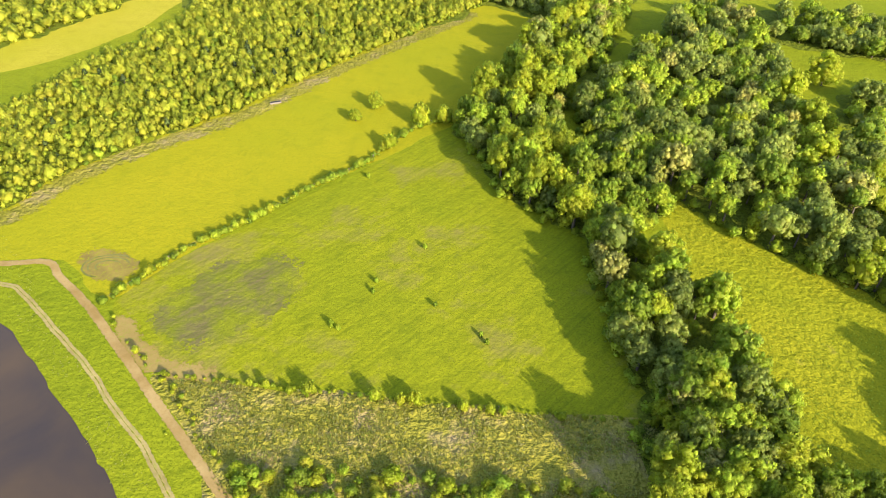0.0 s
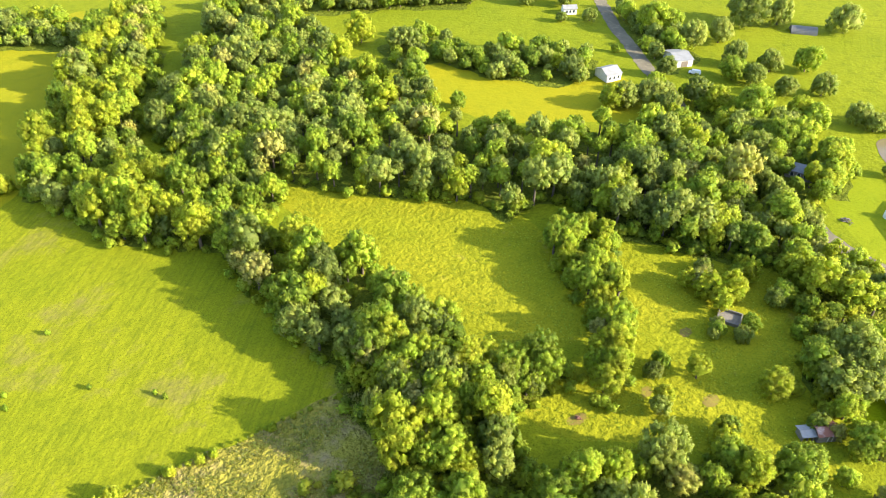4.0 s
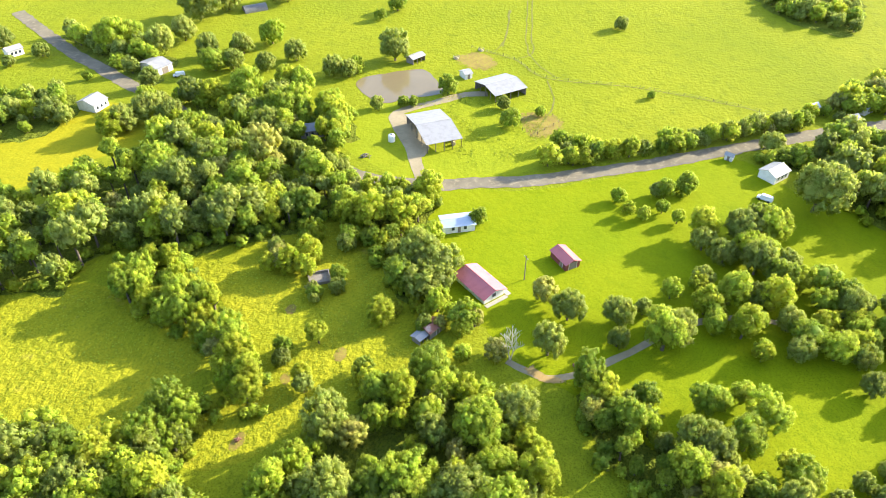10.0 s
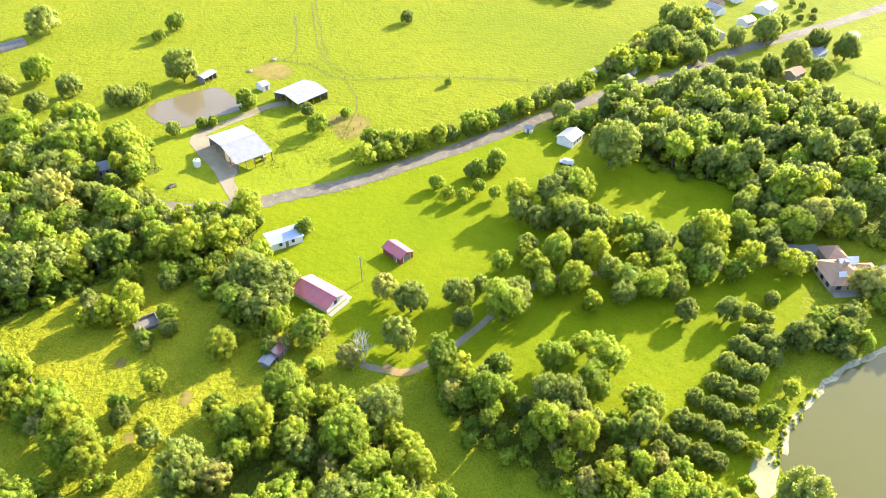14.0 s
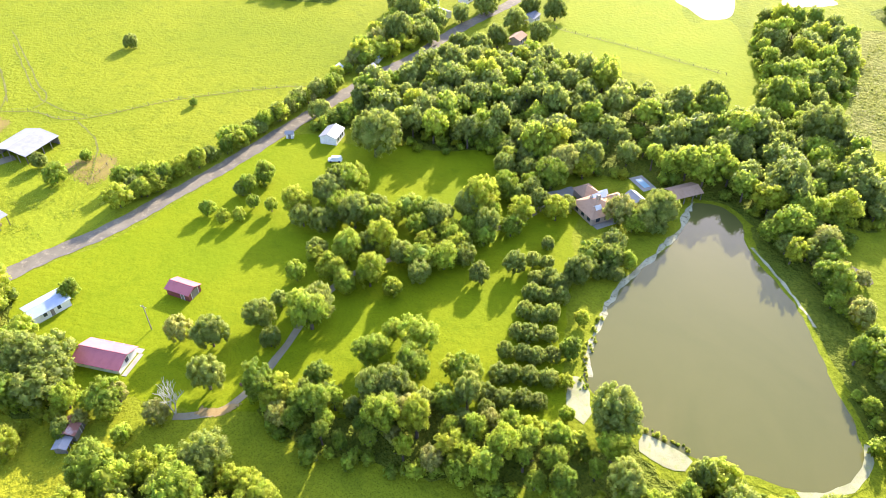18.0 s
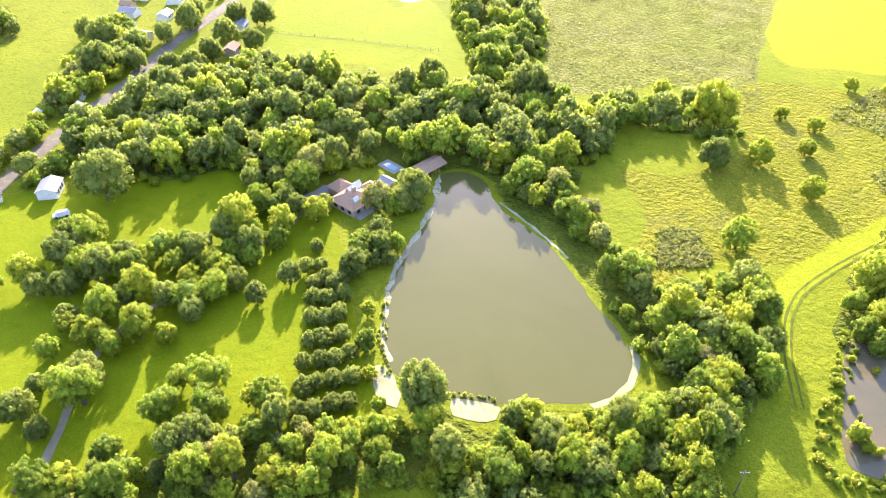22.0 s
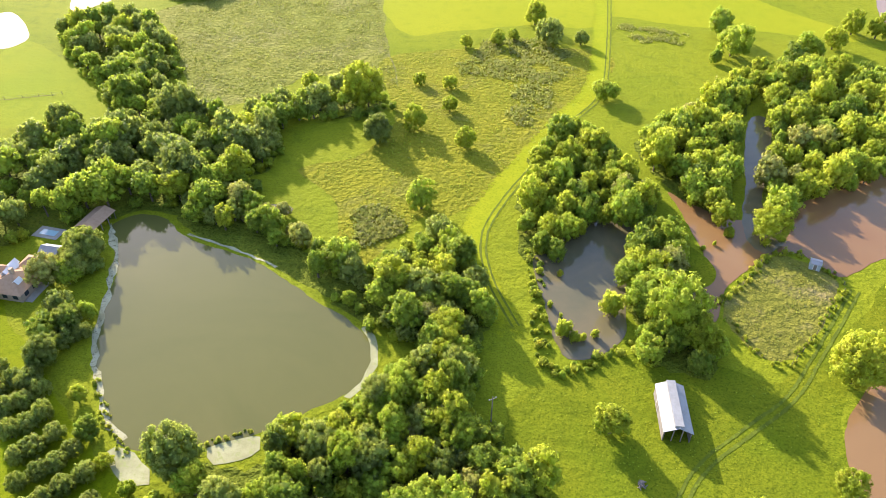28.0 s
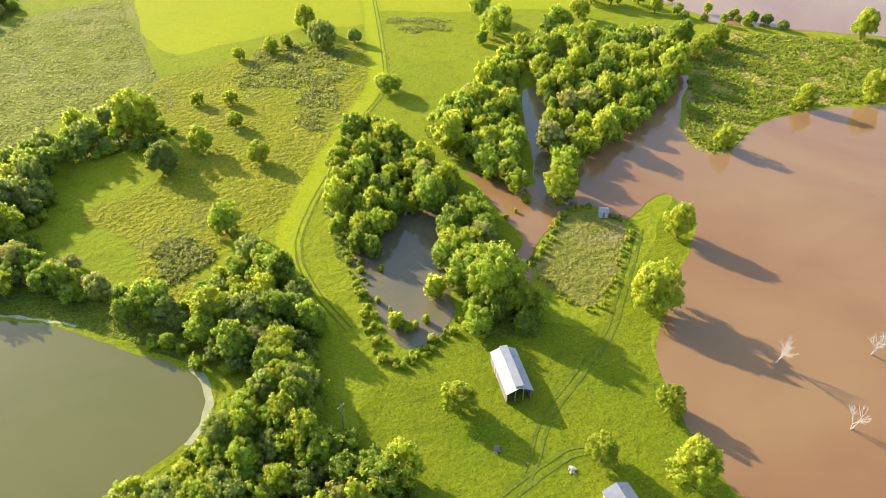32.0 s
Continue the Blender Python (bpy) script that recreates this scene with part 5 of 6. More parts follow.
for key, mix in (("lane_oaks", {"oak": 2, "pale": 1}), ("lane_ash", {"pale": 1}), ("field_trees", {"bright": 1}), ("fringe_trees", {"broad": 2, "bright": 2}), ("bank_poplars", {"bright": 1}), ("house_oaks", {"oak": 2, "broad": 2, "pale": 1}), ("village_shrubs", {"oak": 1}), ("pasture_shrubs", {"bright": 2, "broad": 3, "pale": 1}), ("river_trees", {"oak": 1}), ("farm_trees", {"broad": 3, "oak": 1, "bright": 1}), ("yard_trees", {"broad": 2, "oak": 1}), ("lawn_grove", {"broad": 4, "oak": 2, "bright": 2}), ("lawn_pairs", {"oak": 3, "broad": 1}), ("wet_brush", {"pale": 1}), ("road_grove", {"broad": 3, "oak": 2}), ("court_trees", {"broad": 2, "oak": 2, "bright": 1}), ("lawn_fill", {"oak": 3, "broad": 3, "bright": 1}), ("lawn_fill_b", {"oak": 3, "broad": 3, "bright": 1}), ("lawn_oaks", {"oak": 3, "broad": 1}),
                 ("meadow_trees", {"bright": 2, "broad": 1, "oak": 1}), ("flood_trees", {"bright": 1}), ("shore_trees", {"broad": 2, "bright": 1}), ("corner_oaks", {"broad": 2, "bright": 1}), ("row_trees", {"bright": 1}), ("village_oaks", {"oak": 1}), ("farm_trees_b", {"broad": 2, "bright": 1, "oak": 1}), ("far_trees", {"broad": 1, "oak": 1}), ("mid_trees", {"broad": 2, "oak": 1})):
    for x, y, w in GROVE[key]:
        w = w * rng.uniform(1.02, 1.14) * (1.25 if key == "meadow_trees" else 1.0)
        if (key == "road_grove" and not free(x, y, w)) or any(math.hypot(x - a, y - b) < 0.3 * (w + c) / 2 for a, b, c in STANDING):
            continue
        STANDING.append((x, y, w))
        tree(x, y, w, pick(mix), w * (rng.uniform(1.2, 1.4) if key in ("flood_trees", "row_trees", "bank_poplars") else rng.uniform(0.95, 1.15)), key.replace("_", " "), lift=w * 0.1 if key in TALLER else 0.0)

# tall trees that stand along the pasture side of the county road
for x, y in shifted(smooth_line([(216, 144), (206, 129), (198, 114), (188, 83), (180, 60)], 4.6), -5.5):
    tree(x + rng.uniform(-1.5, 1.5), y + rng.uniform(-1.5, 1.5), rng.uniform(7, 10.5), pick(MIXED), rng.uniform(8, 11.5), "roadside trees")

for x, y in smooth_line(WAY["road_row"], 4.4):
    tree(x + rng.uniform(-1.2, 1.2), y + rng.uniform(-1.2, 1.2), rng.uniform(5, 9), pick(MIXED), rng.uniform(5.5, 9.5), "roadside trees")

# the orchard: rows of clipped oaks between the lawn and the pond
ORCHARD = WOOD["orchard"]
ox, oy = np.array(ORCHARD)[:, 0], np.array(ORCHARD)[:, 1]
for i in range(-14, 15):
    for j in range(-9, 10):
        a, b = i * 3.5 + j % 2 * 1.4, j * 6.6
        x, y = ox.mean() - 0.59 * a - 0.81 * b, oy.mean() - 0.81 * a + 0.59 * b
        if inside((x, y), ORCHARD):
            tree(x + rng.uniform(-0.4, 0.4), y + rng.uniform(-0.4, 0.4), rng.uniform(4.2, 5.6), "oak", rng.uniform(4.4, 6.0), "orchard trees")

# ---- hedges, bushes and tufts ----
def along(points, gap, spread):
    p = smooth_line(points, gap)
    return [(x + rng.uniform(-spread, spread), y + rng.uniform(-spread, spread)) for x, y in p]


ROAD = smooth_line(WAY["clay_road"], 1.0)
for key, gap, spread, (w0, w1), mix, label in (
        ("field_hedge", 1.5, 0.6, (1.1, 3.2), {"scrub": 4, "bush": 1}, "row of small bushes along the fence"), ("south_hedge", 1.7, 0.5, (0.7, 1.6), {"bush": 3, "scrub": 1}, "line of yellow-green bushes on the field edge"),
        ("road_hedge", 1.6, 0.7, (0.7, 1.7), {"bush": 2, "scrub": 2}, "weedy bushes along the dirt road"), ("road_hedge_b", 1.8, 0.9, (0.6, 1.5), {"bush": 2, "scrub": 1}, "weedy bushes along the dirt road"),
        ("swamp_hedge", 0.55, 2.0, (0.5, 1.9), {"bush": 1, "scrub": 3, "thicket": 2}, "weedy fence row round the swamp"), ("paddock_hedge", 0.6, 1.2, (0.4, 1.5), {"bush": 2, "scrub": 2, "thicket": 2}, "weedy fence row of the paddock"),
        ("weedy_rim", 0.5, 0.9, (0.3, 0.9), {"scrub": 1, "thicket": 2}, "olive water weeds along the pond edge"), ("weedy_rim_b", 0.5, 0.7, (0.3, 0.9), {"scrub": 1, "thicket": 2}, "olive water weeds along the pond edge"), ("paddock_hedge_b", 0.9, 1.4, (0.4, 1.2), {"bush": 2, "scrub": 2, "thicket": 2}, "weedy fence row of the paddock")):
    woodland("hedge", [(x, y, rng.uniform(w0, w1), pick(mix), rng.uniform(0.9, 1.4)) for x, y in along(WAY[key], gap, spread) if np.hypot(*(ROAD - (x, y)).T).min() > 2.1], label, "hedge")
for key, mix in (("swamp_bushes", {"bush": 1}), ("debris_bushes", {"bush": 1}), ("hedge_bushes", {"bush": 1}), ("crop_bushes", {"scrub": 1})):
    for x, y, w in GROVE[key]:
        tree(x, y, w, pick(mix), w * 1.15 + 0.4, key.replace("_", " "))


def tufts(name, poly, count, size, material, label, blades=4, seed=1, lean=0.5, fade=0.5):
    """Grass and weed clumps standing on a field, in one mass."""
    r = np.random.default_rng(seed)
    p = np.array(poly, float)
    q = r.uniform(p.min(0), p.max(0), (count * 3, 2))
    ok = np.zeros(len(q), bool)
    for i in range(len(p)):
        (x1, y1), (x2, y2) = p[i - 1], p[i]
        if y1 != y2:
            ok ^= ((y1 > q[:, 1]) != (y2 > q[:, 1])) & (q[:, 0] < (x2 - x1) * (q[:, 1] - y1) / (y2 - y1) + x1)
    q = q[ok]
    near = np.full(len(q), 1e9)
    for i in range(len(p)):
        a, ab = p[i - 1], p[i] - p[i - 1]
        f = np.clip(((q - a) @ ab) / (ab @ ab + 1e-9), 0, 1)[:, None]
        near = np.minimum(near, np.hypot(*(q - a - f * ab).T))
    w = np.array([noise.noise((x * 0.12, y * 0.12, seed)) for x, y in q]) - 0.9 * np.clip(1 - near / fade, 0, 1)
    q = q[w + r.uniform(-0.35, 0.35, len(q)) > -0.1][:count]
    n = len(q)
    s = size * r.uniform(0.5, 1.4, (n, 1))
    vs = []
    for k in range(blades):
        a = r.uniform(0, 2 * math.pi, n)
        d = np.stack([np.cos(a), np.sin(a)], 1)
        e = np.stack([-d[:, 1], d[:, 0]], 1)
        foot, tip = q + d * s * 0.15, q + d * s * r.uniform(0.3, 1.0, (n, 1)) * lean * 1.6
        z0, z1 = np.full((n, 1), 0.03), s * r.uniform(0.6, 1.1, (n, 1))
        vs.append(np.stack([np.hstack([foot - e * s * 0.35, z0]), np.hstack([foot + e * s * 0.35, z0]), np.hstack([tip + e * s * 0.28, z1]), np.hstack([tip - e * s * 0.28, z1])], 1).reshape(-1, 3))
    v = np.concatenate(vs)
    me = solid(v, np.arange(len(v)).reshape(-1, 4), (), r.normal(size=v.shape) * 0.35 + (0, 0, 1), np.tile(np.repeat(r.random(n), 4), blades))
    return tagged(linked(name, me, material, None, label), category="grass", kind="stuff")


M["tuft"] = foliage("grass_tufts", (0.19, 0.25, 0.012), (0.25, 0.31, 0.013), (0.31, 0.35, 0.02), 0.5, 0.6)
M["sedge"] = foliage("sedge_tufts", (0.17, 0.19, 0.03), (0.24, 0.25, 0.04), (0.31, 0.30, 0.07), 0.5, 0.6)
M["weed"] = foliage("weed_tufts", (0.22, 0.24, 0.03), (0.31, 0.31, 0.045), (0.40, 0.36, 0.10), 0.6, 0.6)
tufts("scrub_weeds", AREA["scrub_strip"], 6000, 0.3, M["weed"], "tall tan and green weeds", 4, 2, 1.0)
tufts("bank_tufts", AREA["west_bank"], 2200, 0.16, M["sedge"], "dark weed tufts on the pond bank", 3, 21, 1.0)
tufts("pasture_tufts", AREA["inner_pasture"], 5000, 0.17, M["tuft"], "tufts of long pasture grass", 3, 3, 1.0)
tufts("pasture_tufts", AREA["mid_pasture"], 4000, 0.19, M["tuft"], "tufts of long pasture grass", 3, 4, 1.0)
tufts("pasture_tufts", [(229, 58), (240, 34), (234, 2), (200, 0), (190, 22), (196, 34), (206, 26), (216, 38), (226, 44)], 1500, 0.26, M["tuft"], "tufts of rank grass in the yard", 3, 5, 1.0)
tufts("sedge_tufts", AREA["scrub_patch"], 3600, 0.62, M["sedge"], "brown-green sedge clumps", 4, 6, 0.8, 7.0)
tufts("sedge_tufts", AREA["scrub_corner"], 1500, 0.6, M["sedge"], "brown-green sedge clumps", 4, 16, 0.8, 7.0)
tufts("sedge_tufts", AREA["lane_scrub"], 900, 0.6, M["sedge"], "brown-green sedge clumps", 4, 17, 0.8, 7.0)
tufts("sedge_tufts", AREA["bush_pasture"], 3000, 0.3, M["tuft"], "short green pasture tufts", 3, 18, 1.0)
tufts("sedge_tufts", AREA["grey_pasture"], 7000, 0.42, M["sedge"], "grey-green sedge tufts", 3, 7, 1.0)
tufts("bank_brush", AREA["rough_flood_bank"], 8000, 0.8, M["tuft"], "green brush on the flood bank", 4, 8, 0.8)
tufts("paddock_tufts", AREA["paddock"], 450, 0.26, M["weed"], "thin weeds in the paddock", 3, 9, 1.0)
tufts("meadow_tufts", AREA["barn_meadow"], 1400, 0.16, M["tuft"], "short tufts in the meadow", 3, 10, 1.0)

# ---- building materials ----
M["white_metal"] = painted("white_roof_metal", (0.29, 0.285, 0.27), (0.215, 0.205, 0.185), 0.5, 0.0, 0.5, 0.003)
M["red_metal"] = painted("faded_red_roof_metal", (0.50, 0.15, 0.14), (0.40, 0.12, 0.11), 0.25, 0.1, 0.5, 0.003)
M["blue_metal"] = painted("patched_blue_grey_metal", (0.36, 0.42, 0.48), (0.52, 0.55, 0.57), 0.4, 0.2, 0.25, 0.004)
M["rust"] = painted("rusted_sheet", (0.24, 0.09, 0.05), (0.5, 0.47, 0.44), 0.6, 0.3, 0.5, 0.006)
M["grey_shingle"] = painted("grey_shingle", (0.20, 0.21, 0.22), (0.14, 0.14, 0.15), 0.85, 0, 1.0, 0.02)
M["brown_shingle"] = painted("brown_shingle", (0.42, 0.27, 0.16), (0.33, 0.20, 0.12), 0.9, 0, 1.0, 0.02, shine=0.08)
M["wall_white"] = painted("white_siding", (0.72, 0.70, 0.65), (0.55, 0.52, 0.46), 0.6)
M["wall_tan"] = painted("tan_brick_wall", (0.42, 0.32, 0.23), (0.33, 0.24, 0.17), 0.85)
M["wall_grey"] = painted("weathered_boards", (0.24, 0.21, 0.18), (0.14, 0.12, 0.1), 0.9, 0, 1.5, 0.01)
M["wall_red"] = painted("dark_red_siding", (0.20, 0.05, 0.04), (0.14, 0.04, 0.03), 0.7)
M["timber"] = painted("grey_timber", (0.22, 0.18, 0.14), (0.12, 0.1, 0.08), 0.85, 0, 3.0, 0.01)
M["concrete"] = painted("pale_concrete", (0.40, 0.36, 0.29), (0.29, 0.26, 0.21), 0.9, 0, 0.8, 0.01, shine=0.1)
M["glass"] = painted("window_glass", (0.03, 0.04, 0.05), (0.05, 0.06, 0.07), 0.08)
M["pool"] = water("pool_water", (0.38, 0.55, 0.56), (0.44, 0.60, 0.6))
M["white_paint"] = painted("white_paint", (0.8, 0.79, 0.76), (0.65, 0.63, 0.6), 0.35)
M["tyre"] = painted("tyre_rubber", (0.025, 0.025, 0.025), (0.05, 0.045, 0.04), 0.8)
M["dead"] = painted("bleached_wood", (0.58, 0.52, 0.42), (0.42, 0.36, 0.28), 0.8, 0, 3.0, 0.01)
M["hay"] = painted("hay", (0.42, 0.33, 0.16), (0.30, 0.22, 0.1), 0.95, 0, 4.0, 0.03)
M["steel"] = painted("galvanised_steel", (0.45, 0.45, 0.44), (0.3, 0.28, 0.26), 0.45, 0.7)


# ---- building kit ----
def block(bm, x0, y0, z0, x1, y1, z1):
    vs = [bm.verts.new((x, y, z)) for z in (z0, z1) for x, y in ((x0, y0), (x1, y0), (x1, y1), (x0, y1))]
    for f in ((3, 2, 1, 0), (4, 5, 6, 7), (0, 1, 5, 4), (1, 2, 6, 5), (2, 3, 7, 6), (3, 0, 4, 7)):
        bm.faces.new([vs[i] for i in f])


def slab(bm, corners, thick):
    """A plate under four corners."""
    n = (Vector(corners[1]) - Vector(corners[0])).cross(Vector(corners[3]) - Vector(corners[0])).normalized()
    if n.z < 0:
        n = -n
    top = [bm.verts.new(c) for c in corners]
    low = [bm.verts.new(Vector(c) - n * thick) for c in corners]
    bm.faces.new(top)
    bm.faces.new(low[::-1])
    for i in range(4):
        bm.faces.new((top[i - 1], low[i - 1], low[i], top[i]))
    bmesh.ops.recalc_face_normals(bm, faces=bm.faces[:])


def boxpart(name, parent, material, x0, y0, z0, x1, y1, z1, label=""):
    bm = bmesh.new()
    block(bm, x0, y0, z0, x1, y1, z1)
    return part(name, bm, material, parent, label)


def gable(name, at, length, width, turn, eave, ridge, roof, wall, label, category="building", group="", over=0.35, open_sides=(), bays=0, doors=(), windows=(), seams=0.0, bare=False):
    """A gabled building, its ridge along its own x. doors and windows: (side, place, sill, width, height) with sides s, n, e, w."""
    root = tagged(new(name), label, category, group)
    root.matrix_basis = pose(at[0], at[1], 0, 0, 0, turn)
    l, w = length / 2 - over, width / 2 - over
    t = 0.14
    for side in "snew":
        if side in open_sides:
            continue
        bm = bmesh.new()
        if side == "s":
            block(bm, -l, -w, 0, l, -w + t, eave)
        elif side == "n":
            block(bm, -l, w - t, 0, l, w, eave)
        else:
            x0, x1 = (l - t, l) if side == "e" else (-l, -l + t)
            peak = eave + (ridge - eave) * (w / (w + over)) - 0.06
            ring = [(-w + t + 0.003, 0), (w - t - 0.003, 0), (w - t - 0.003, eave), (0, peak), (-w + t + 0.003, eave)]
            a = [bm.verts.new((x0, y, z)) for y, z in ring]
            b = [bm.verts.new((x1, y, z)) for y, z in ring]
            bm.faces.new(a[::-1])
            bm.faces.new(b)
            for i in range(5):
                bm.faces.new((a[i - 1], a[i], b[i], b[i - 1]))
            bmesh.ops.recalc_face_normals(bm, faces=bm.faces[:])
        part("wall", bm, wall, root)
    # roof
    L, W = length / 2, width / 2
    drop = eave - (ridge - eave) * over / max(w, 0.1) * 0.5
    for s in (-1, 1):
        bm = bmesh.new()
        slab(bm, [(-L, 0, ridge + 0.02), (L, 0, ridge + 0.02), (L, s * W, drop + 0.1), (-L, s * W, drop + 0.1)], 0.1)
        if seams:
            k = int(length / seams)
            up = Vector((0, s * W, drop + 0.1 - ridge - 0.02))
            n = Vector((1, 0, 0)).cross(up).normalized()
            n = -n if n.z < 0 else n
            for i in range(1, k):
                x = -L + length * i / k
                a, b = Vector((x, 0, ridge + 0.02)), Vector((x, s * W, drop + 0.1))
                p = [bm.verts.new(v) for v in (a - Vector((0.03, 0, 0)), a + Vector((0.03, 0, 0)), b + Vector((0.03, 0, 0)), b - Vector((0.03, 0, 0)))]
                q = [bm.verts.new(v.co + n * 0.05) for v in p]
                bm.faces.new(q)
                for j in range(4):
                    bm.faces.new((p[j - 1], p[j], q[j], q[j - 1]))
            bmesh.ops.recalc_face_normals(bm, faces=bm.faces[:])
        part("roof_slope", bm, roof, root)
    bm = bmesh.new()
    for s in (-1, 1):
        slab(bm, [(-L - 0.02, 0, ridge + 0.07), (L + 0.02, 0, ridge + 0.07), (L + 0.02, s * 0.22, ridge + 0.045 - (ridge - drop) / W * 0.2), (-L - 0.02, s * 0.22, ridge + 0.045 - (ridge - drop) / W * 0.2)], 0.03)
    part("ridge_cap", bm, roof, root)
    # posts of open sides
    if bays:
        for side in open_sides:
            for i in range(bays + 1):
                f = -1 + 2 * i / bays
                x, y = (f * (l - 0.1), (-w + 0.1) * (1 if side == "s" else -1)) if side in "sn" else ((l - 0.1) * (1 if side == "e" else -1), f * (w - 0.1))
                h = eave if side in "sn" else eave + (ridge - eave) * (1 - abs(y) / w) * 0.9
                boxpart("post", root, M["timber"], x - 0.1, y - 0.1, 0, x + 0.1, y + 0.1, h - 0.05)
    for what, mat, items in (("door", M["timber"], doors), ("window", M["glass"], windows)):
        for side, place, sill, dw, dh in items:
            d = 0.05
            if side in "sn":
                s = -1 if side == "s" else 1
                y = s * w
                ob = boxpart(what, root, mat, place - dw / 2, min(y, y + s * d), sill, place + dw / 2, max(y, y + s * d), sill + dh)
                for a in (-1, 1):
                    xa = place + a * (dw / 2 + 0.05)
                    boxpart("jamb", ob, M["white_paint"], xa - 0.05, min(y, y + s * 0.08), sill - 0.05, xa + 0.05, max(y, y + s * 0.08), sill + dh + 0.1)
            else:
                s = -1 if side == "w" else 1
                x = s * l
                ob = boxpart(what, root, mat, min(x, x + s * d), place - dw / 2, sill, max(x, x + s * d), place + dw / 2, sill + dh)
                for a in (-1, 1):
                    ya = place + a * (dw / 2 + 0.05)
                    boxpart("jamb", ob, M["white_paint"], min(x, x + s * 0.08), ya - 0.05, sill - 0.05, max(x, x + s * 0.08), ya + 0.05, sill + dh + 0.1)
    return root


def rows_of(side, n, span, sill=1.0, w=0.9, h=1.1):
    return [(side, -span / 2 + span * (i + 0.5) / n, sill, w, h) for i in range(n)]


# ---- farm buildings ----
hay_barn = gable("hay_barn", (207.7, 39.5), 12.9, 22.3, -59.7, 3.5, 5.2, M["white_metal"], M["wall_grey"], "large open-sided hay barn with a white metal roof", "barn", open_sides=("s", "e", "w"), bays=4)
cattle_barn = gable("cattle_barn", (244.8, 20.5), 14.6, 14.7, -49.9, 3.0, 4.5, M["white_metal"], M["wall_grey"], "open-fronted cattle barn with a dull white metal roof", "barn", open_sides=("s", "w"), bays=4)
red_house = gable("house", (133.0, 13.5), 12.6, 7.8, -133.8, 2.1, 3.5, M["red_metal"], M["wall_white"], "long low house with a faded red metal roof and porch", "house", over=0.7,
                  doors=[("n", -1.0, 0.1, 1.0, 2.05)], windows=rows_of("n", 4, 10) + rows_of("s", 4, 10) + [("e", 0, 1.0, 1.2, 1.1)])
red_shed = gable("shed", (147.3, -7.6), 7.7, 5.2, -142.8, 2.1, 3.2, M["red_metal"], M["wall_red"], "red metal-roofed shed alone on the lawn", "shed", doors=[("e", 0, 0.05, 2.4, 2.2), ("s", 1.5, 0.05, 0.9, 2.0)])
blue_house = gable("house", (157.6, 23.3), 9.9, 6.4, -69.1, 2.3, 3.0, M["blue_metal"], M["wall_white"], "small house with a patched blue-grey metal roof", "house", doors=[("s", 0, 0.1, 0.9, 2.0)], windows=rows_of("s", 2, 7))
gable("shed", (255.4, 35.3), 3.9, 5.1, -50.5, 2.1, 3.0, M["white_metal"], M["wall_white"], "small white shed beside the cattle barn", "shed", doors=[("s", 0, 0.05, 1.2, 1.9)])
gable("shed", (266.5, 57.8), 7.4, 4.8, -35.5, 2.3, 3.2, M["white_metal"], M["wall_grey"], "white-roofed shed by the stock pond", "shed", open_sides=("s",), bays=3)
metal_barn = gable("barn", (-38.3, -97.7), 12.7, 6.1, -89.4, 3.0, 4.5, M["white_metal"], M["wall_grey"], "narrow barn with a bright white metal roof", "barn", over=0.25, open_sides=("w",), bays=3, doors=[("n", 2.0, 0.05, 1.4, 2.2)])
boxpart("monitor", metal_barn, M["white_metal"], -5.9, -0.9, 4.2, 6.2, 0.9, 4.75, "raised roof strip")
gable("shed", (-83.5, -152.4), 2.9, 2.8, 161.3, 1.9, 2.3, M["white_metal"], M["blue_metal"], "small pale tin hut on the paddock edge", "hut", over=0.12, doors=[("s", 0, 0.05, 0.8, 1.7)])
gable("barn", (-49.7, -62.0), 8.1, 5.8, 98.7, 2.8, 4.3, M["grey_shingle"], M["wall_white"], "barn with a worn grey metal roof", "barn", doors=[("w", 0, 0.05, 2.0, 2.2)])
gable("shack", (115.2, 22.8), 5.0, 3.9, -31.7, 2.2, 3.0, M["rust"], M["wall_grey"], "tumbledown shack with rusty and white roof sheets", "shack", doors=[("s", 0.5, 0.05, 0.8, 1.8)])
gable("lean_to", (112.0, 25.0), 3.2, 3.2, -31.7, 1.7, 2.2, M["white_metal"], M["wall_grey"], "white sheet lean-to beside the shack", "shed", open_sides=("s",), bays=2)
gable("house", (206.0, 165.5), 7.5, 8.5, -11.0, 2.9, 4.6, M["white_metal"], M["wall_white"], "white house with a bright metal roof", "house", windows=rows_of("s", 3, 6), doors=[("e", 0, 0.1, 0.9, 2.0)])
gable("shed", (240.1, 158.6), 8.0, 11.6, -24.0, 2.9, 4.2, M["white_metal"], M["wall_white"], "long white metal shed beside the road", "shed", doors=[("s", 0, 0.05, 3.0, 2.4)])
gable("house", (201.3, 80.7), 8.6, 6.2, -67.6, 2.7, 4.0, M["grey_shingle"], M["wall_grey"], "dark-roofed house half hidden by trees", "house", windows=rows_of("s", 3, 6))
gable("shed", (202.2, 70.1), 4.0, 3.0, -60, 1.8, 2.4, M["rust"], M["wall_white"], "leaning shed with a sagging rusty roof", "shed", doors=[("s", 0, 0.05, 0.9, 1.6)])
gable("shed", (163.7, 50.8), 3.6, 2.8, -40, 2.0, 2.7, M["white_metal"], M["wall_white"], "small white shed under trees", "shed", doors=[("s", 0, 0.05, 0.9, 1.8)])
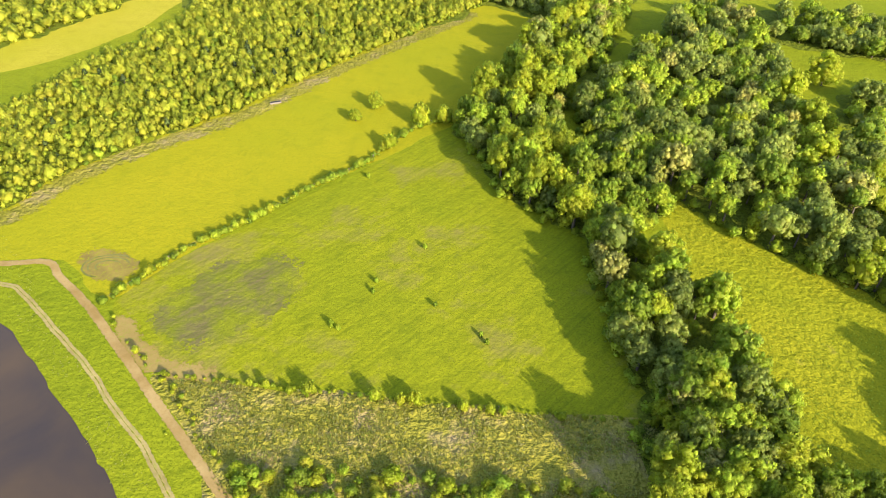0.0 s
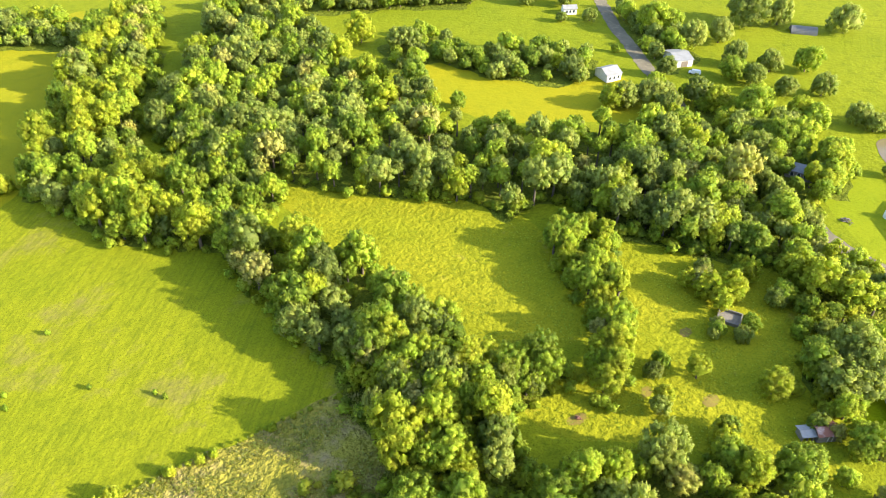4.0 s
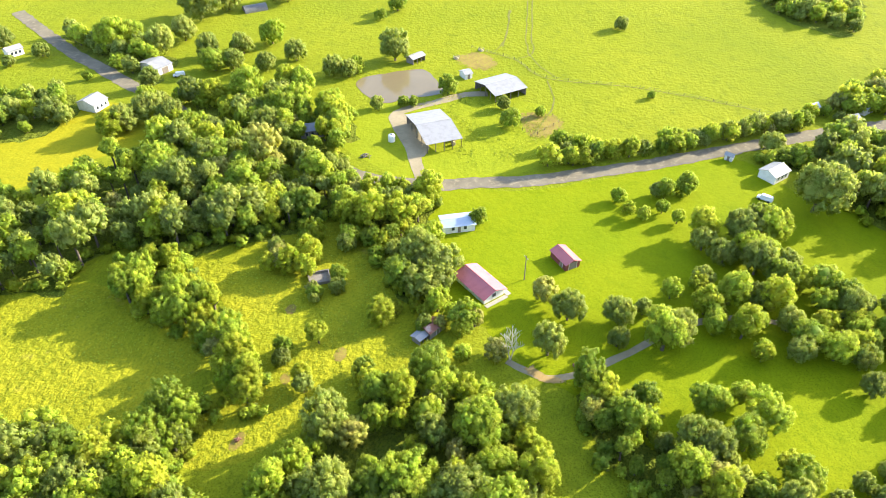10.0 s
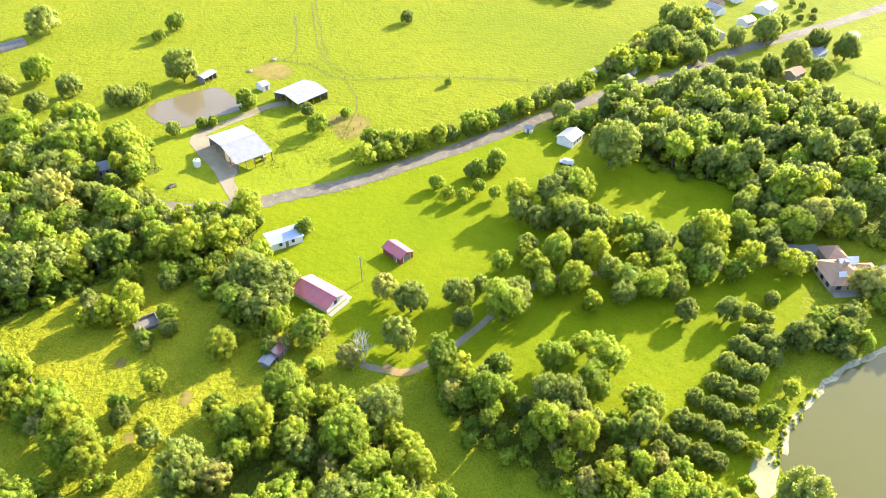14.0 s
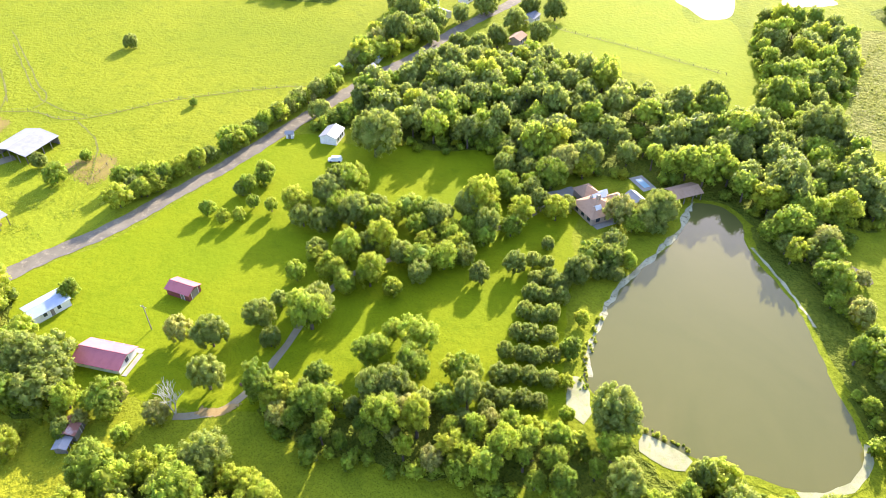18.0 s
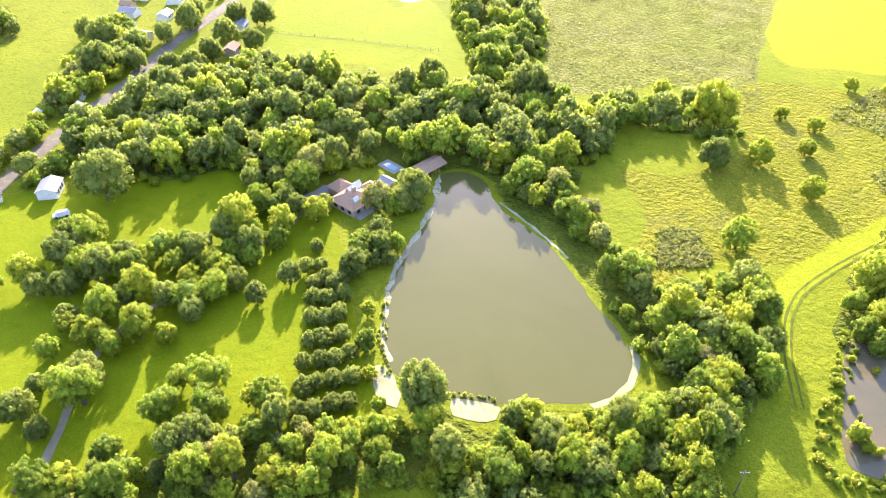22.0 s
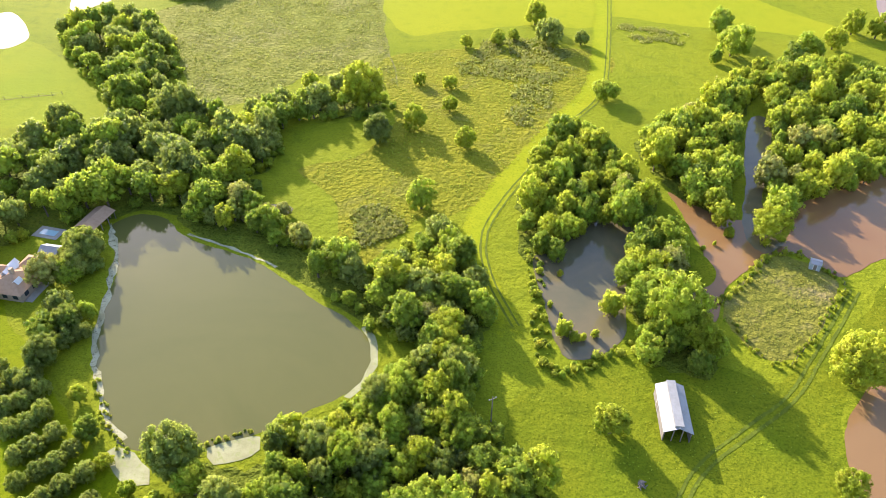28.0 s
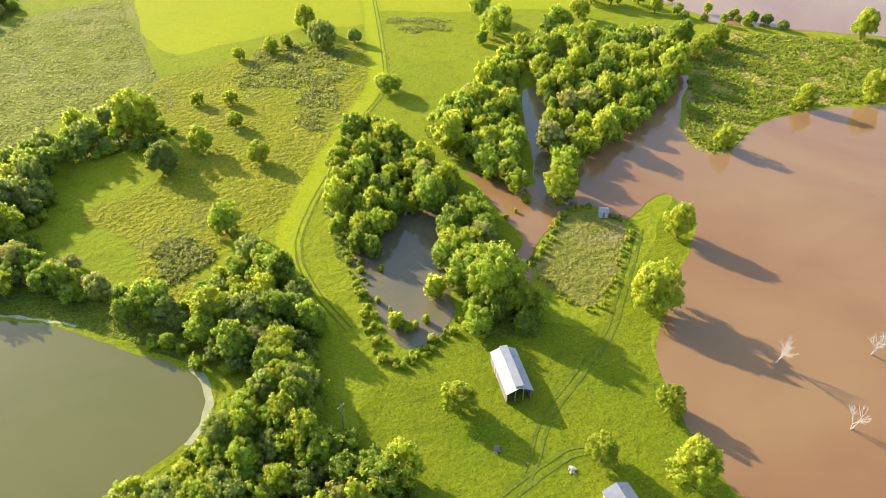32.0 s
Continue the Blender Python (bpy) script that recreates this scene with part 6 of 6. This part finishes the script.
gable("shed", (209.0, -58.4), 3.2, 2.6, -120, 1.9, 2.6, M["white_metal"], M["wall_white"], "small pale shed on the roadside", "shed", doors=[("s", 0, 0.05, 0.9, 1.7)])
for (x, y), turn, roof, wl, (l, w), label in (
        ((309.8, -172.3), 20, "white_metal", "wall_white", (9, 6.5), "pale-roofed single-storey village house"), ((297.7, -161.4), 20, "white_metal", "wall_white", (9, 6.5), "pale-roofed single-storey village house"),
        ((281.3, -158.5), 15, "white_metal", "wall_white", (9.5, 6.5), "white-roofed mobile home on the green"), ((293.0, -179.6), -60, "blue_metal", "wall_white", (7, 6), "house with a grey-blue roof on the green"),
        ((308.2, -197.3), -50, "grey_shingle", "wall_white", (11, 8), "large grey-roofed village house"), ((253.0, -111.5), -45, "blue_metal", "wall_white", (8, 6), "grey-roofed house beside the road"),
        ((221.7, -156.3), -75, "white_metal", "wall_white", (8, 4.5), "white-roofed mobile home at the wood"), ((222.4, -166.3), -75, "white_metal", "wall_white", (4, 3), "small white shed at the wood"),
        ((237.6, -172.1), -60, "brown_shingle", "wall_tan", (8, 6), "brown-roofed house under trees"), ((254.9, -191.8), -60, "grey_shingle", "wall_white", (8, 6), "grey-roofed house under trees"),
        ((324.8, -189.3), 20, "white_metal", "wall_white", (9, 6), "pale-roofed house at the village end"), ((318.0, -177.0), 20, "brown_shingle", "wall_tan", (7, 5), "small brown-roofed house at the village"),
        ((247.2, -92.2), -45, "blue_metal", "wall_white", (5, 3.5), "small pale shed behind roadside trees"), ((200.5, -70.5), -45, "white_metal", "wall_white", (8, 6.5), "pale-roofed house among tall trees"),
        ((267.9, -215.2), -50, "grey_shingle", "wall_white", (9, 6), "grey-roofed house on the village edge"), ((261.6, 252.6), -30, "white_metal", "wall_white", (9, 6), "pale-roofed house far along the road"),
        ((243.2, 224.2), -30, "white_metal", "wall_white", (7, 5), "white house in the far meadow"), ((240.5, -104.0), -45, "grey_shingle", "wall_grey", (5, 4), "small grey shed among roadside trees")):
    gable("house" if l > 5 else "shed", (x, y), l, w, turn, 2.7, 4.0, M[roof], M[wl], label, "house" if l > 5 else "shed", "village houses", windows=rows_of("s", 3, l * 0.7), doors=[("n", 0, 0.1, 0.9, 2.0)])


def quonset(x, y, length, width, turn):
    root = tagged(new("quonset_hut"), "long arched shed of pale metal", "shed")
    root.matrix_basis = pose(x, y, 0, 0, 0, turn)
    n = 12
    bm = bmesh.new()
    rim = [[bm.verts.new((s * length / 2, -math.cos(math.pi * i / n) * width / 2, math.sin(math.pi * i / n) * width * 0.45)) for i in range(n + 1)] for s in (-1, 1)]
    for i in range(n):
        bm.faces.new((rim[0][i], rim[0][i + 1], rim[1][i + 1], rim[1][i]))
    bmesh.ops.solidify(bm, geom=bm.faces[:], thickness=0.06)
    part("arched_roof", bm, M["white_metal"], root)
    for s in (-1, 1):
        bm = bmesh.new()
        bm.faces.new([bm.verts.new((s * (length / 2 - 0.3), -math.cos(math.pi * i / n) * (width / 2 - 0.1), math.sin(math.pi * i / n) * (width * 0.45 - 0.1))) for i in range(n + 1)])
        bmesh.ops.solidify(bm, geom=bm.faces[:], thickness=0.08)
        part("end_wall", bm, M["wall_grey"], root)
    return root


quonset(310.3, 145.1, 11, 6, -51.5)

# ---- the house at the pond ----
def hip(root, x0, y0, x1, y1, eave, top, roof, wall, over=0.5):
    """One wing with a hipped roof, in the house's own axes."""
    boxpart("wall", root, wall, x0, y0, 0, x1, y1, eave)
    a, b, c, d = x0 - over, y0 - over, x1 + over, y1 + over
    cx, cy, e = (a + c) / 2, (b + d) / 2, eave - 0.12
    k = min(c - a, d - b) / 2
    r0, r1 = ((a + k, cy, top), (c - k, cy, top)) if c - a >= d - b else ((cx, b + k, top), (cx, d - k, top))
    bm = bmesh.new()
    v = [bm.verts.new(p) for p in ((a, b, e), (c, b, e), (c, d, e), (a, d, e))]
    r0, r1 = (Vector(r0), Vector(r1))
    if (r0 - r1).length < 0.05:
        r1 = r1 + Vector((0.06, 0, 0))
    p, q = bm.verts.new(r0), bm.verts.new(r1)
    if c - a >= d - b:
        for f in ((v[0], v[1], q, p), (v[1], v[2], q), (v[2], v[3], p, q), (v[3], v[0], p)):
            bm.faces.new(f)
    else:
        for f in ((v[0], v[1], p), (v[1], v[2], q, p), (v[2], v[3], q), (v[3], v[0], p, q)):
            bm.faces.new(f)
    bm.faces.new(v[::-1])
    bmesh.ops.recalc_face_normals(bm, faces=bm.faces[:])
    part("hipped_roof", bm, roof, root)


pond_house = tagged(new("house"), "large brick house with tan hipped roofs and pale dormers", "house")
pond_house.matrix_basis = pose(122.6, -120.6, 0, 0, 0, -4)
hip(pond_house, -5.2, -5.0, 4.4, 4.8, 2.6, 5.2, M["brown_shingle"], M["wall_tan"])
hip(pond_house, 4.9, -4.6, 10.2, 0.6, 2.5, 4.4, M["brown_shingle"], M["wall_tan"])
hip(pond_house, -2.6, -9.6, 2.4, -4.2, 2.5, 4.4, M["brown_shingle"], M["wall_tan"])
for x0, y0, x1, y1, z0, z1 in ((-3.6, 0.6, -1.6, 2.2, 3.3, 4.6), (0.6, -3.8, 2.8, 0.2, 4.1, 5.3), (2.2, -5.6, 3.8, -3.0, 3.4, 4.7)):
    dormer = boxpart("dormer", pond_house, M["wall_white"], x0, y0, z0 - 0.9, x1, y1, z0)
    bm = bmesh.new()
    xm = (x0 + x1) / 2
    for e, side in ((x0 - 0.2, -1), (x1 + 0.2, 1)):
        slab(bm, [(xm, y0 - 0.25, z1), (xm, y1 + 0.25, z1), (e, y1 + 0.25, z0 + 0.05), (e, y0 - 0.25, z0 + 0.05)], 0.08)
    # white colour stands for sunlight on the dormer slopes
    part("dormer_roof", bm, M["white_paint"], dormer)
boxpart("chimney", pond_house, M["wall_tan"], -1.0, -0.6, 3.5, -0.2, 0.4, 6.4)
for i in range(3):
    boxpart("window", pond_house, M["glass"], -5.28, -3.9 + i * 3.0, 0.8, -5.2, -2.6 + i * 3.0, 2.1)
    boxpart("window", pond_house, M["glass"], -4.2 + i * 2.9, 4.8, 0.8, -2.9 + i * 2.9, 4.88, 2.1)
boxpart("door", pond_house, M["timber"], 10.2, -2.6, 0.0, 10.28, -1.5, 2.1)
boxpart("porch_slab", pond_house, M["concrete"], -7.4, -4.4, 0.0, -5.3, 4.4, 0.16)
gable("pool_house", (119.8, -133.4), 5.6, 4.0, 175, 2.6, 3.6, M["white_metal"], M["wall_white"], "white-roofed pool house beside the terrace", "pool house", doors=[("s", 0, 0.05, 1.2, 2.0)])
gable("pavilion", (114.9, -147.8), 9.8, 6.4, -99, 2.8, 4.0, M["brown_shingle"], M["timber"], "open pavilion with a brown roof at the pond end", "pavilion", open_sides=("s", "n", "e", "w"), bays=3)
pool = tagged(new("swimming_pool"), "small blue swimming pool in a pale terrace", "swimming pool")
pool.matrix_basis = pose(127.0, -143.2, 0.05, 0, 0, 172)
for nm, mt, d, z1 in (("terrace", M["concrete"], (-4.0, -2.4, 4.0, 2.4), 0.06), ("coping", M["concrete"], (-2.7, -1.3, 2.7, 1.3), 0.12), ("water", M["pool"], (-2.5, -1.1, 2.5, 1.1), 0.14)):
    boxpart(nm, pool, mt, d[0], d[1], 0, d[2], d[3], z1)
ribbon("forecourt", [(136, -106), (136, -112), (134.8, -118), (134.4, -123)], 4.4, 0.085, M["concrete"], "pale forecourt before the pond house", "drive", 0.4)
# porch and slab of the red-roofed house
boxpart("apron", red_house, M["concrete"], -6.4, 3.6, 0.0, 6.6, 5.0, 0.1)
boxpart("end_patio", red_house, M["concrete"], 6.0, -3.4, 0.0, 7.2, 3.5, 0.1)
for i in range(5):
    boxpart("porch_post", red_house, M["white_paint"], -5.2 + i * 2.6, 3.6, 0.1, -5.05 + i * 2.6, 3.75, 2.2)



def fence(points, gap, label):
    """Wooden posts with two strands of wire."""
    p = smooth_line(points, gap)
    root = tagged(new("fence"), label, "fence")
    root.matrix_basis = pose(p[0][0], p[0][1], 0)
    for i, (x, y) in enumerate(p):
        bm = bmesh.new()
        lathe(bm, [(0.09, -0.1), (0.08, 1.25), (0.05, 1.3)], 6)
        ob = part("post", bm, M["timber"], root)
        ob.location = (x - p[0][0], y - p[0][1], 0)
    for z in (0.6, 1.1):
        bm = bmesh.new()
        for (x0, y0), (x1, y1) in zip(p, p[1:]):
            a, b = Vector((x0 - p[0][0], y0 - p[0][1], z)), Vector((x1 - p[0][0], y1 - p[0][1], z))
            bm.faces.new([bm.verts.new(c) for c in (a, b, b + Vector((0, 0, 0.025)), a + Vector((0, 0, 0.025)))])
        part("wire", bm, M["steel"], root)


# ---- yard things ----
def lathe(bm, rings, sides=16):
    rows = [[bm.verts.new((r * math.cos(2 * math.pi * i / sides), r * math.sin(2 * math.pi * i / sides), z)) for i in range(sides)] for r, z in rings]
    for a, b in zip(rows, rows[1:]):
        for i in range(sides):
            bm.faces.new((a[i - 1], a[i], b[i], b[i - 1]))
    bm.faces.new(rows[0][::-1])
    bm.faces.new(rows[-1])


fence(WAY["paddock_fence"], 3.5, "weathered post and wire fence of the paddock")
fence([(220.8, 12.5), (226.5, 7.8), (232.0, 2.9), (228.2, 0.0), (224.3, -2.6), (218.0, 2.0), (212.2, 6.4), (216.5, 9.6), (220.8, 12.5)], 3.0, "brown wooden post fence round the cattle pen")
fence(WAY["cow_path_a"], 5.0, "post and wire fence across the cattle pasture")
fence(WAY["pasture_line_b"], 5.0, "post and wire fence across the far pasture")
fence(WAY["field_hedge"], 4.5, "old post and wire fence between the fields")
tank = tagged(new("water_tank"), "upright white plastic water tank", "tank")
tank.matrix_basis = pose(201.4, 52.7, 0)
bm = bmesh.new()
lathe(bm, [(1.15, 0), (1.2, 0.1), (1.2, 2.1), (1.0, 2.4), (0.35, 2.6)], 20)
part("body", bm, M["white_paint"], tank)
bm = bmesh.new()
lathe(bm, [(0.33, 2.58), (0.33, 2.72), (0.2, 2.76)], 12)
part("lid", bm, M["tyre"], tank)


def bale(x, y, turn):
    root = tagged(new("hay_bale"), "round hay bale stored under the barn roof", "hay bale", "hay bales in the barn")
    root.matrix_basis = pose(x, y, 0.72, 90, 0, turn)
    bm = bmesh.new()
    lathe(bm, [(0.55, -0.62), (0.7, -0.58), (0.72, 0), (0.7, 0.58), (0.55, 0.62)], 18)
    part("body", bm, M["hay"], root)


for i in range(7):
    m = pose(207.7, 39.5, 0, 0, 0, -59.7) @ Vector((5.4 if i % 2 else 4.0, -8.5 + 2.6 * i, 0))
    bale(m.x, m.y, -59.7 + (i * 13) % 20)


def van(x, y, turn, paint, label):
    root = tagged(new("van"), label, "vehicle")
    root.matrix_basis = pose(x, y, 0, 0, 0, turn)
    bm = bmesh.new()
    block(bm, -2.3, -0.9, 0.35, 2.3, 0.9, 1.0)
    bmesh.ops.bevel(bm, geom=bm.edges[:], offset=0.12, segments=2, affect="EDGES")
    part("body", bm, paint, root)
    bm = bmesh.new()
    block(bm, -2.2, -0.82, 1.0, 1.3, 0.82, 1.85)
    for v in bm.verts:
        if v.co.z > 1.5:
            v.co.y *= 0.88
            v.co.x *= 0.92
    bmesh.ops.bevel(bm, geom=bm.edges[:], offset=0.08, segments=2, affect="EDGES")
    part("cab", bm, paint, root)
    boxpart("windscreen", root, M["glass"], 1.2, -0.66, 1.1, 1.32, 0.66, 1.6)
    for sx in (-1.4, 1.4):
        for sy in (-0.88, 0.88):
            bm = bmesh.new()
            lathe(bm, [(0.34, -0.1), (0.36, 0), (0.34, 0.1)], 14)
            for v in bm.verts:
                v.co = Vector((v.co.x + sx, v.co.z + sy, v.co.y + 0.36))
            part("wheel", bm, M["tyre"], root)


van(186.8, -65.7, 60, M["white_paint"], "white van parked on the lawn")
van(236.0, 147.0, 120, M["white_paint"], "white vehicle parked beside the long shed")


def pole(x, y, height=8.0):
    root = tagged(new("utility_pole"), "weathered wooden utility pole", "utility pole", "utility poles")
    root.matrix_basis = pose(x, y, 0, 0, 0, 35)
    bm = bmesh.new()
    lathe(bm, [(0.15, 0), (0.1, height)], 8)
    part("post", bm, M["timber"], root)
    boxpart("crossarm", root, M["timber"], -0.9, -0.06, height - 0.7, 0.9, 0.06, height - 0.56)
    for s in (-0.8, 0.8):
        boxpart("insulator", root, M["white_paint"], s - 0.05, -0.05, height - 0.56, s + 0.05, 0.05, height - 0.38)


for x, y in ((138.0, 2.5), (-0.5, -92.3)):
    pole(x, y)


def dead_tree(x, y, height, seed, label="bare bleached dead tree standing in flood water"):
    """A leafless tree: limbs that fork and taper."""
    r = random.Random(seed)
    v, q = [], []

    def limb(p, d, length, rad, depth):
        end = p + d * length
        rot = d.to_track_quat("Z", "Y").to_matrix()
        base = len(v)
        for c, rr in ((p, rad), (end, rad * 0.62)):
            for i in range(5):
                w = 2 * math.pi * i / 5
                v.append(tuple(c + rot @ Vector((rr * math.cos(w), rr * math.sin(w), 0))))
        for i in range(5):
            q.append((base + i, base + (i + 1) % 5, base + 5 + (i + 1) % 5, base + 5 + i))
        if depth:
            for k in range(3 if depth > 1 else 2):
                nd = (d + Vector((r.uniform(-0.7, 0.7), r.uniform(-0.7, 0.7), r.uniform(-0.1, 0.45)))).normalized()
                limb(p + d * length * r.uniform(0.75, 1.0), nd, length * r.uniform(0.6, 0.85), rad * 0.6, depth - 1)
    root = tagged(new("dead_tree"), label, "dead tree", "dead trees")
    root.matrix_basis = pose(x, y, 0)
    for k in range(2):
        v.clear()
        q.clear()
        w = r.uniform(0, 6.28)
        limb(Vector((0.15 * k, 0, -0.2)), Vector((0.25 * math.cos(w), 0.25 * math.sin(w), 1)).normalized(), height * 0.36, height * 0.022, 4)
        linked("bough", solid(np.array(v), np.array(q)), M["dead"], root)


dead_tree(-99.7, -89.6, 7.5, 4)
dead_tree(-123.2, -87.1, 7.5, 8)
dead_tree(-104.4, -69.6, 7.0, 12)
dead_tree(109.5, 3.4, 8.5, 21, "half-dead tree with bare grey limbs")


def heap(x, y, size, label, material, seed):
    """A pile of cut limbs and rubble."""
    r = random.Random(seed)
    root = tagged(new("brush_pile"), label, "brush pile")
    root.matrix_basis = pose(x, y, 0)
    for i in range(26):
        w, d = r.uniform(0, 6.28), r.uniform(0, size * 0.6)
        l = r.uniform(0.5, 1.2) * size * 0.6
        ob = boxpart("branch", root, material, -l / 2, -0.07, -0.07, l / 2, 0.07, 0.07)
        ob.matrix_basis = pose(d * math.cos(w), d * math.sin(w), 0.12 + (size * 0.6 - d) * r.uniform(0.1, 0.7), r.uniform(-25, 25), r.uniform(-25, 25), r.uniform(0, 180))


heap(190.1, 58.9, 2.6, "grey pile of cut brush on the grass", M["timber"], 2)
heap(-30.2, -80.5, 1.7, "grey burnt brush pile in the meadow", M["timber"], 5)
heap(-43.5, -72.9, 1.3, "pale pile of split logs", M["dead"], 6)
heap(110.3, -11.7, 1.5, "dark heap of logs beside the lane", M["rust"], 12)
heap(78.0, 56.0, 1.2, "small brown pile of limbs", M["rust"], 9)


def pen(x, y, l, w, turn, label):
    root = tagged(new("old_foundation"), label, "ruin")
    root.matrix_basis = pose(x, y, 0, 0, 0, turn)
    for a, b, c, d in ((-l / 2, -w / 2, l / 2, -w / 2 + 0.3), (-l / 2, w / 2 - 0.3, l / 2, w / 2), (-l / 2, -w / 2 + 0.3, -l / 2 + 0.3, w / 2 - 0.3), (l / 2 - 0.3, -w / 2 + 0.3, l / 2, w / 2 - 0.3)):
        boxpart("wall", root, M["wall_grey"], a, b, 0, c, d, 0.9)
    boxpart("slab", root, M["wall_grey"], -l / 2 + 0.3, -w / 2 + 0.3, 0, l / 2 - 0.3, w / 2 - 0.3, 0.16)


pen(129.0, 55.0, 5.6, 4.7, -64.3, "roofless brown block ruin in the pasture")
tr = tagged(new("water_trough"), "dark low water trough in the meadow", "trough")
tr.matrix_basis = pose(-62.1, 232.6, 0, 0, 0, 20)
boxpart("basin", tr, M["timber"], -2.0, -0.6, 0, 2.0, 0.6, 0.6)
# flat dark plate added in place of water, without its sky reflection
boxpart("liner", tr, M["tyre"], -1.85, -0.45, 0.6, 1.85, 0.45, 0.62)


def feeder(x, y):
    """A ring feeder: two hoops on uprights round a core of hay."""
    root = tagged(new("hay_feeder"), "round steel cattle feeder with old hay", "hay feeder", "hay feeders")
    root.matrix_basis = pose(x, y, 0.03)
    for z in (0.12, 0.6, 1.15):
        bm = bmesh.new()
        rows = [[bm.verts.new(((1.2 + 0.03 * math.cos(b)) * math.cos(a), (1.2 + 0.03 * math.cos(b)) * math.sin(a), z + 0.03 * math.sin(b))) for b in (0.0, 2.1, 4.2)] for a in [2 * math.pi * i / 20 for i in range(20)]]
        for i in range(20):
            for k in range(3):
                bm.faces.new((rows[i - 1][k - 1], rows[i][k - 1], rows[i][k], rows[i - 1][k]))
        part("hoop", bm, M["steel"], root)
    for i in range(12):
        a = 2 * math.pi * i / 12
        boxpart("upright", root, M["steel"], 1.2 * math.cos(a) - 0.02, 1.2 * math.sin(a) - 0.02, 0, 1.2 * math.cos(a) + 0.02, 1.2 * math.sin(a) + 0.02, 1.15)
    bm = bmesh.new()
    lathe(bm, [(1.05, 0.0), (0.95, 0.35), (0.5, 0.7), (0.1, 0.78)], 14)
    part("hay", bm, M["hay"], root)


feeder(272.1, 41.8)
feeder(281.9, 32.7)


# ---- shores ----
ribbon("shore", WAY["algae_west"], 1.5, 0.073, M["algae"], "pale floating algae along the pond edge", "shore", 1.6)
ribbon("shore", WAY["algae_south"], 1.7, 0.073, M["sand"], "pale sandy rim of the pond", "shore", 0.7)
ribbon("shore", WAY["algae_north"], 0.8, 0.073, M["algae"], "pale algae streak on the pond", "shore", 0.6)
patch("beach", AREA["beach_west"], 0.079, M["sand"], "pale sandy bank at the pond corner", "shore", ragged=0.4)
patch("beach", AREA["beach_south"], 0.079, M["sand"], "pale sandy bank at the pond dam", "shore", ragged=0.4)
patch("drain_pool", AREA["sump"], 0.072, M["swamp"], "narrow dark pool below the dam", "water", ragged=0.2)
